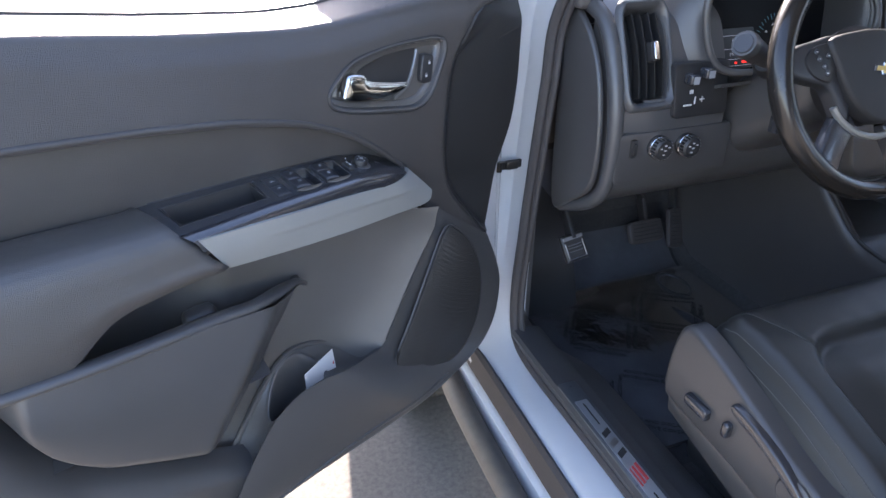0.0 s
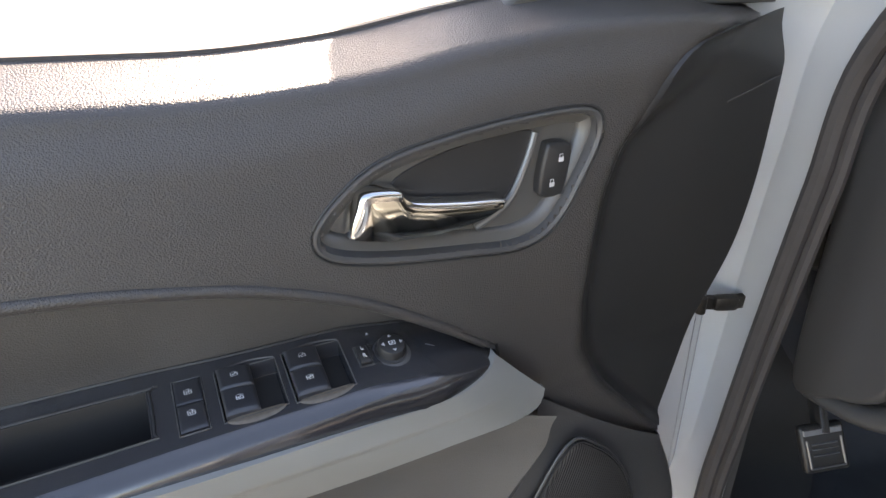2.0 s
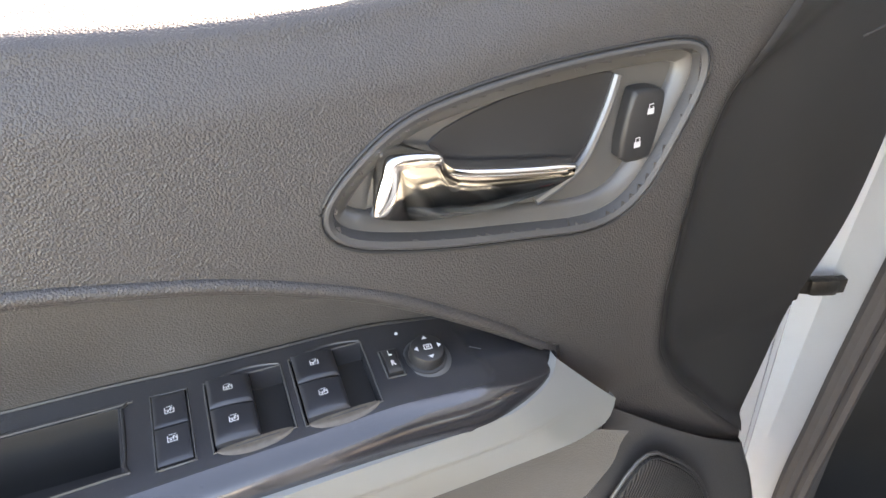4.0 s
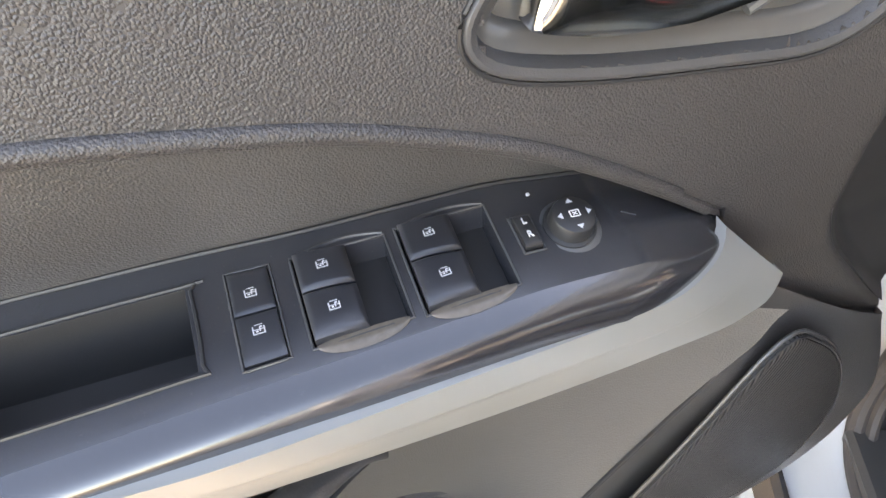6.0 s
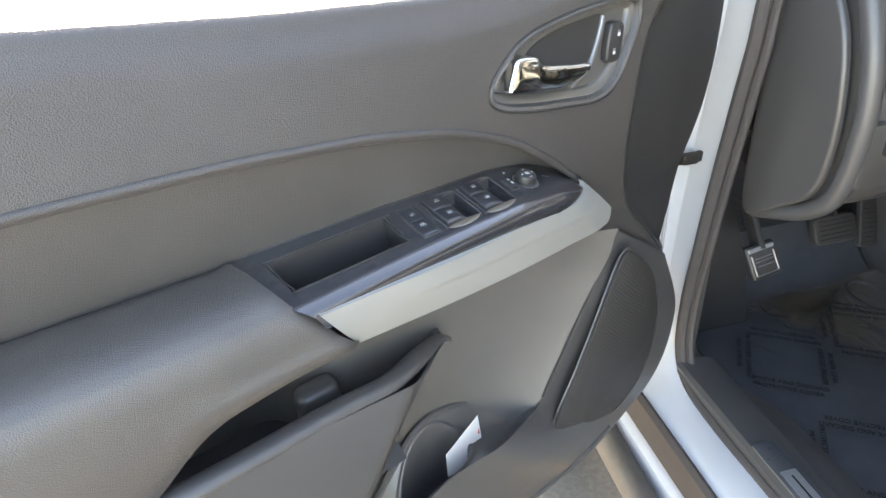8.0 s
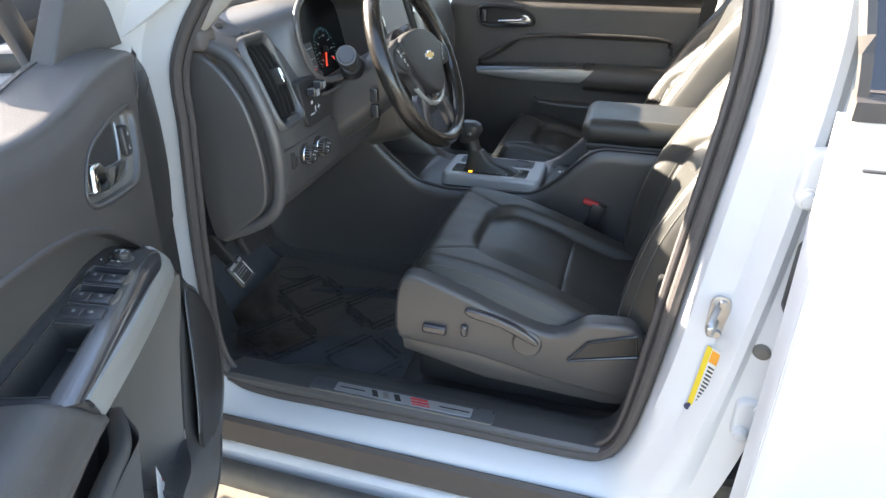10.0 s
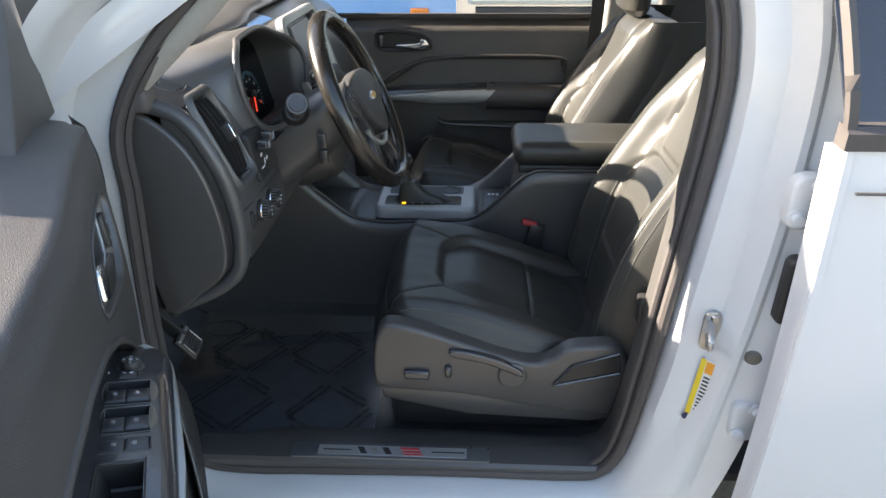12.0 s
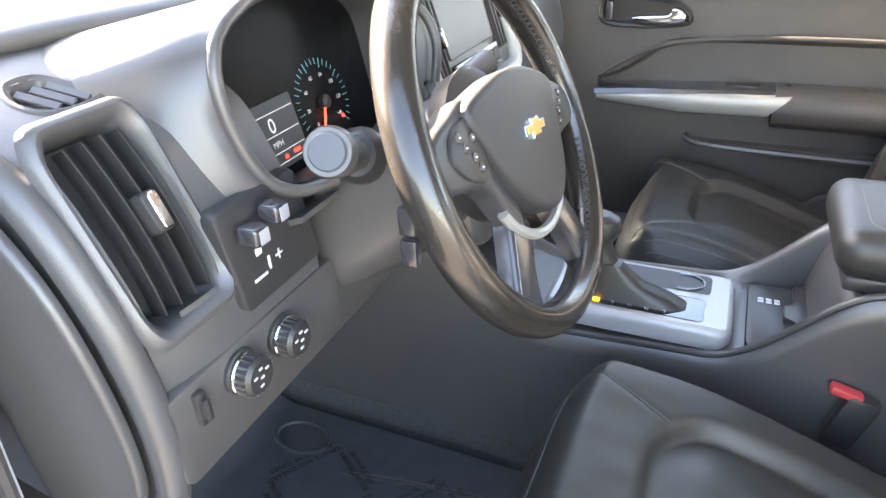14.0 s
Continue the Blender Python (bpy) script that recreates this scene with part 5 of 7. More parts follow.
for sx in (1, -1):
    out = [tuple(p)[:2] for p in spline([(*p, 0) for p in [(0.070, 0.045), (0.125, 0.040), (0.168, 0.022), (0.168, -0.012), (0.125, -0.022), (0.095, -0.030), (0.065, -0.075), (0.052, -0.06)]], 4, True)]
    part("side_spoke", prism([(a * sx, b) for a, b in out], lambda a, b, c: (a, b, c - 0.014), 0.024, 0.006, 3), material("satin_grey_spoke", (0.055, 0.055, 0.058), 0.36, metal=0.1, noise_scale=50, noise_amount=0.05), wheel, "satin grey spoke trim")
    pad = part("button_pad", prism([(sx * a, b) for a, b in [tuple(p)[:2] for p in spline([(*p, 0) for p in [(0.088, 0.034), (0.130, 0.030), (0.146, 0.008), (0.128, -0.014), (0.092, -0.018)]], 4, True)]], lambda a, b, c: (a, b, c + 0.008), 0.006, 0.003, 2), DARK, wheel, "black button pad")
    for a, b in ((0.105, 0.018), (0.122, 0.012), (0.112, 0.002), (0.128, 0.022), (0.106, -0.008)):
        part("button", turned((sx * a, b, 0.0138), (sx * a, b, 0.0155), [(0, 0.0048), (0.6, 0.0048), (1, 0.004)], 12), POD, pad)
        part("button_mark", box((sx * a, b, 0.0158), (0.0026, 0.0014, 0.0004), 0), ICON, pad, smooth=0)
    leg = [tuple(p)[:2] for p in spline([(*p, 0) for p in [(0.030, -0.080), (0.060, -0.060), (0.085, -0.095), (0.108, -0.150), (0.070, -0.168), (0.052, -0.125)]], 4, True)]
    part("lower_spoke", prism([(a * sx, b) for a, b in leg], lambda a, b, c: (a, b, c - 0.016), 0.020, 0.006, 3), POD, wheel, "dark grey lower spoke")
    th = []
    for k in range(46):
        a = radians(-58 + 2.6 * k) if sx > 0 else radians(238 - 2.6 * k)
        if not -0.2 < math.sin(a) < 0.25:
            c = Vector((math.cos(a), math.sin(a), 0))
            for d in (1, -1):
                p = c * (R - 0.0155) + Vector((0, 0, 0.008))
                e = Vector((-c.y, c.x, 0)) * 0.003 * d
                th.append(tube([p - e + Vector((0, 0, 0.003)), p + e * 0.9 - c * 0.002 - Vector((0, 0, 0.004))], 0.0007, 4))
    part("rim_stitching", join(*th), material("black_thread", (0.05, 0.05, 0.05), 0.6, noise_scale=400, noise_amount=0.3), wheel, "cross stitching inside the rim", kind="stuff")
part("spoke_u", tube([(0.095 * math.sin(a), -0.010 - 0.088 * math.cos(a), 0.004) for a in [radians(-58 + 116 * k / 24) for k in range(25)]], 0.0055, 8), SILVER, wheel, "silver U-shaped bezel")
em = [(-0.026, 0.0045), (-0.0095, 0.0045), (-0.0095, 0.0095), (0.0125, 0.0095), (0.0125, 0.0045), (0.026, 0.0045), (0.023, -0.0045), (0.0095, -0.0045), (0.0095, -0.0095), (-0.0125, -0.0095), (-0.0125, -0.0045), (-0.029, -0.0045)]
emb = part("emblem", prism(em, lambda a, b, c: (a, b + 0.002, c + 0.0250), 0.004, 0.001, 1), CHROME, wheel, "gold and chrome emblem", 20)
part("emblem_face", prism([(a * 0.84, b * 0.78) for a, b in em], lambda a, b, c: (a, b + 0.002, c + 0.0288), 0.001, 0.0004, 1), GOLD, emb, smooth=20)

column = thing("steering_column", (-0.284, 0.1, 1.05), "charcoal steering column shroud with stalks", "steering column")


def col_ring(y, z, w, h):
    return [(-0.284 + a, y, z + b) for a, b in rounded(w, h, min(w, h) * 0.32, 4)]


part("shroud", loft([col_ring(0.16, 1.045, 0.185, 0.17), col_ring(0.10, 1.075, 0.18, 0.17), col_ring(0.03, 1.118, 0.17, 0.165), col_ring(-0.035, 1.160, 0.155, 0.152), col_ring(-0.075, 1.185, 0.135, 0.135), col_ring(-0.085, 1.19, 0.11, 0.11)]), PLASTIC, column, "smooth charcoal shroud", 50)
part("wheel_boss", turned((-0.284, -0.075, 1.186), (-0.284, -0.112, 1.202), [(0, 0.075), (0.6, 0.080), (1, 0.060)], 28), DARK, column)
stalk = part("turn_stalk", turned((-0.372, 0.005, 1.205), (-0.462, -0.026, 1.246), [(0, 0.014), (0.45, 0.0165), (0.5, 0.019), (0.82, 0.020), (0.84, 0.0215), (0.95, 0.0215), (1.0, 0.0195)], 24), PLASTIC, column, "turn signal stalk")
d = (Vector((-0.462, -0.026, 1.246)) - Vector((-0.372, 0.005, 1.205))).normalized()
e = Vector((-0.462, -0.026, 1.246))
part("stalk_button", turned(e - d * 0.001, e + d * 0.003, [(0, 0.016), (0.6, 0.016), (1, 0.0145)], 24), material("grey_button", (0.065, 0.07, 0.08), 0.4, noise_scale=60, noise_amount=0.05), stalk, "light grey end button")
part("stalk_boot", turned((-0.36, 0.008, 1.200), (-0.378, 0.003, 1.208), [(0, 0.028), (0.5, 0.027), (1, 0.020)], 20), DARK, column)
part("wiper_stalk", turned((-0.20, 0.000, 1.205), (-0.105, -0.030, 1.232), [(0, 0.012), (0.5, 0.013), (0.8, 0.015), (0.97, 0.0165), (1, 0.012)], 18), PLASTIC, column)
part("column_switch", join(box((-0.374, -0.045, 1.145), (0.012, 0.018, 0.03), 0.003), box((-0.374, -0.045, 1.11), (0.012, 0.018, 0.03), 0.003)), POD, column)

# ---- centre stack ----
stack = thing("centre_stack", (XC, 0.12, 1.0), "centre stack with silver frame, screen and vents", "dashboard panel")
ST = Matrix.Rotation(radians(-18), 3, "X")


def sk(a, b, c=0.0):
    return tuple(Vector((0.085, 0.075, 1.235)) + ST @ Vector((a, -c, b)))


part("stack_body", prism(rounded(0.36, 0.40, 0.04, 4), lambda a, b, c: sk(a, b - 0.10, c - 0.12), 0.115, 0.01, 2), PLASTIC, stack)
fr = [Vector((a, b, 0)) for a, b in rounded(0.34, 0.22, 0.04, 6)]
part("silver_frame", loft([[sk(p.x, p.y, c) for p in inset_curve(fr, d)] for d, c in ((0.0, -0.01), (0.001, 0.008), (0.006, 0.012), (0.020, 0.010), (0.024, 0.002), (0.025, -0.008))], True, False), SILVER, stack, "satin silver frame")
part("screen", prism(rounded(0.175, 0.115, 0.004, 2), lambda a, b, c: sk(a, b + 0.022, c - 0.006), 0.006, 0.001, 1), material("screen_glass", (0.10, 0.10, 0.11), 0.22, noise_scale=4, noise_amount=0.15, rough_var=0.08), stack, "blank dusty touch screen")
for sx in (1, -1):
    v = part("stack_vent", prism(rounded(0.048, 0.15, 0.008, 3), lambda a, b, c: sk(a + sx * 0.118, b + 0.012, c - 0.012), 0.008, 0.002, 1), DARK, stack, "upright air vent")
    for k in range(3):
        part("slat", prism(rounded(0.003, 0.14, 0.001, 1), lambda a, b, c: sk(a + sx * 0.118 + 0.013 * (k - 1), b + 0.012, c - 0.006), 0.010, 0.0008, 1), PLASTIC, v)
    part("vent_tab", prism(rounded(0.008, 0.03, 0.003, 2), lambda a, b, c: sk(a + sx * 0.118 + 0.013, b, c + 0.002), 0.008, 0.002, 1), CHROME, v)
row = part("button_row", prism(rounded(0.175, 0.036, 0.006, 3), lambda a, b, c: sk(a, b - 0.062, c - 0.006), 0.010, 0.003, 2), GLOSS, stack, "glossy black button row")
for k in range(6):
    part("button", prism(rounded(0.024, 0.022, 0.002, 2), lambda a, b, c: sk(a - 0.070 + 0.028 * k, b - 0.062, c + 0.0035), 0.0015, 0.0005, 1), DARK, row)

# ---- centre console ----
console = thing("centre_console", (XC, -0.4, 0.5), "charcoal centre console with silver shifter plate and padded armrest", "console")


def side_top(y):
    return soft(y, [(-1.0, 0.957), (-0.52, 0.957), (-0.485, 0.935), (-0.41, 0.852), (-0.355, 0.812), (-0.11, 0.800), (-0.03, 0.812), (0.065, 0.892), (0.14, 0.97), (0.2, 1.03)], 0.02)


ys = [0.64 - 1.58 * k / 110 for k in range(111)]
def console_ring(y):
    top = side_top(y)
    mid = min(top - 0.012, 0.808 + 0.2 * step(-0.472, -0.492, y))
    half = [(-0.128, 0.5), (-0.135, top - 0.035), (-0.133, top - 0.012), (-0.122, top), (-0.112, top - 0.002), (-0.104, top - 0.012), (-0.100, mid)]
    return [(XC + a, y, z) for a, z in half] + [(XC - a, y, z) for a, z in reversed(half)]


part("console_body", loft([console_ring(y) for y in ys]), PLASTIC, console, "charcoal console body", 50)
part("edge_strip", tube([(XC - 0.124, y, side_top(y) + 0.001) for y in ys[40:]], 0.005, 8), DARK, console)
lid = part("armrest_lid", box((XC, -0.685, 0.990), (0.215, 0.44, 0.066), 0.028, 5), LEATHER, console, "padded black leather armrest lid")
part("lid_stitch", tube([(XC + a, -0.69 + b, 1.0225) for a, b in rounded(0.165, 0.38, 0.03, 5)], 0.0011, 5, True), THREAD, lid)
part("lid_base", box((XC, -0.69, 0.952), (0.205, 0.42, 0.022), 0.006), DARK, console)
PX0, PX1, PY0, PY1 = XC - 0.096, XC + 0.072, -0.3685, -0.0835
SLOTS = ((XC - 0.077, XC - 0.016, -0.325, -0.112), (XC + 0.002, XC + 0.055, -0.330, -0.118))


def plate_ring(inset, z, r=0.022):
    return [(a, b, z) for a, b in rounded(PX1 - PX0 - 2 * inset, PY1 - PY0 - 2 * inset, r, 5, (PX0 + PX1) / 2, (PY0 + PY1) / 2)]


xs_ = sorted({PX0 + 0.010, PX1 - 0.010, *(q[k] for q in SLOTS for k in (0, 1))})
ys_ = sorted({PY0 + 0.010, PY1 - 0.010, *(q[k] for q in SLOTS for k in (2, 3))})
gv_ = [(x, y, 0.8338) for x in xs_ for y in ys_]
gf_ = [(i * len(ys_) + j, i * len(ys_) + j + 1, (i + 1) * len(ys_) + j + 1, (i + 1) * len(ys_) + j) for i in range(len(xs_) - 1) for j in range(len(ys_) - 1) if not any(q[0] <= xs_[i] < q[1] and q[2] <= ys_[j] < q[3] for q in SLOTS)]
sp = part("shifter_plate", join(loft([plate_ring(0.0, 0.800), plate_ring(0.0005, 0.822), plate_ring(0.0025, 0.8295), plate_ring(0.006, 0.8330), plate_ring(0.0105, 0.8340, 0.006)], True, False), (gv_, gf_)), SILVER_TRIM, console, "satin silver shifter surround with rounded edges", 50)
for (x0, x1, y0, y1), nm, deep, txt in zip(SLOTS, ("shift_gate", "cup_slot"), (0.006, 0.045), ("glossy black gear gate", "deep dark cup holder")):
    w_, h_, cx, cy = x1 - x0, y1 - y0, (x0 + x1) / 2, (y0 + y1) / 2
    part(nm, loft([[(a, b, z) for a, b in rounded(w_ + e, h_ + e, r, 5, cx, cy)] for e, r, z in ((0.003, 0.010, 0.8345), (0.0, 0.012, 0.8348), (-0.004, 0.012, 0.8335), (-0.006, 0.012, 0.834 - deep))]), GLOSS if deep < 0.01 else DARK, sp, txt)
part("cup_ring", tube([(XC + 0.0285 + 0.023 * math.cos(a), -0.290 + 0.031 * math.sin(a), 0.8352) for a in [math.pi * (0.9 + 1.2 * k / 24) for k in range(25)]], 0.0022, 6), POD, sp)
part("gear_lamp", box((XC - 0.070, -0.165, 0.8362), (0.006, 0.010, 0.001), 0), glowing("amber_lamp", (1.0, 0.45, 0.02), 0.6), sp, "amber gear indicator")
for k, ch in enumerate("RNDL"):
    part("gear_letter", words(ch, 0.009, lambda a, b, c, k=k: (XC - 0.070 - b, -0.165 - 0.026 * (k + 1) - a * -1, 0.8362)), ICON, sp, smooth=0)
part("tray_step", prism([(XC - 0.08, -0.452), (XC - 0.02, -0.452), (XC - 0.012, -0.438), (XC + 0.02, -0.438), (XC + 0.03, -0.452), (XC + 0.085, -0.452), (XC + 0.085, -0.474), (XC - 0.08, -0.474)], lambda a, b, c: (a, b, 0.818 + c), 0.010, 0.003, 2), DARK, console, "stepped back of the tray")
tray = part("front_tray", prism(rounded(0.18, 0.085, 0.012, 3, XC, -0.43), lambda a, b, c: (a, b, 0.806 + c), 0.012, 0.003, 2), DARK, console, "black tray with sockets")
part("socket_label", join(*[box((XC + 0.035 + 0.008 * i, -0.43 + 0.012 * j, 0.8190), (0.005, 0.008, 0.001), 0) for i in range(2) for j in range(3)]), ICON, tray, smooth=0)
shifter = thing("gear_shifter", (XC - 0.03, -0.2, 0.833), "black gear shifter with leather boot", "gear lever")
part("boot", loft([[(XC - 0.042 + a * kx, -0.20 + dy + b * ky, z) for a, b in rounded(1, 1, 0.3, 4)] for kx, ky, dy, z in ((0.052, 0.16, -0.02, 0.834), (0.046, 0.13, -0.012, 0.846), (0.038, 0.085, 0.008, 0.860), (0.033, 0.058, 0.018, 0.878), (0.030, 0.044, 0.026, 0.892))]), LEATHER, shifter, "creased leather boot")
part("stem", turned((XC - 0.036, -0.172, 0.880), (XC - 0.034, -0.150, 0.932), [(0, 0.020), (0.3, 0.019), (0.7, 0.021), (1, 0.023)], 18), LEATHER, shifter)
part("knob", loft([[(XC - 0.034 + a * kx, -0.146 + dy + b * ky, z - 0.062) for a, b in rounded(1, 1, 0.4, 4)] for kx, ky, dy, z in ((0.044, 0.046, 0.0, 0.975), (0.048, 0.060, -0.004, 0.990), (0.050, 0.072, -0.008, 1.008), (0.044, 0.062, -0.008, 1.024), (0.028, 0.040, -0.006, 1.032))]), DARK, shifter, "black shift knob with side button")
part("side_button", box((XC - 0.058, -0.156, 0.938), (0.008, 0.018, 0.014), 0.003), POD, shifter)

# ---- seats: own axes, x across, y ahead, z up from the floor ----
def rbox(x, y, hx, y0, y1, r):
    """Signed distance to a rounded rectangle |x| < hx, y0 < y < y1."""
    qx, qy = abs(x) - hx + r, abs(y - (y0 + y1) / 2) - (y1 - y0) / 2 + r
    return math.hypot(max(qx, 0), max(qy, 0)) + min(max(qx, qy), 0) - r


def to_line(x, y, a, b):
    """Distance to the line from a to b."""
    dx, dy = b[0] - a[0], b[1] - a[1]
    t = min(max(((x - a[0]) * dx + (y - a[1]) * dy) / (dx * dx + dy * dy), 0), 1)
    return math.hypot(x - a[0] - t * dx, y - a[1] - t * dy)


def groove(d, w, depth):
    return depth * math.exp(-((d / w) ** 2))


CUSHION_TOP = [(-0.36, 0.715), (-0.30, 0.737), (-0.20, 0.773), (-0.10, 0.814), (0.0, 0.847), (0.08, 0.862), (0.15, 0.866), (0.19, 0.858), (0.23, 0.838)]


def cushion_at(x, b):
    """The cushion's top: x across, b from 0 at its front to 1 at its back."""
    k = abs(x) / 0.225
    yy = b * 0.54
    y = 0.215 - yy - 0.050 * k ** 4 * (1 - b) ** 3
    side = (1 - step(0.80, 1.0, k)) ** 0.5 if k < 1 else 0.0
    ends = step(0.0, 0.13, b) ** 0.5
    q = side * ends
    z = soft(y, CUSHION_TOP, 0.03) - 0.072 * (1 - q) + 0.008 * step(0.35, 0.8, k) * q
    ins = rbox(x, yy, 0.122 + 0.012 * b, 0.150, 0.70, 0.075)
    z -= 0.020 * step(0.018, -0.010, ins) * q - 0.013 * step(0.0, -0.075, ins)
    z -= groove(ins, 0.006, 0.006) + groove(rbox(x, yy, 0.205, 0.020, 0.70, 0.07), 0.0035, 0.004)
    z -= groove(to_line(abs(x), yy, (0.108, 0.165), (0.175, 0.030)), 0.0035, 0.0035)
    if ins < 0:
        z -= groove(yy - 0.345, 0.004, 0.0045)
    z += 0.0020 * noise.noise(Vector((x * 9, b * 5, 1.7))) + 0.0008 * noise.noise(Vector((x * 34, b * 14, 5.1))) * step(-0.01, 0.02, ins)
    return x, y, z


def cushion(s, t):
    a = s * 2 - 1
    if abs(a) > 0.92:
        f = (abs(a) - 0.92) / 0.08
        x, y, z = cushion_at(math.copysign(0.225, a), t)
        return x * (1 + 0.03 * math.sin(f * math.pi)), y, z - 0.06 * f
    if t < 0.06:
        x, y, z = cushion_at(a / 0.92 * 0.225, 0.0)
        return x, y + 0.004 * math.sin(t / 0.06 * math.pi), z - 0.10 * (1 - t / 0.06)
    return cushion_at(a / 0.92 * 0.225, (t - 0.06) / 0.94)


LEAN = [(0.70, -0.312), (0.80, -0.326), (0.90, -0.343), (0.985, -0.366), (1.08, -0.414), (1.16, -0.462), (1.25, -0.498), (1.34, -0.524)]


def back_at(x, h):
    """The backrest's front: h from 0 at its foot to 1 at its shoulder."""
    w = 0.235 - 0.050 * h * h
    k = abs(x) / w
    y = soft(0.72 + 0.61 * h, LEAN, 0.03)
    edge = (1 - step(0.82, 1.0, k)) ** 0.5 if k < 1 else 0.0
    top = (1 - step(0.92, 1.0, h)) ** 0.5
    q = edge * top
    y += 0.030 * q + 0.048 * step(0.48, 0.74, k) * q * step(1.0, 0.70, h) * (0.5 + 0.5 * step(0, 0.12, h))
    hh = h * 0.56
    low, high = rbox(x, hh, 0.125, -0.10, 0.34, 0.07), rbox(x, hh, 0.105, 0.355, 0.60, 0.05)
    y -= groove(low, 0.0065, 0.009) + groove(high, 0.005, 0.006) + groove(k - 0.88, 0.018, 0.0045)
    y += 0.008 * step(0.0, -0.05, low) + 0.005 * step(0.0, -0.04, high)
    if low < 0:
        y -= groove(hh - 0.16, 0.005, 0.005)
    y += 0.0008 * noise.noise(Vector((x * 9, h * 5, 4.1))) + 0.0002 * noise.noise(Vector((x * 40, h * 20, 7.1)))
    return x, y, 0.72 + 0.61 * h


def backrest(s, t):
    a = s * 2 - 1
    w = 0.235 - 0.050 * t * t
    if abs(a) > 0.90:
        f = (abs(a) - 0.90) / 0.10
        x, y, z = back_at(math.copysign(w, a), t)
        return x * (1 + 0.03 * math.sin(f * math.pi)), y - 0.09 * f, z
    return back_at(a / 0.90 * w, t)


def thread(path, at, lift, n):
    """A row of stitches along a path in a panel's own coordinates."""
    p = [Vector(at(*q)) + Vector(lift) for q in even([(*q, 0) for q in path], n) for q in [(q[0], q[1])]]
    return join(*[tube([p[k].lerp(p[k + 1], 0.12), p[k].lerp(p[k + 1], 0.86)], 0.0008, 4) for k in range(n - 1)])


def seat(m, label, outer):
    st = thing("car_seat", label=label, category="seat", group="front seats", m=m)
    cu = part("seat_cushion", sheet(cushion, 130, 130), LEATHER, st, "glossy black leather seat cushion with pale seams", 60)
    bk = part("backrest", sheet(backrest, 100, 110, (0, -0.07, 0)), LEATHER, st, "black leather backrest", 60)
    hr = part("headrest", loft([[(a * kx, -0.505 + dy + b * ky, z - 0.045) for a, b in rounded(1, 1, 0.42, 5)] for kx, ky, dy, z in ((0.17, 0.05, 0.0, 1.375), (0.225, 0.085, 0.008, 1.395), (0.25, 0.10, 0.012, 1.45), (0.25, 0.10, 0.012, 1.52), (0.23, 0.085, 0.004, 1.575), (0.17, 0.05, -0.004, 1.59))]), LEATHER, st, "black leather headrest")
    for sx in (1, -1):
        part("headrest_post", rod((sx * 0.055, -0.515, 1.27), (sx * 0.055, -0.508, 1.36), 0.006), CHROME, hr, "chrome post")
        part("post_guide", turned((sx * 0.055, -0.530, 1.310), (sx * 0.055, -0.532, 1.336), [(0, 0.018), (0.6, 0.018), (1, 0.014)], 16), DARK, bk)
        up, fw = (0, 0, 0.0012), (0, 0.0012, 0)
        edge_in = [(sx * 0.199, 0.09), (sx * 0.199, 0.30), (sx * 0.199, 0.97)]
        edge_out = [(sx * 0.211, 0.09), (sx * 0.211, 0.30), (sx * 0.211, 0.97)]
        part("cushion_stitch", thread(edge_in, cushion_at, up, 110), THREAD, cu, "pale grey seam thread")
        part("cushion_stitch", thread(edge_out, cushion_at, up, 110), THREAD, cu, "pale grey seam thread")
        part("corner_stitch", thread([(sx * 0.112, 0.295), (sx * 0.174, 0.062)], cushion_at, (0, 0, 0.002), 26), THREAD, cu)
        part("back_stitch", thread([(sx * 0.852 * (0.235 - 0.05 * (k / 20) ** 2), 0.02 + 0.92 * k / 20) for k in range(21)], back_at, fw, 110), THREAD, bk, "pale grey seam thread")
        part("back_stitch", thread([(sx * 0.905 * (0.235 - 0.05 * (k / 20) ** 2), 0.02 + 0.92 * k / 20) for k in range(21)], back_at, fw, 110), THREAD, bk, "pale grey seam thread")
        part("lumbar_stitch", thread([(sx * 0.129, 0.02), (sx * 0.129, 0.47)], back_at, (0, 0.004, 0), 60), THREAD, bk)
    part("front_stitch", thread([((k / 20 - 0.5) * 0.36, 0.050) for k in range(21)], cushion_at, (0, 0, 0.0015), 70), THREAD, cu)
    sx = outer * 0.236
    prof = [tuple(p)[:2] for p in spline([(*p, 0) for p in [(0.150, 0.850), (0.178, 0.842), (0.193, 0.80), (0.199, 0.73), (0.195, 0.705), (0.182, 0.690), (0.10, 0.684), (0.013, 0.678), (-0.14, 0.650), (-0.30, 0.640), (-0.318, 0.70), (-0.312, 0.77), (-0.285, 0.806), (-0.24, 0.808), (-0.195, 0.800), (-0.155, 0.770), (-0.12, 0.764), (-0.06, 0.780), (0.035, 0.815), (0.10, 0.838)]], 4, True)]
    sh = part("side_shield", prism(prof, lambda a, b, c: (sx + outer * (c - 0.022), a, b), 0.036, 0.010, 4), PLASTIC, st, "charcoal plastic seat side cover")
    skirt = [(0.186, 0.69), (0.181, 0.661), (0.0, 0.622), (-0.25, 0.612), (-0.325, 0.625), (-0.325, 0.70), (-0.30, 0.665), (-0.06, 0.675), (0.15, 0.692)]
    part("lower_skirt", prism(skirt, lambda a, b, c: (sx + outer * (c - 0.022), a, b), 0.030, 0.006, 2), PLASTIC, st)
    ox = sx + outer * 0.014
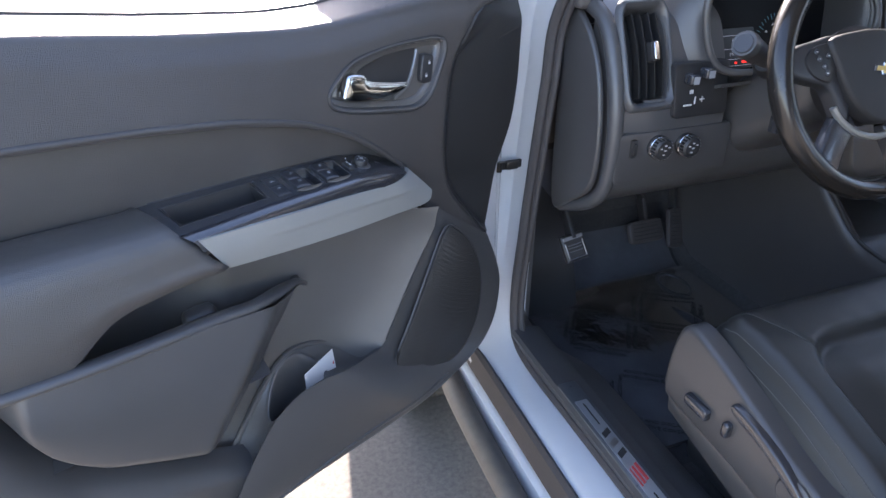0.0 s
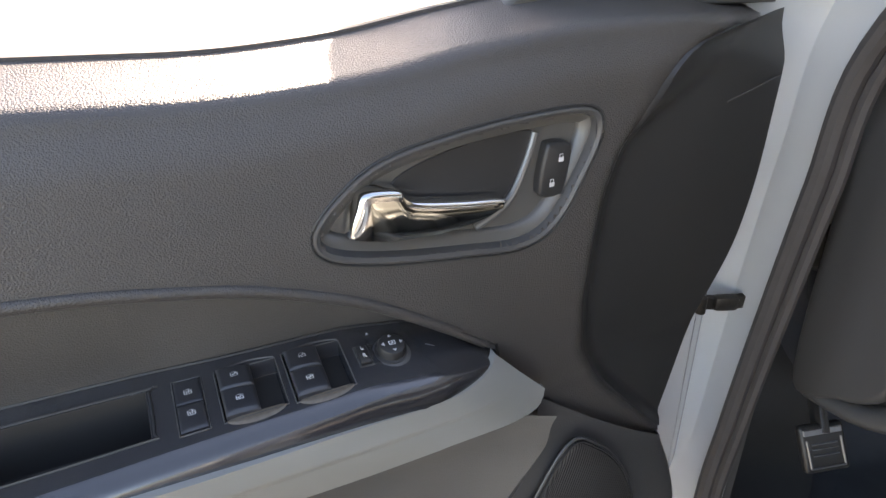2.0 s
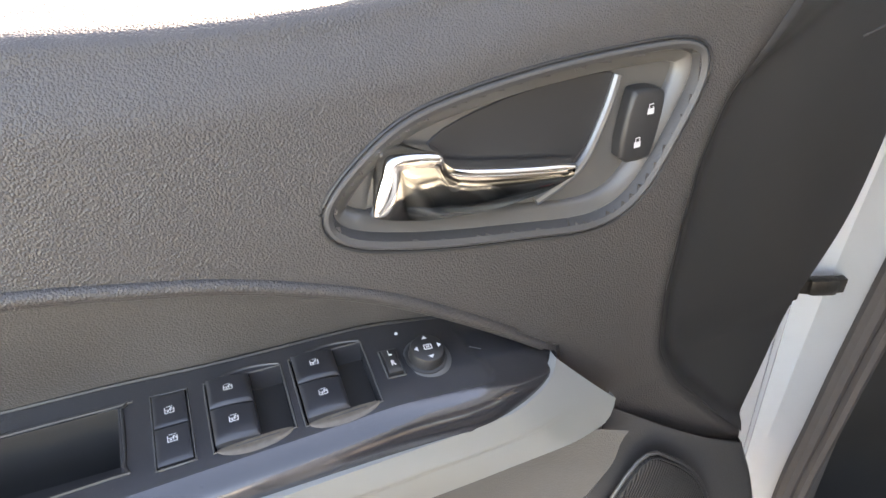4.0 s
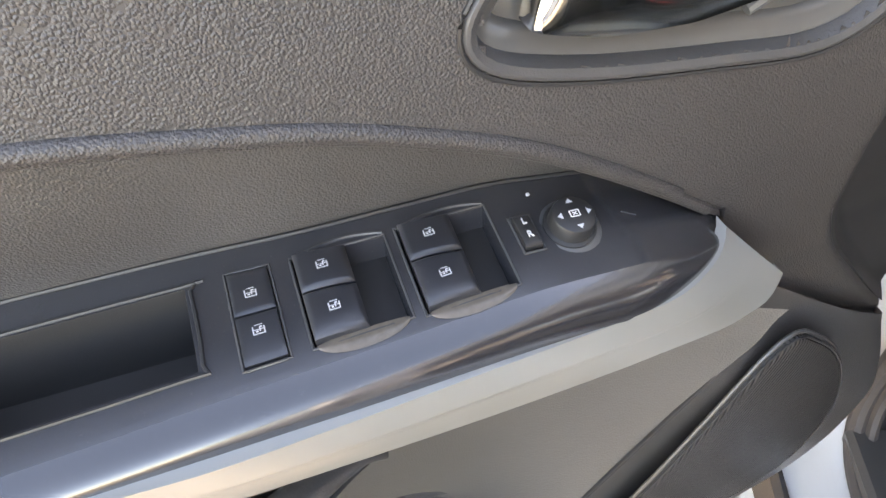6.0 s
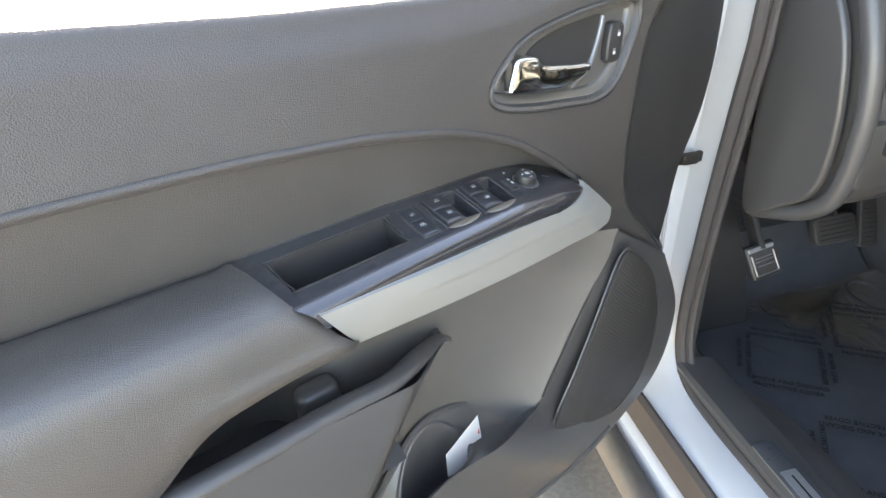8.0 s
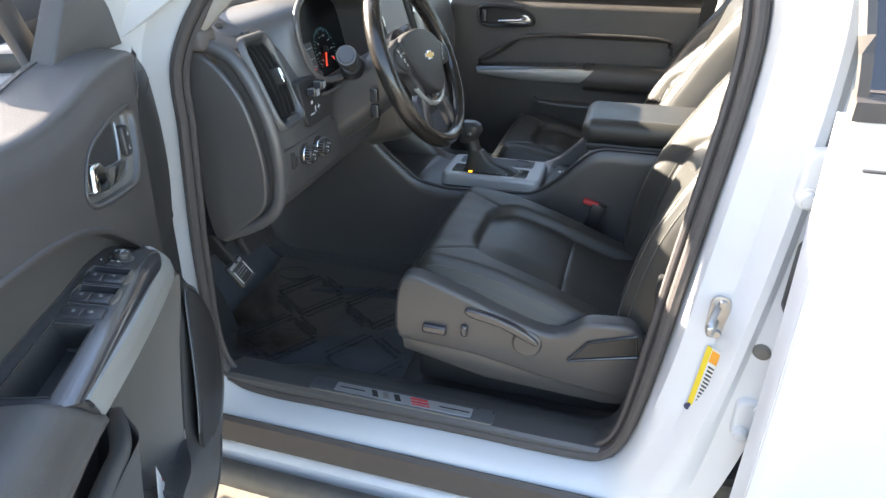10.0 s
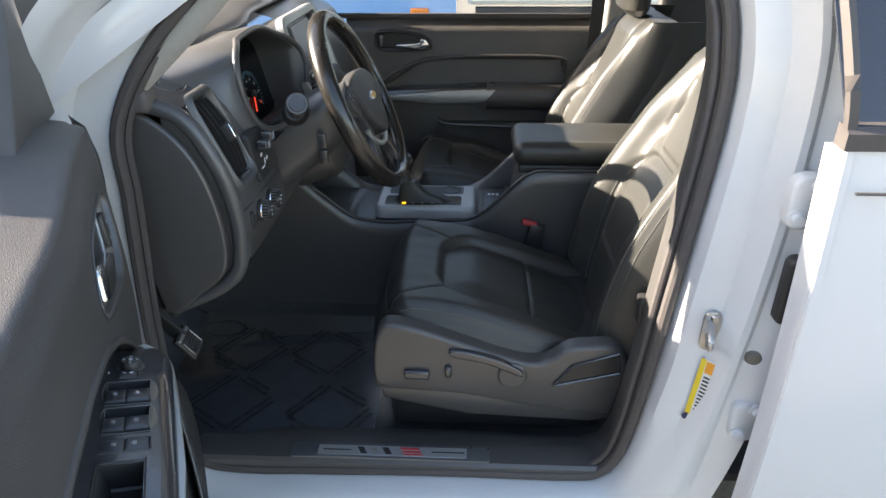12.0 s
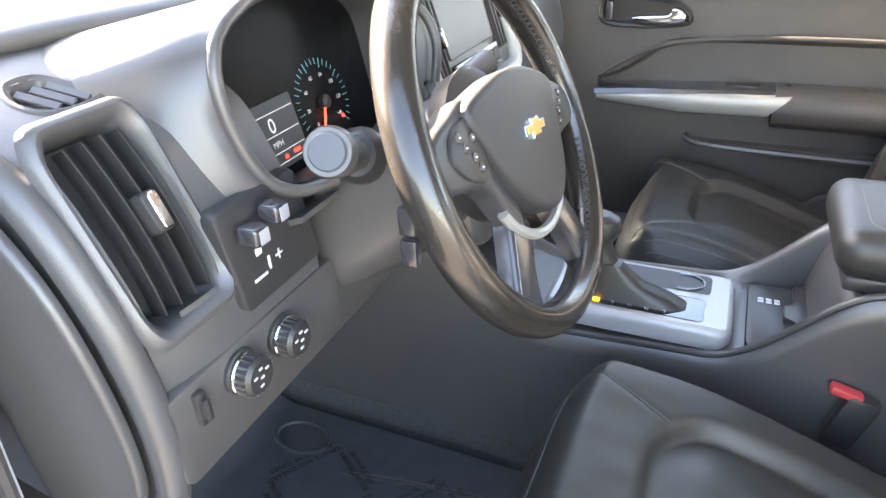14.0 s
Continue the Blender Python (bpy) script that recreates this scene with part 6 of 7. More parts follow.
    part("seat_switch", box((ox + outer * 0.004, 0.108, 0.734), (0.016, 0.052, 0.021), 0.005, 3), POD, sh, "power seat slide switch")
    part("recline_switch", box((ox + outer * 0.004, 0.044, 0.743), (0.016, 0.015, 0.028), 0.006, 3), POD, sh, "upright recline switch")
    lever = [tuple(p)[:2] for p in spline([(*p, 0) for p in [(0.040, 0.798), (0.034, 0.782), (-0.03, 0.768), (-0.085, 0.744), (-0.105, 0.738), (-0.102, 0.752), (-0.06, 0.776), (0.0, 0.795)]], 4, True)]
    part("recline_lever", prism(lever, lambda a, b, c: (ox + outer * (c - 0.004), a, b), 0.016, 0.004, 3), POD, sh, "long recline lever")
    part("lever_pivot", turned((ox - outer * 0.004, -0.085, 0.735), (ox + outer * 0.006, -0.085, 0.735), [(0, 0.030), (0.7, 0.030), (1, 0.026)], 24), PLASTIC, sh)
    part("lap_recess", prism([(-0.17, 0.715), (-0.295, 0.752), (-0.288, 0.792), (-0.205, 0.760)], lambda a, b, c: (ox + outer * (c - 0.001), a, b), 0.003, 0.001, 1), DARK, sh)
    part("recess_edge", tube([(ox + outer * 0.003, a, b) for a, b in ((-0.168, 0.712), (-0.298, 0.749), (-0.291, 0.796), (-0.203, 0.763), (-0.168, 0.712))], 0.003, 6), POD, sh)
    part("seat_base", box((0, -0.06, 0.645), (0.40, 0.46, 0.20), 0.02, 2), DARK, st)
    return st


driver_seat = seat(pose(-0.36, -0.36, 0.0), "black leather driver's seat with power switches on its side", -1)
passenger_seat = seat(pose(0.50, -0.345, -0.055), "black leather passenger seat partly in sunlight", 1)

# ---- passenger door, closed: y along the truck, z up, d from its panel towards the cabin ----
pdoor = thing("passenger_door", (0.86, -0.3, 0.6), "closed charcoal passenger door with silver trim blade", "car door")


def P(y, z, d):
    return (0.80 - d, y, z)


def p_form(s, t):
    y, z = 0.12 - 0.90 * s, 0.60 + 0.61 * t
    d = 0.02 * math.sin(math.pi * min(1, t * 1.1)) - 0.04 * step(0.93, 1.0, t)
    arch = 0.985 + 0.095 * step(0.0, -0.20, y) - 0.06 * step(-0.67, -0.70, y)
    if 0.965 < z < arch and -0.70 < y < 0.0:
        d -= 0.018 * step(arch, arch - 0.012, z)
    d += 0.012 * step(0.845, 0.835, z) * step(-0.20, -0.26, y)
    return P(y, z, d)


part("trim_panel", sheet(p_form, 110, 90), SOFT, pdoor, "charcoal trim panel", 35)
part("outer_shell", box((0.885, -0.30, 0.845), (0.12, 1.08, 0.66), 0.02), WHITE, pdoor)
part("seam_bead", tube(spline([P(0.0, 0.985, 0.022), P(-0.06, 1.025, 0.024), P(-0.14, 1.062, 0.025), P(-0.25, 1.080, 0.025), P(-0.45, 1.088, 0.024), P(-0.66, 1.082, 0.024), P(-0.695, 1.05, 0.024), P(-0.70, 0.98, 0.024)], 8), 0.006, 10), GRAINED, pdoor)
bt2, bb2 = even([P(-0.005, 0.955, 0.075), P(-0.20, 0.968, 0.09), P(-0.435, 0.982, 0.10)], 30), even([P(-0.005, 0.935, 0.07), P(-0.20, 0.922, 0.085), P(-0.385, 0.928, 0.095)], 30)
part("silver_blade", sheet(lambda s, t: tuple(bb2[round(s * 29)].lerp(bt2[round(s * 29)], t) + Vector((-0.006 * math.sin(math.pi * t) + (0.012 if t in (0, 1) else 0), 0, 0))), 29, 10), SILVER, pdoor, "satin silver trim blade", 60)
part("armrest", loft([[P(y, 0.985, 0.0), P(y, 0.990, 0.05), P(y, 0.984, 0.09), P(y, 0.965, 0.102), P(y, 0.925, 0.10), P(y, 0.905, 0.08), P(y, 0.90, 0.0)] for y in (-0.40, -0.42, -0.55, -0.68, -0.72)]), SOFT, pdoor, "padded armrest", 60)
part("switch_pod", loft([[P(y, 0.972 + q, 0.0), P(y, 0.976 + q, 0.05), P(y, 0.972 + q, 0.075), P(y, 0.962 + q, 0.082), P(y, 0.955 + q, 0.0)] for y, q in ((0.0, -0.008), (-0.1, 0.0), (-0.25, 0.006), (-0.43, 0.014))]), POD, pdoor)
part("window_switch", box(P(-0.33, 0.985, 0.05), (0.02, 0.07, 0.008), 0.002), DARK, pdoor)
part("pocket_lip", tube(spline([P(-0.22, 0.852, 0.03), P(-0.26, 0.838, 0.045), P(-0.45, 0.832, 0.05), P(-0.72, 0.83, 0.05)], 6), 0.009, 8), PLASTIC, pdoor)
hb = [Vector((a, b, 0)) for a, b in [tuple(p)[:2] for p in spline([(*p, 0) for p in [(0.012, 1.150), (0.0, 1.172), (-0.06, 1.176), (-0.14, 1.166), (-0.185, 1.148), (-0.200, 1.122), (-0.185, 1.106), (-0.10, 1.100), (-0.02, 1.102), (0.010, 1.118)]], 4, True)]]
pb = part("handle_bezel", loft([[P(p.x, p.y, v) for p in inset_curve(hb, d)] for d, v in ((-0.002, 0.006), (0.0, 0.022), (0.004, 0.026), (0.010, 0.022), (0.013, 0.012))], True, True), DARK, pdoor, "black handle bezel")
part("handle_lever", prism([tuple(p)[:2] for p in spline([(*p, 0) for p in [(-0.070, 1.126), (-0.12, 1.130), (-0.150, 1.133), (-0.158, 1.146), (-0.178, 1.144), (-0.188, 1.124), (-0.17, 1.112), (-0.11, 1.111), (-0.075, 1.117)]], 4, True)], lambda a, b, c: P(a, b, 0.016 + c), 0.016, 0.005, 3), CHROME, pb, "chrome lever")
part("lock_switch", prism(rounded(0.018, 0.045, 0.005, 3, -0.012, 1.137), lambda a, b, c: P(a, b, 0.016 + c), 0.008, 0.003, 2), POD, pb)
part("belt_seal", box((0.835, -0.30, 1.218), (0.014, 1.05, 0.018), 0.004), RUBBER, pdoor)
pg = part("window_pane", sheet(lambda s, t: (0.84 - 0.20 * t * t, 0.25 - 1.05 * s - 0.45 * t * (1 - s) * 0.8, 1.21 + 0.43 * t), 8, 8), pane, pdoor, "clear window glass")
pg.visible_shadow = False
part("window_frame", sweep(spline([(0.835, -0.80, 1.20), (0.80, -0.80, 1.40), (0.70, -0.78, 1.62)], 6), rounded(0.04, 0.05, 0.008, 2)), DARK, pdoor)

# ---- scuff plate on the sill ----
plate_ = thing("sill_plate", (-0.695, -0.2, 0.599), "brushed metal sill plate with red and grey lettering shapes", "sill plate")


def SP(a, b, c=0.0):
    return (-0.697 + a, -0.201 + b, 0.600 + c)


part("plate", prism(rounded(0.040, 0.402, 0.006, 3), SP, 0.003, 0.001, 2), material("dark_brushed_plate", (0.16, 0.17, 0.18), 0.3, metal=0.6, noise_scale=120, noise_amount=0.15, rough_var=0.08), plate_)
part("bright_strip", prism(rounded(0.026, 0.30, 0.002, 2, 0.0, -0.005), lambda a, b, c: SP(a, b, c + 0.003), 0.001, 0.0003, 1), material("brushed_aluminium", (0.55, 0.58, 0.60), 0.35, metal=0.8, noise_scale=200, noise_amount=0.1, rough_var=0.1), plate_, "brushed aluminium strip")
for b0, b1 in ((0.078, 0.135), (-0.150, -0.085)):
    part("groove", box(SP(0.0, (b0 + b1) / 2, 0.0042), (0.003, b1 - b0, 0.0006), 0), DARK, plate_, smooth=0)
for k, (b, mt) in enumerate(((0.056, DARK), (0.031, STEEL), (0.006, DARK))):
    part("grey_mark", prism([(-0.009, b - 0.012), (0.009, b - 0.002), (0.009, b + 0.011), (-0.009, b + 0.001)], lambda a, c, d: SP(a, c, d + 0.004), 0.0006, 0.0002, 1), mt, plate_, smooth=0)
for a0, a1, b0 in ((0.004, 0.010, -0.022), (-0.004, 0.001, -0.027), (-0.010, -0.007, -0.031)):
    part("red_mark", prism([(a0, b0 - 0.038), (a1, b0 - 0.036), (a1, b0 + 0.002), (a0, b0)], lambda a, c, d: SP(a, c, d + 0.004), 0.0007, 0.0002, 1), RED, plate_, "red slanted bar", 0)
part("sill_trim", sweep([(0, 0.20, 0), (0, -0.66, 0)], [(-0.718, 0.570), (-0.722, 0.592), (-0.716, 0.5985), (-0.672, 0.5985), (-0.650, 0.590), (-0.638, 0.56), (-0.634, 0.50), (-0.70, 0.50)]), PLASTIC, truck, "scuffed charcoal sill trim")

# ---- pedals ----
pk = thing("parking_pedal", (-0.56, 0.30, 0.60), "parking brake pedal with ribbed metal-edged pad", "pedal")
m = Matrix.Translation((-0.557, 0.240, 0.757)) @ Matrix.Rotation(radians(-32), 4, "X") @ Matrix.Rotation(radians(-8), 4, "Y")
part("pad", moved(box((0, 0, 0), (0.058, 0.014, 0.062), 0.005, 3), m), DARK, pk)
part("pad_rim", moved(join(*[box(c, s, 0.001, 1) for c, s in (((0, -0.008, 0.022), (0.050, 0.003, 0.008)), ((0, -0.008, 0.006), (0.034, 0.003, 0.002)), ((0, -0.008, 0.0), (0.034, 0.003, 0.002)), ((0, -0.008, -0.024), (0.046, 0.003, 0.002)), ((-0.022, -0.008, -0.005), (0.003, 0.003, 0.036)), ((0.022, -0.008, -0.005), (0.003, 0.003, 0.036)), ((0, -0.008, -0.008), (0.034, 0.003, 0.002)))]), m), material("worn_pedal_metal", (0.30, 0.30, 0.31), 0.38, metal=0.6, noise_scale=90, noise_amount=0.2), pk, "worn metal ribs")
part("lever_arm", sweep(spline([(-0.556, 0.252, 0.77), (-0.553, 0.31, 0.84), (-0.55, 0.36, 0.95)], 5), rounded(0.012, 0.03, 0.004, 2)), DARK, pk)
bp = thing("brake_pedal", (-0.20, 0.44, 0.60), "black rubber brake pedal", "pedal")
m = Matrix.Translation((-0.205, 0.445, 0.632)) @ Matrix.Rotation(radians(-28), 4, "X")
part("pad", moved(prism(rounded(0.105, 0.062, 0.014, 4), lambda a, b, c: (a, -c, b), 0.016, 0.005, 3), m), RUBBER, bp)
part("pad_rib", moved(join(*[box((0, -0.0165, -0.02 + 0.01 * k), (0.085, 0.002, 0.003), 0.0008, 1) for k in range(5)]), m), DARK, bp)
part("lever_arm", sweep(spline([(-0.20, 0.455, 0.65), (-0.20, 0.50, 0.77), (-0.20, 0.47, 0.93)], 5), rounded(0.012, 0.03, 0.004, 2)), DARK, bp)
ap = thing("accelerator_pedal", (-0.09, 0.46, 0.58), "ribbed black accelerator pedal", "pedal")
m = Matrix.Translation((-0.070, 0.485, 0.600)) @ Matrix.Rotation(radians(-22), 4, "X") @ Matrix.Rotation(radians(6), 4, "Y")
part("pad", moved(prism(rounded(0.048, 0.115, 0.012, 4), lambda a, b, c: (a, -c, b), 0.014, 0.004, 3), m), RUBBER, ap)
part("pad_rib", moved(join(*[box((0, -0.0145, -0.045 + 0.011 * k), (0.036, 0.002, 0.003), 0.0008, 1) for k in range(9)]), m), DARK, ap)
part("lever_arm", sweep(spline([(-0.070, 0.495, 0.62), (-0.070, 0.52, 0.76), (-0.070, 0.49, 0.92)], 5), rounded(0.012, 0.025, 0.004, 2)), DARK, ap)

# ---- floor mat under a clear protective film ----
mat = thing("floor_mat", (-0.36, 0.1, 0.51), "black floor mat under a printed clear plastic film", "floor mat")


def floor_z(x, y):
    d = abs(x - XC)
    return 0.50 + 0.12 * step(0.15, 0.09, d) + 0.30 * step(0.40, 0.70, y) + 0.075 * step(0.70, 0.765, d)


def mat_at(s, t, up):
    x, y = -0.60 + 0.51 * s, 0.52 - 0.66 * t
    return x, y, floor_z(x, y) + up + 0.002 * noise.noise(Vector((x * 9, y * 9, 0)))


part("mat_body", sheet(lambda s, t: mat_at(s, t, 0.010), 30, 36, (0, 0, -0.008)), material("mat_rubber", (0.13, 0.132, 0.138), 0.6, noise_scale=20, noise_amount=0.3, bump=0.6, bump_scale=400), mat)
film = glassy("plastic_film", (0.80, 0.81, 0.83), 0.16, 1.22)
ft = film.node_tree
fb, fn = ft.nodes.new("ShaderNodeBump"), ft.nodes.new("ShaderNodeTexNoise")
fn.inputs["Scale"].default_value, fn.inputs["Detail"].default_value, fn.inputs["Distortion"].default_value, fb.inputs["Distance"].default_value = 22, 3, 1.0, 0.0006
ft.links.new(fn.outputs["Fac"], fb.inputs["Height"])
for nd in ft.nodes:
    if nd.bl_idname in ("ShaderNodeBsdfGlossy", "ShaderNodeFresnel"):
        ft.links.new(fb.outputs["Normal"], nd.inputs["Normal"])


def film_at(s, t):
    x, y, z = mat_at(s * 1.06 - 0.03, t * 1.12 - 0.04, 0.014)
    fold = 0.012 * math.exp(-(((s - 0.74 - 0.2 * (t - 0.5)) / 0.02) ** 2)) * step(0.35, 0.6, t) * step(0.95, 0.7, t)
    return x, y, z + fold + 0.0012 * noise.noise(Vector((s * 5, t * 5, 3.3)))


part("film", sheet(film_at, 90, 66), film, mat, "crinkled clear plastic film")
INK = material("black_ink", (0.012, 0.012, 0.013), 0.6, noise_scale=200, noise_amount=0.1)


def on_film(x, y, ang):
    ca, sa = math.cos(radians(ang)), math.sin(radians(ang))

    def place(a, b, c):
        u, v = x + ca * a - sa * b, y + sa * a + ca * b
        return (u, v, floor_z(u, v) + 0.0205 + c)
    return place


for x, y in ((-0.47, 0.215), (-0.265, 0.02), (-0.50, -0.03), (-0.26, 0.235)):
    for k, line in enumerate(("REMOVE AND DISCARD", "BEFORE DELIVERY", "REMOVE AND DISCARD", "PROTECTIVE COVER")):
        a = -34 + 90 * k
        c, d = math.cos(radians(a)), math.sin(radians(a))
        part("film_print", words(line, 0.0130, on_film(x + 0.066 * d, y - 0.066 * c, a)), INK, mat, smooth=0)
        part("film_print", words("PROTECTIVE COVER" if k % 2 == 0 else "MUST REMOVE", 0.0130, on_film(x + 0.083 * d, y - 0.083 * c, a)), INK, mat, smooth=0)
heel = [(-0.165 + 0.036 * math.cos(a), 0.335 + 0.055 * math.sin(a)) for a in [2 * math.pi * k / 40 for k in range(40)]]
part("heel_pad", tube([(x, y, floor_z(x, y) + 0.015) for x, y in heel], 0.0045, 8, True), material("grey_pad_rubber", (0.06, 0.062, 0.065), 0.5, noise_scale=40, noise_amount=0.2, bump=0.3), mat, "raised oval heel pad rim")

# ---- fittings on the centre pillar ----
striker = thing("door_striker", (-0.76, -0.75, 0.957), "zinc-plated door striker loop", "striker")
part("base_plate", prism(rounded(0.030, 0.075, 0.014, 5), lambda a, b, c: (-0.752 - c, -0.754 + a, 0.953 + b), 0.004, 0.001, 2), STEEL, striker)
part("loop", tube(spline([(-0.752, -0.752, 0.972), (-0.785, -0.742, 0.972), (-0.800, -0.738, 0.966), (-0.802, -0.738, 0.955), (-0.79, -0.742, 0.948), (-0.752, -0.752, 0.946)], 5), 0.0055, 10), STEEL, striker)
for z in (0.980, 0.926):
    part("bolt", turned((-0.755, -0.756, z), (-0.762, -0.756, z), [(0, 0.007), (0.6, 0.007), (1, 0.005)], 12), STEEL, striker)
tag = thing("pillar_label", (-0.75, -0.755, 0.84), "yellow and white tyre label on the pillar", "label")
L0, LU, LV_ = Vector((-0.7555, -0.748, 0.902)), Vector((-0.004, 0.012, -0.125)), Vector((-0.012, -0.019, -0.003))


def LB(a, b, c=0.0):
    return tuple(L0 + LU * a + LV_ * b + Vector((-c, 0, 0)))


part("label_sheet", ([LB(0, 0, 0.003), LB(0, 1, 0.003), LB(1, 1, 0.003), LB(1, 0, 0.003)], [(0, 1, 2, 3)]), material("label_white", (0.7, 0.7, 0.68), 0.5, noise_scale=60, noise_amount=0.05), tag, smooth=0)
part("yellow_band", ([LB(0, 0, 0.0036), LB(0, 0.38, 0.0036), LB(0.92, 0.38, 0.0036), LB(0.92, 0, 0.0036)], [(0, 1, 2, 3)]), material("label_yellow", (0.75, 0.55, 0.03), 0.5, noise_scale=60, noise_amount=0.05), tag, smooth=0)
part("orange_corner", ([LB(0.02, 0.42, 0.0036), LB(0.02, 1, 0.0036), LB(0.2, 1, 0.0036), LB(0.2, 0.42, 0.0036)], [(0, 1, 2, 3)]), material("label_orange", (0.8, 0.33, 0.03), 0.5, noise_scale=60, noise_amount=0.05), tag, smooth=0)
part("print_rows", join(*[([LB(0.25 + 0.06 * k, 0.5, 0.0038), LB(0.25 + 0.06 * k, 0.95, 0.0038), LB(0.28 + 0.06 * k, 0.95, 0.0038), LB(0.28 + 0.06 * k, 0.5, 0.0038)], [(0, 1, 2, 3)]) for k in range(11)]), DARK, tag, smooth=0)
part("round_mark", turned(LB(0.97, 0.15, 0.003), LB(0.97, 0.15, 0.0045), [(0, 0.007), (1, 0.007)], 14), material("label_navy", (0.02, 0.03, 0.08), 0.4, noise_scale=60, noise_amount=0.05), tag)
tag2 = thing("certification_label", (-0.76, -0.775, 0.576), "small white certification label with printed bars", "label")
part("label_sheet", ([(-0.757, -0.728, 0.580), (-0.766, -0.826, 0.580), (-0.772, -0.826, 0.552), (-0.763, -0.728, 0.552)], [(0, 1, 2, 3)]), material("label_grey", (0.6, 0.6, 0.6), 0.5, noise_scale=60, noise_amount=0.05), tag2, smooth=0)
part("pillar_plug", turned((-0.762, -0.826, 0.919), (-0.784, -0.820, 0.919), [(0, 0.0165), (0.5, 0.0165), (0.8, 0.014), (1, 0.010)], 24), material("grey_plug", (0.16, 0.15, 0.13), 0.5, noise_scale=60, noise_amount=0.1), truck, "grey rubber plug in the pillar")
for z in (1.192, 0.787):
    h = part("rear_hinge", prism(rounded(0.050, 0.082, 0.018, 4), lambda a, b, c: (-0.778 - c, -0.828 + a, z + 0.01 + b), 0.022, 0.006, 3), JAMB, truck, "white painted rear door hinge")
    for dy, dz in ((0.012, -0.022), (-0.012, 0.028)):
        part("hinge_bolt", turned((-0.798, -0.828 + dy, z + 0.01 + dz), (-0.812, -0.828 + dy, z + 0.01 + dz), [(0, 0.014), (0.4, 0.014), (0.45, 0.010), (1, 0.0085)], 14), JAMB, h)
part("wire_grommet", prism(rounded(0.026, 0.115, 0.012, 4), lambda a, b, c: (-0.785 - c, -0.838 + a, 1.058 + b), 0.02, 0.006, 3), DARK, truck, "black wiring grommet")

# ---- seat belts and buckle ----
buckle = thing("seat_belt_buckle", (-0.063, -0.51, 0.75), "black seat belt buckle with red release button", "buckle")
part("stalk", box((-0.068, -0.525, 0.77), (0.022, 0.042, 0.09), 0.006, 2, Matrix.Rotation(radians(14), 3, "X")), DARK, buckle)
part("release_button", box((-0.068, -0.512, 0.816), (0.018, 0.040, 0.012), 0.003, 2, Matrix.Rotation(radians(14), 3, "X")), RED, buckle, "red release button")
belt = thing("driver_belt", (-0.62, -0.70, 0.8), "black seat belt webbing by the pillar", "seat belt")
part("webbing", sheet(lambda s, t: (-0.640 + 0.038 * s, curve(t, [(0, -0.668), (0.1, -0.680), (0.6, -0.722), (1.0, -0.760)]) - 0.006 * s, 0.74 + 0.60 * t), 2, 20, (0, 0.0015, 0)), material("belt_webbing", (0.022, 0.022, 0.023), 0.7, noise_scale=300, noise_amount=0.3, bump=0.5, bump_scale=900), belt)
part("anchor", box((-0.618, -0.684, 0.905), (0.035, 0.030, 0.055), 0.006), DARK, belt, "black belt anchor")
part("guide", box((-0.612, -0.724, 1.140), (0.030, 0.018, 0.036), 0.005), DARK, belt)
pbelt = thing("passenger_belt", (0.74, -0.77, 1.0), "black passenger seat belt with metal tongue", "seat belt")
part("webbing", sheet(lambda s, t: (0.735 + 0.02 * t, -0.745 - 0.045 * s - 0.02 * t, 0.72 + 0.85 * t), 2, 16, (0.002, 0, 0)), material("belt_webbing_grey", (0.03, 0.03, 0.032), 0.7, noise_scale=300, noise_amount=0.3, bump=0.5, bump_scale=900), pbelt)
part("tongue", prism(rounded(0.045, 0.05, 0.008, 3), lambda a, b, c: (0.73 - c, -0.765 + a, 1.015 + b), 0.004, 0.001, 1), STEEL, pbelt, "steel belt tongue")
part("tongue_grip", box((0.728, -0.765, 1.05), (0.012, 0.055, 0.03), 0.004), DARK, pbelt)

# ---- step bar, tyre ----
bar = thing("step_bar", (-0.85, -0.6, 0.42), "black tubular rock slider below the sill", "step bar")
path = spline([(-0.79, 0.43, 0.42), (-0.815, 0.38, 0.432), (-0.838, 0.28, 0.44), (-0.848, 0.10, 0.44), (-0.850, -0.3, 0.44), (-0.850, -1.2, 0.44), (-0.850, -2.2, 0.44)], 8)
part("tube", tube(path, 0.027, 18), material("black_powder_coat", (0.105, 0.096, 0.086), 0.58, noise_scale=40, noise_amount=0.3, bump=0.4, bump_scale=500, dust=0.2), bar)
for y in (0.22, -0.5, -1.4):
    part("bracket", box((-0.78, y, 0.40), (0.14, 0.05, 0.03), 0.006), DARK, bar)
RUB = material("tyre_rubber", (0.05, 0.047, 0.043), 0.75, noise_scale=40, noise_amount=0.3, bump=0.5, bump_scale=300, dust=0.2)
front_w = part("wheel", turned((-0.86, 0.84, 0.40), (-0.72, 0.84, 0.40), [(0, 0.06), (0.05, 0.20), (0.2, 0.235), (1, 0.235)], 32), STEEL, truck, "front wheel with chunky all-terrain tyre")
part("tyre", turned((-0.90, 0.84, 0.40), (-0.64, 0.84, 0.40), [(0, 0.24), (0.02, 0.32), (0.08, 0.370), (0.16, 0.384), (0.84, 0.384), (0.92, 0.370), (0.98, 0.32), (1, 0.24)], 64), DARK, front_w)
blocks = []
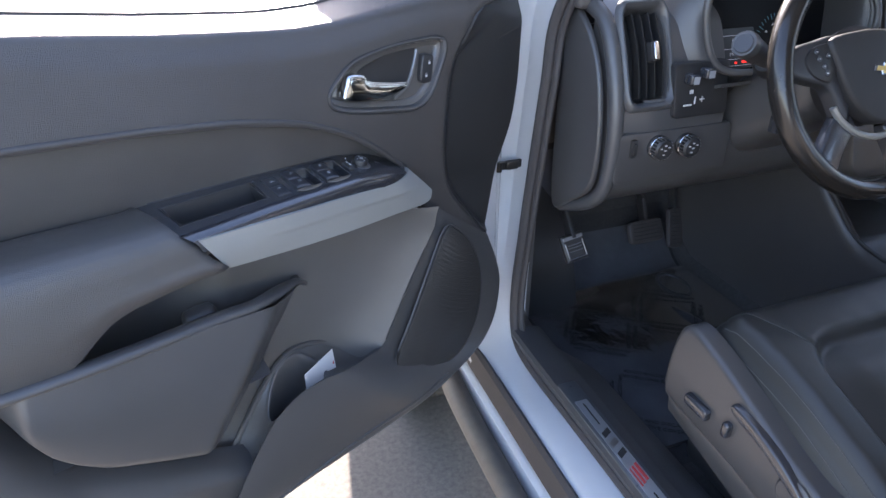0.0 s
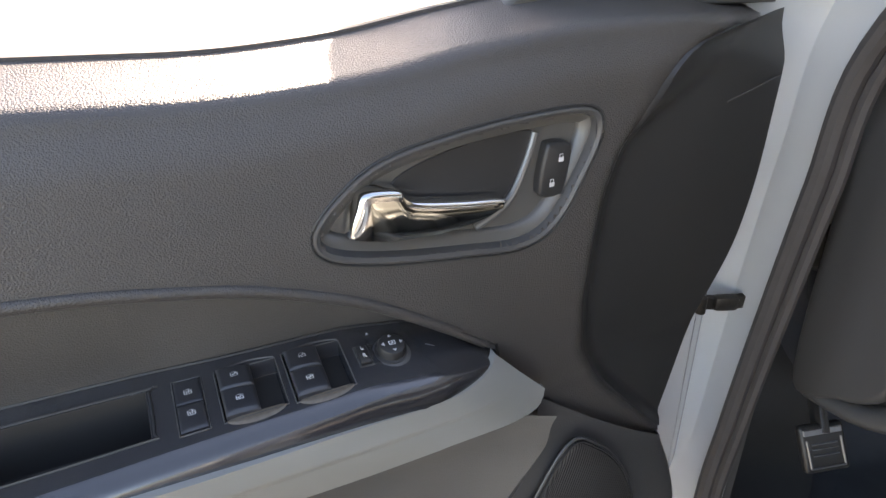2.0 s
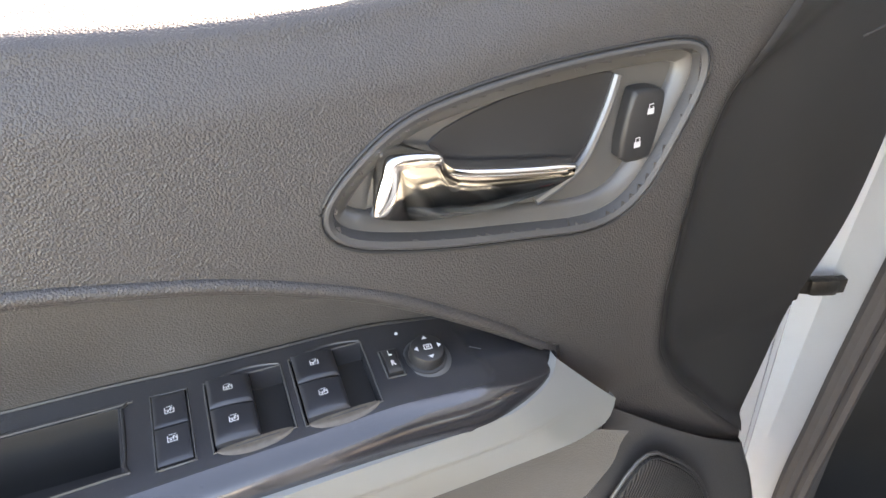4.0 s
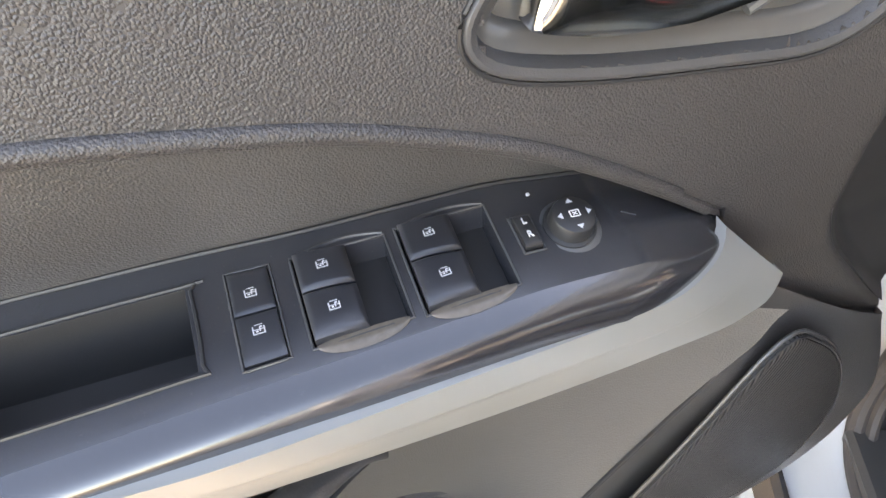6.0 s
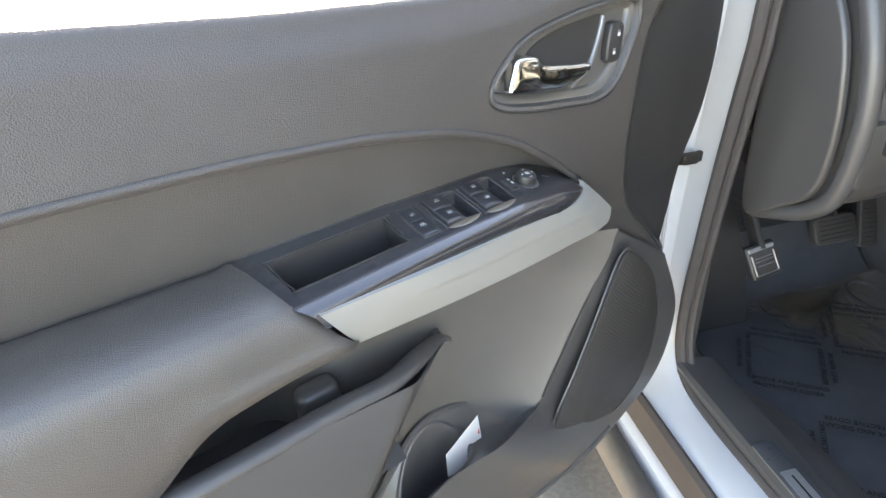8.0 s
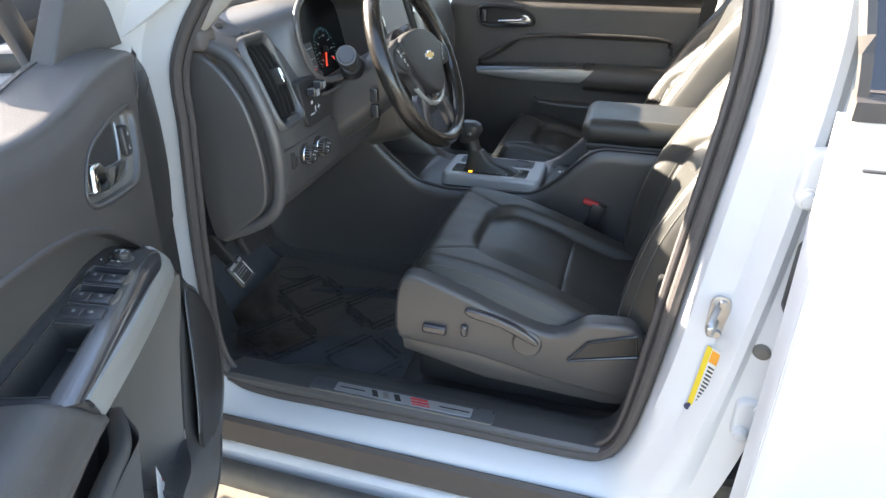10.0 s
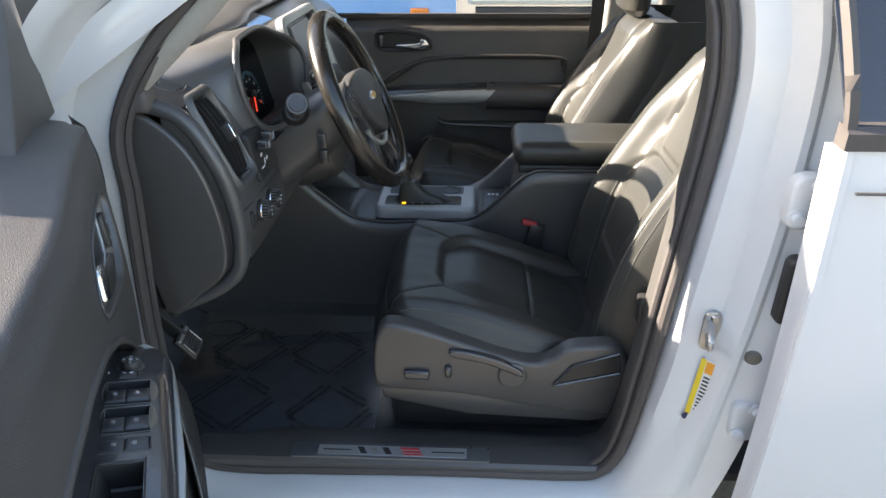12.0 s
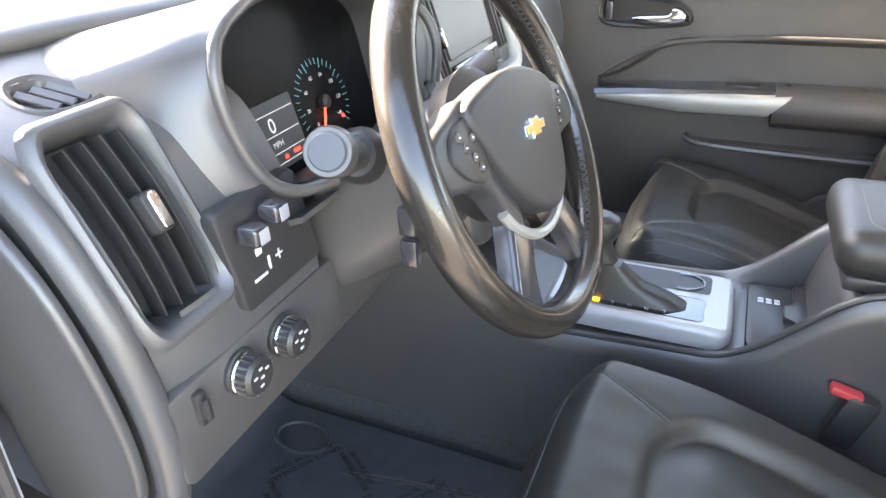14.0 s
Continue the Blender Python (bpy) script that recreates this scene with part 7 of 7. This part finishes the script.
for k in range(40):
    a = 2 * math.pi * k / 40
    for j, x in enumerate((-0.868, -0.818, -0.770, -0.722, -0.672)):
        q = a + (0.078 if j % 2 else 0)
        c = Vector((x, 0.84 + 0.390 * math.cos(q), 0.40 + 0.390 * math.sin(q)))
        blocks.append(box(c, (0.043, 0.050, 0.020), 0.004, 1, Matrix.Rotation(q, 3, "X") @ Matrix.Rotation(radians(90), 3, "X") @ Matrix.Rotation(radians(16 if j % 2 else -18), 3, "Z")))
part("tread_block", join(*blocks), RUB, front_w, kind="stuff")
part("wheel_arch", sheet(lambda s, t: (-0.86 + 0.40 * s, 0.84 + 0.50 * math.cos(math.pi * t), 0.42 + 0.48 * math.sin(math.pi * t)), 4, 24, (0, 0, 0.01)), DARK, truck, "black wheel arch liner")

# ---- parked vehicles beyond the passenger side ----
BLUE = material("light_blue_car_paint", (0.16, 0.34, 0.62), 0.3, noise_scale=5, noise_amount=0.04, rough_var=0.04, coat=1.0)
TINT = material("dark_side_glass", (0.015, 0.017, 0.02), 0.06, coat=1.0, noise_scale=3, noise_amount=0.1)
AMBER = material("amber_lens", (0.75, 0.22, 0.03), 0.15, coat=1.0, noise_scale=40, noise_amount=0.1)


def road_wheel(x, y, r, parent):
    w_ = part("wheel", turned((x - 0.02, y, r), (x + 0.16, y, r), [(0, r * 0.3), (0.1, r * 0.55), (0.3, r * 0.62), (1, r * 0.62)], 28), STEEL, parent, "alloy wheel")
    part("tyre", turned((x - 0.03, y, r), (x + 0.19, y, r), [(0, r * 0.62), (0.04, r * 0.86), (0.16, r * 0.98), (0.25, r), (0.8, r), (0.95, r * 0.95), (1, r * 0.62)], 40), DARK, w_)


van = thing("parked_van", (3.8, 1.6, 0), "light blue van parked beside the truck", "van")


def van_ring(y):
    nose = step(1.9, 3.6, y)
    top, belt = 1.95 - 0.85 * step(1.5, 2.6, y), 1.02 - 0.04 * nose
    hw = 0.92 - 0.10 * nose
    half = [(hw - 0.06, 0.34), (hw, 0.46), (hw + 0.02, 0.75), (hw, belt), (hw - 0.06, belt + (top - belt) * 0.5), (hw - 0.16, top - 0.06), (hw - 0.34, top)]
    return [(3.92 - a, y, z) for a, z in half] + [(3.92 + a, y, z) for a, z in reversed(half)]


part("body", loft([van_ring(-0.22 + 3.9 * k / 39) for k in range(40)]), BLUE, van, "light blue painted body", 40)
part("side_window", prism([(0.35, 1.06), (1.35, 1.06), (1.55, 1.10), (1.30, 1.60), (0.45, 1.66)], lambda a, b, c: (3.005 + 0.05 * (b - 1.02) / 0.46 - c, a, b), 0.006, 0.002, 1), TINT, van)
part("rear_window", prism([(-0.16, 1.06), (0.25, 1.06), (0.32, 1.62), (-0.14, 1.64)], lambda a, b, c: (3.005 + 0.05 * (b - 1.02) / 0.46 - c, a, b), 0.006, 0.002, 1), TINT, van)
part("side_marker", prism(rounded(0.13, 0.05, 0.018, 3, 0.03, 0.935), lambda a, b, c: (2.994 - c, a, b), 0.012, 0.004, 2), AMBER, van, "amber side marker lamp")
part("sill_strip", box((2.99, 1.6, 0.60), (0.02, 3.2, 0.08), 0.006), DARK, van)
road_wheel(3.02, 0.55, 0.34, van)
road_wheel(3.06, 2.85, 0.34, van)

trailer = thing("cargo_trailer", (3.9, -1.9, 0), "white slatted cargo trailer parked behind the van", "trailer")
WPANEL = material("white_panel_paint", (0.74, 0.76, 0.74), 0.45, noise_scale=6, noise_amount=0.05, rough_var=0.06)
part("box_body", box((3.96, -1.85, 1.60), (1.80, 3.10, 1.26), 0.02), WPANEL, trailer)
for k in range(14):
    part("slat", prism([(0.0, 0.0), (0.012, 0.01), (0.012, 0.07), (0.0, 0.078)], lambda a, b, c, k=k: (3.058 - a, -0.32 - c * 0.96, 0.985 + 0.084 * k + b), 1.10, 0.001, 1), WPANEL, trailer)
part("seam_post", box((3.052, -1.46, 1.60), (0.016, 0.03, 1.24), 0.003), STEEL, trailer)
part("chassis_rail", box((3.12, -1.85, 0.90), (0.06, 3.0, 0.10), 0.008), DARK, trailer)
road_wheel(3.06, -1.5, 0.36, trailer)
road_wheel(3.06, -2.3, 0.36, trailer)

# light sensor on the dash top
sensor = part("light_sensor", turned((-0.15, 0.36, 1.338), (-0.15, 0.36, 1.364), [(0, 0.016), (0.35, 0.016), (0.4, 0.010), (0.75, 0.0095), (0.92, 0.007), (1, 0.002)], 20), DARK, dash, "small black dome light sensor")
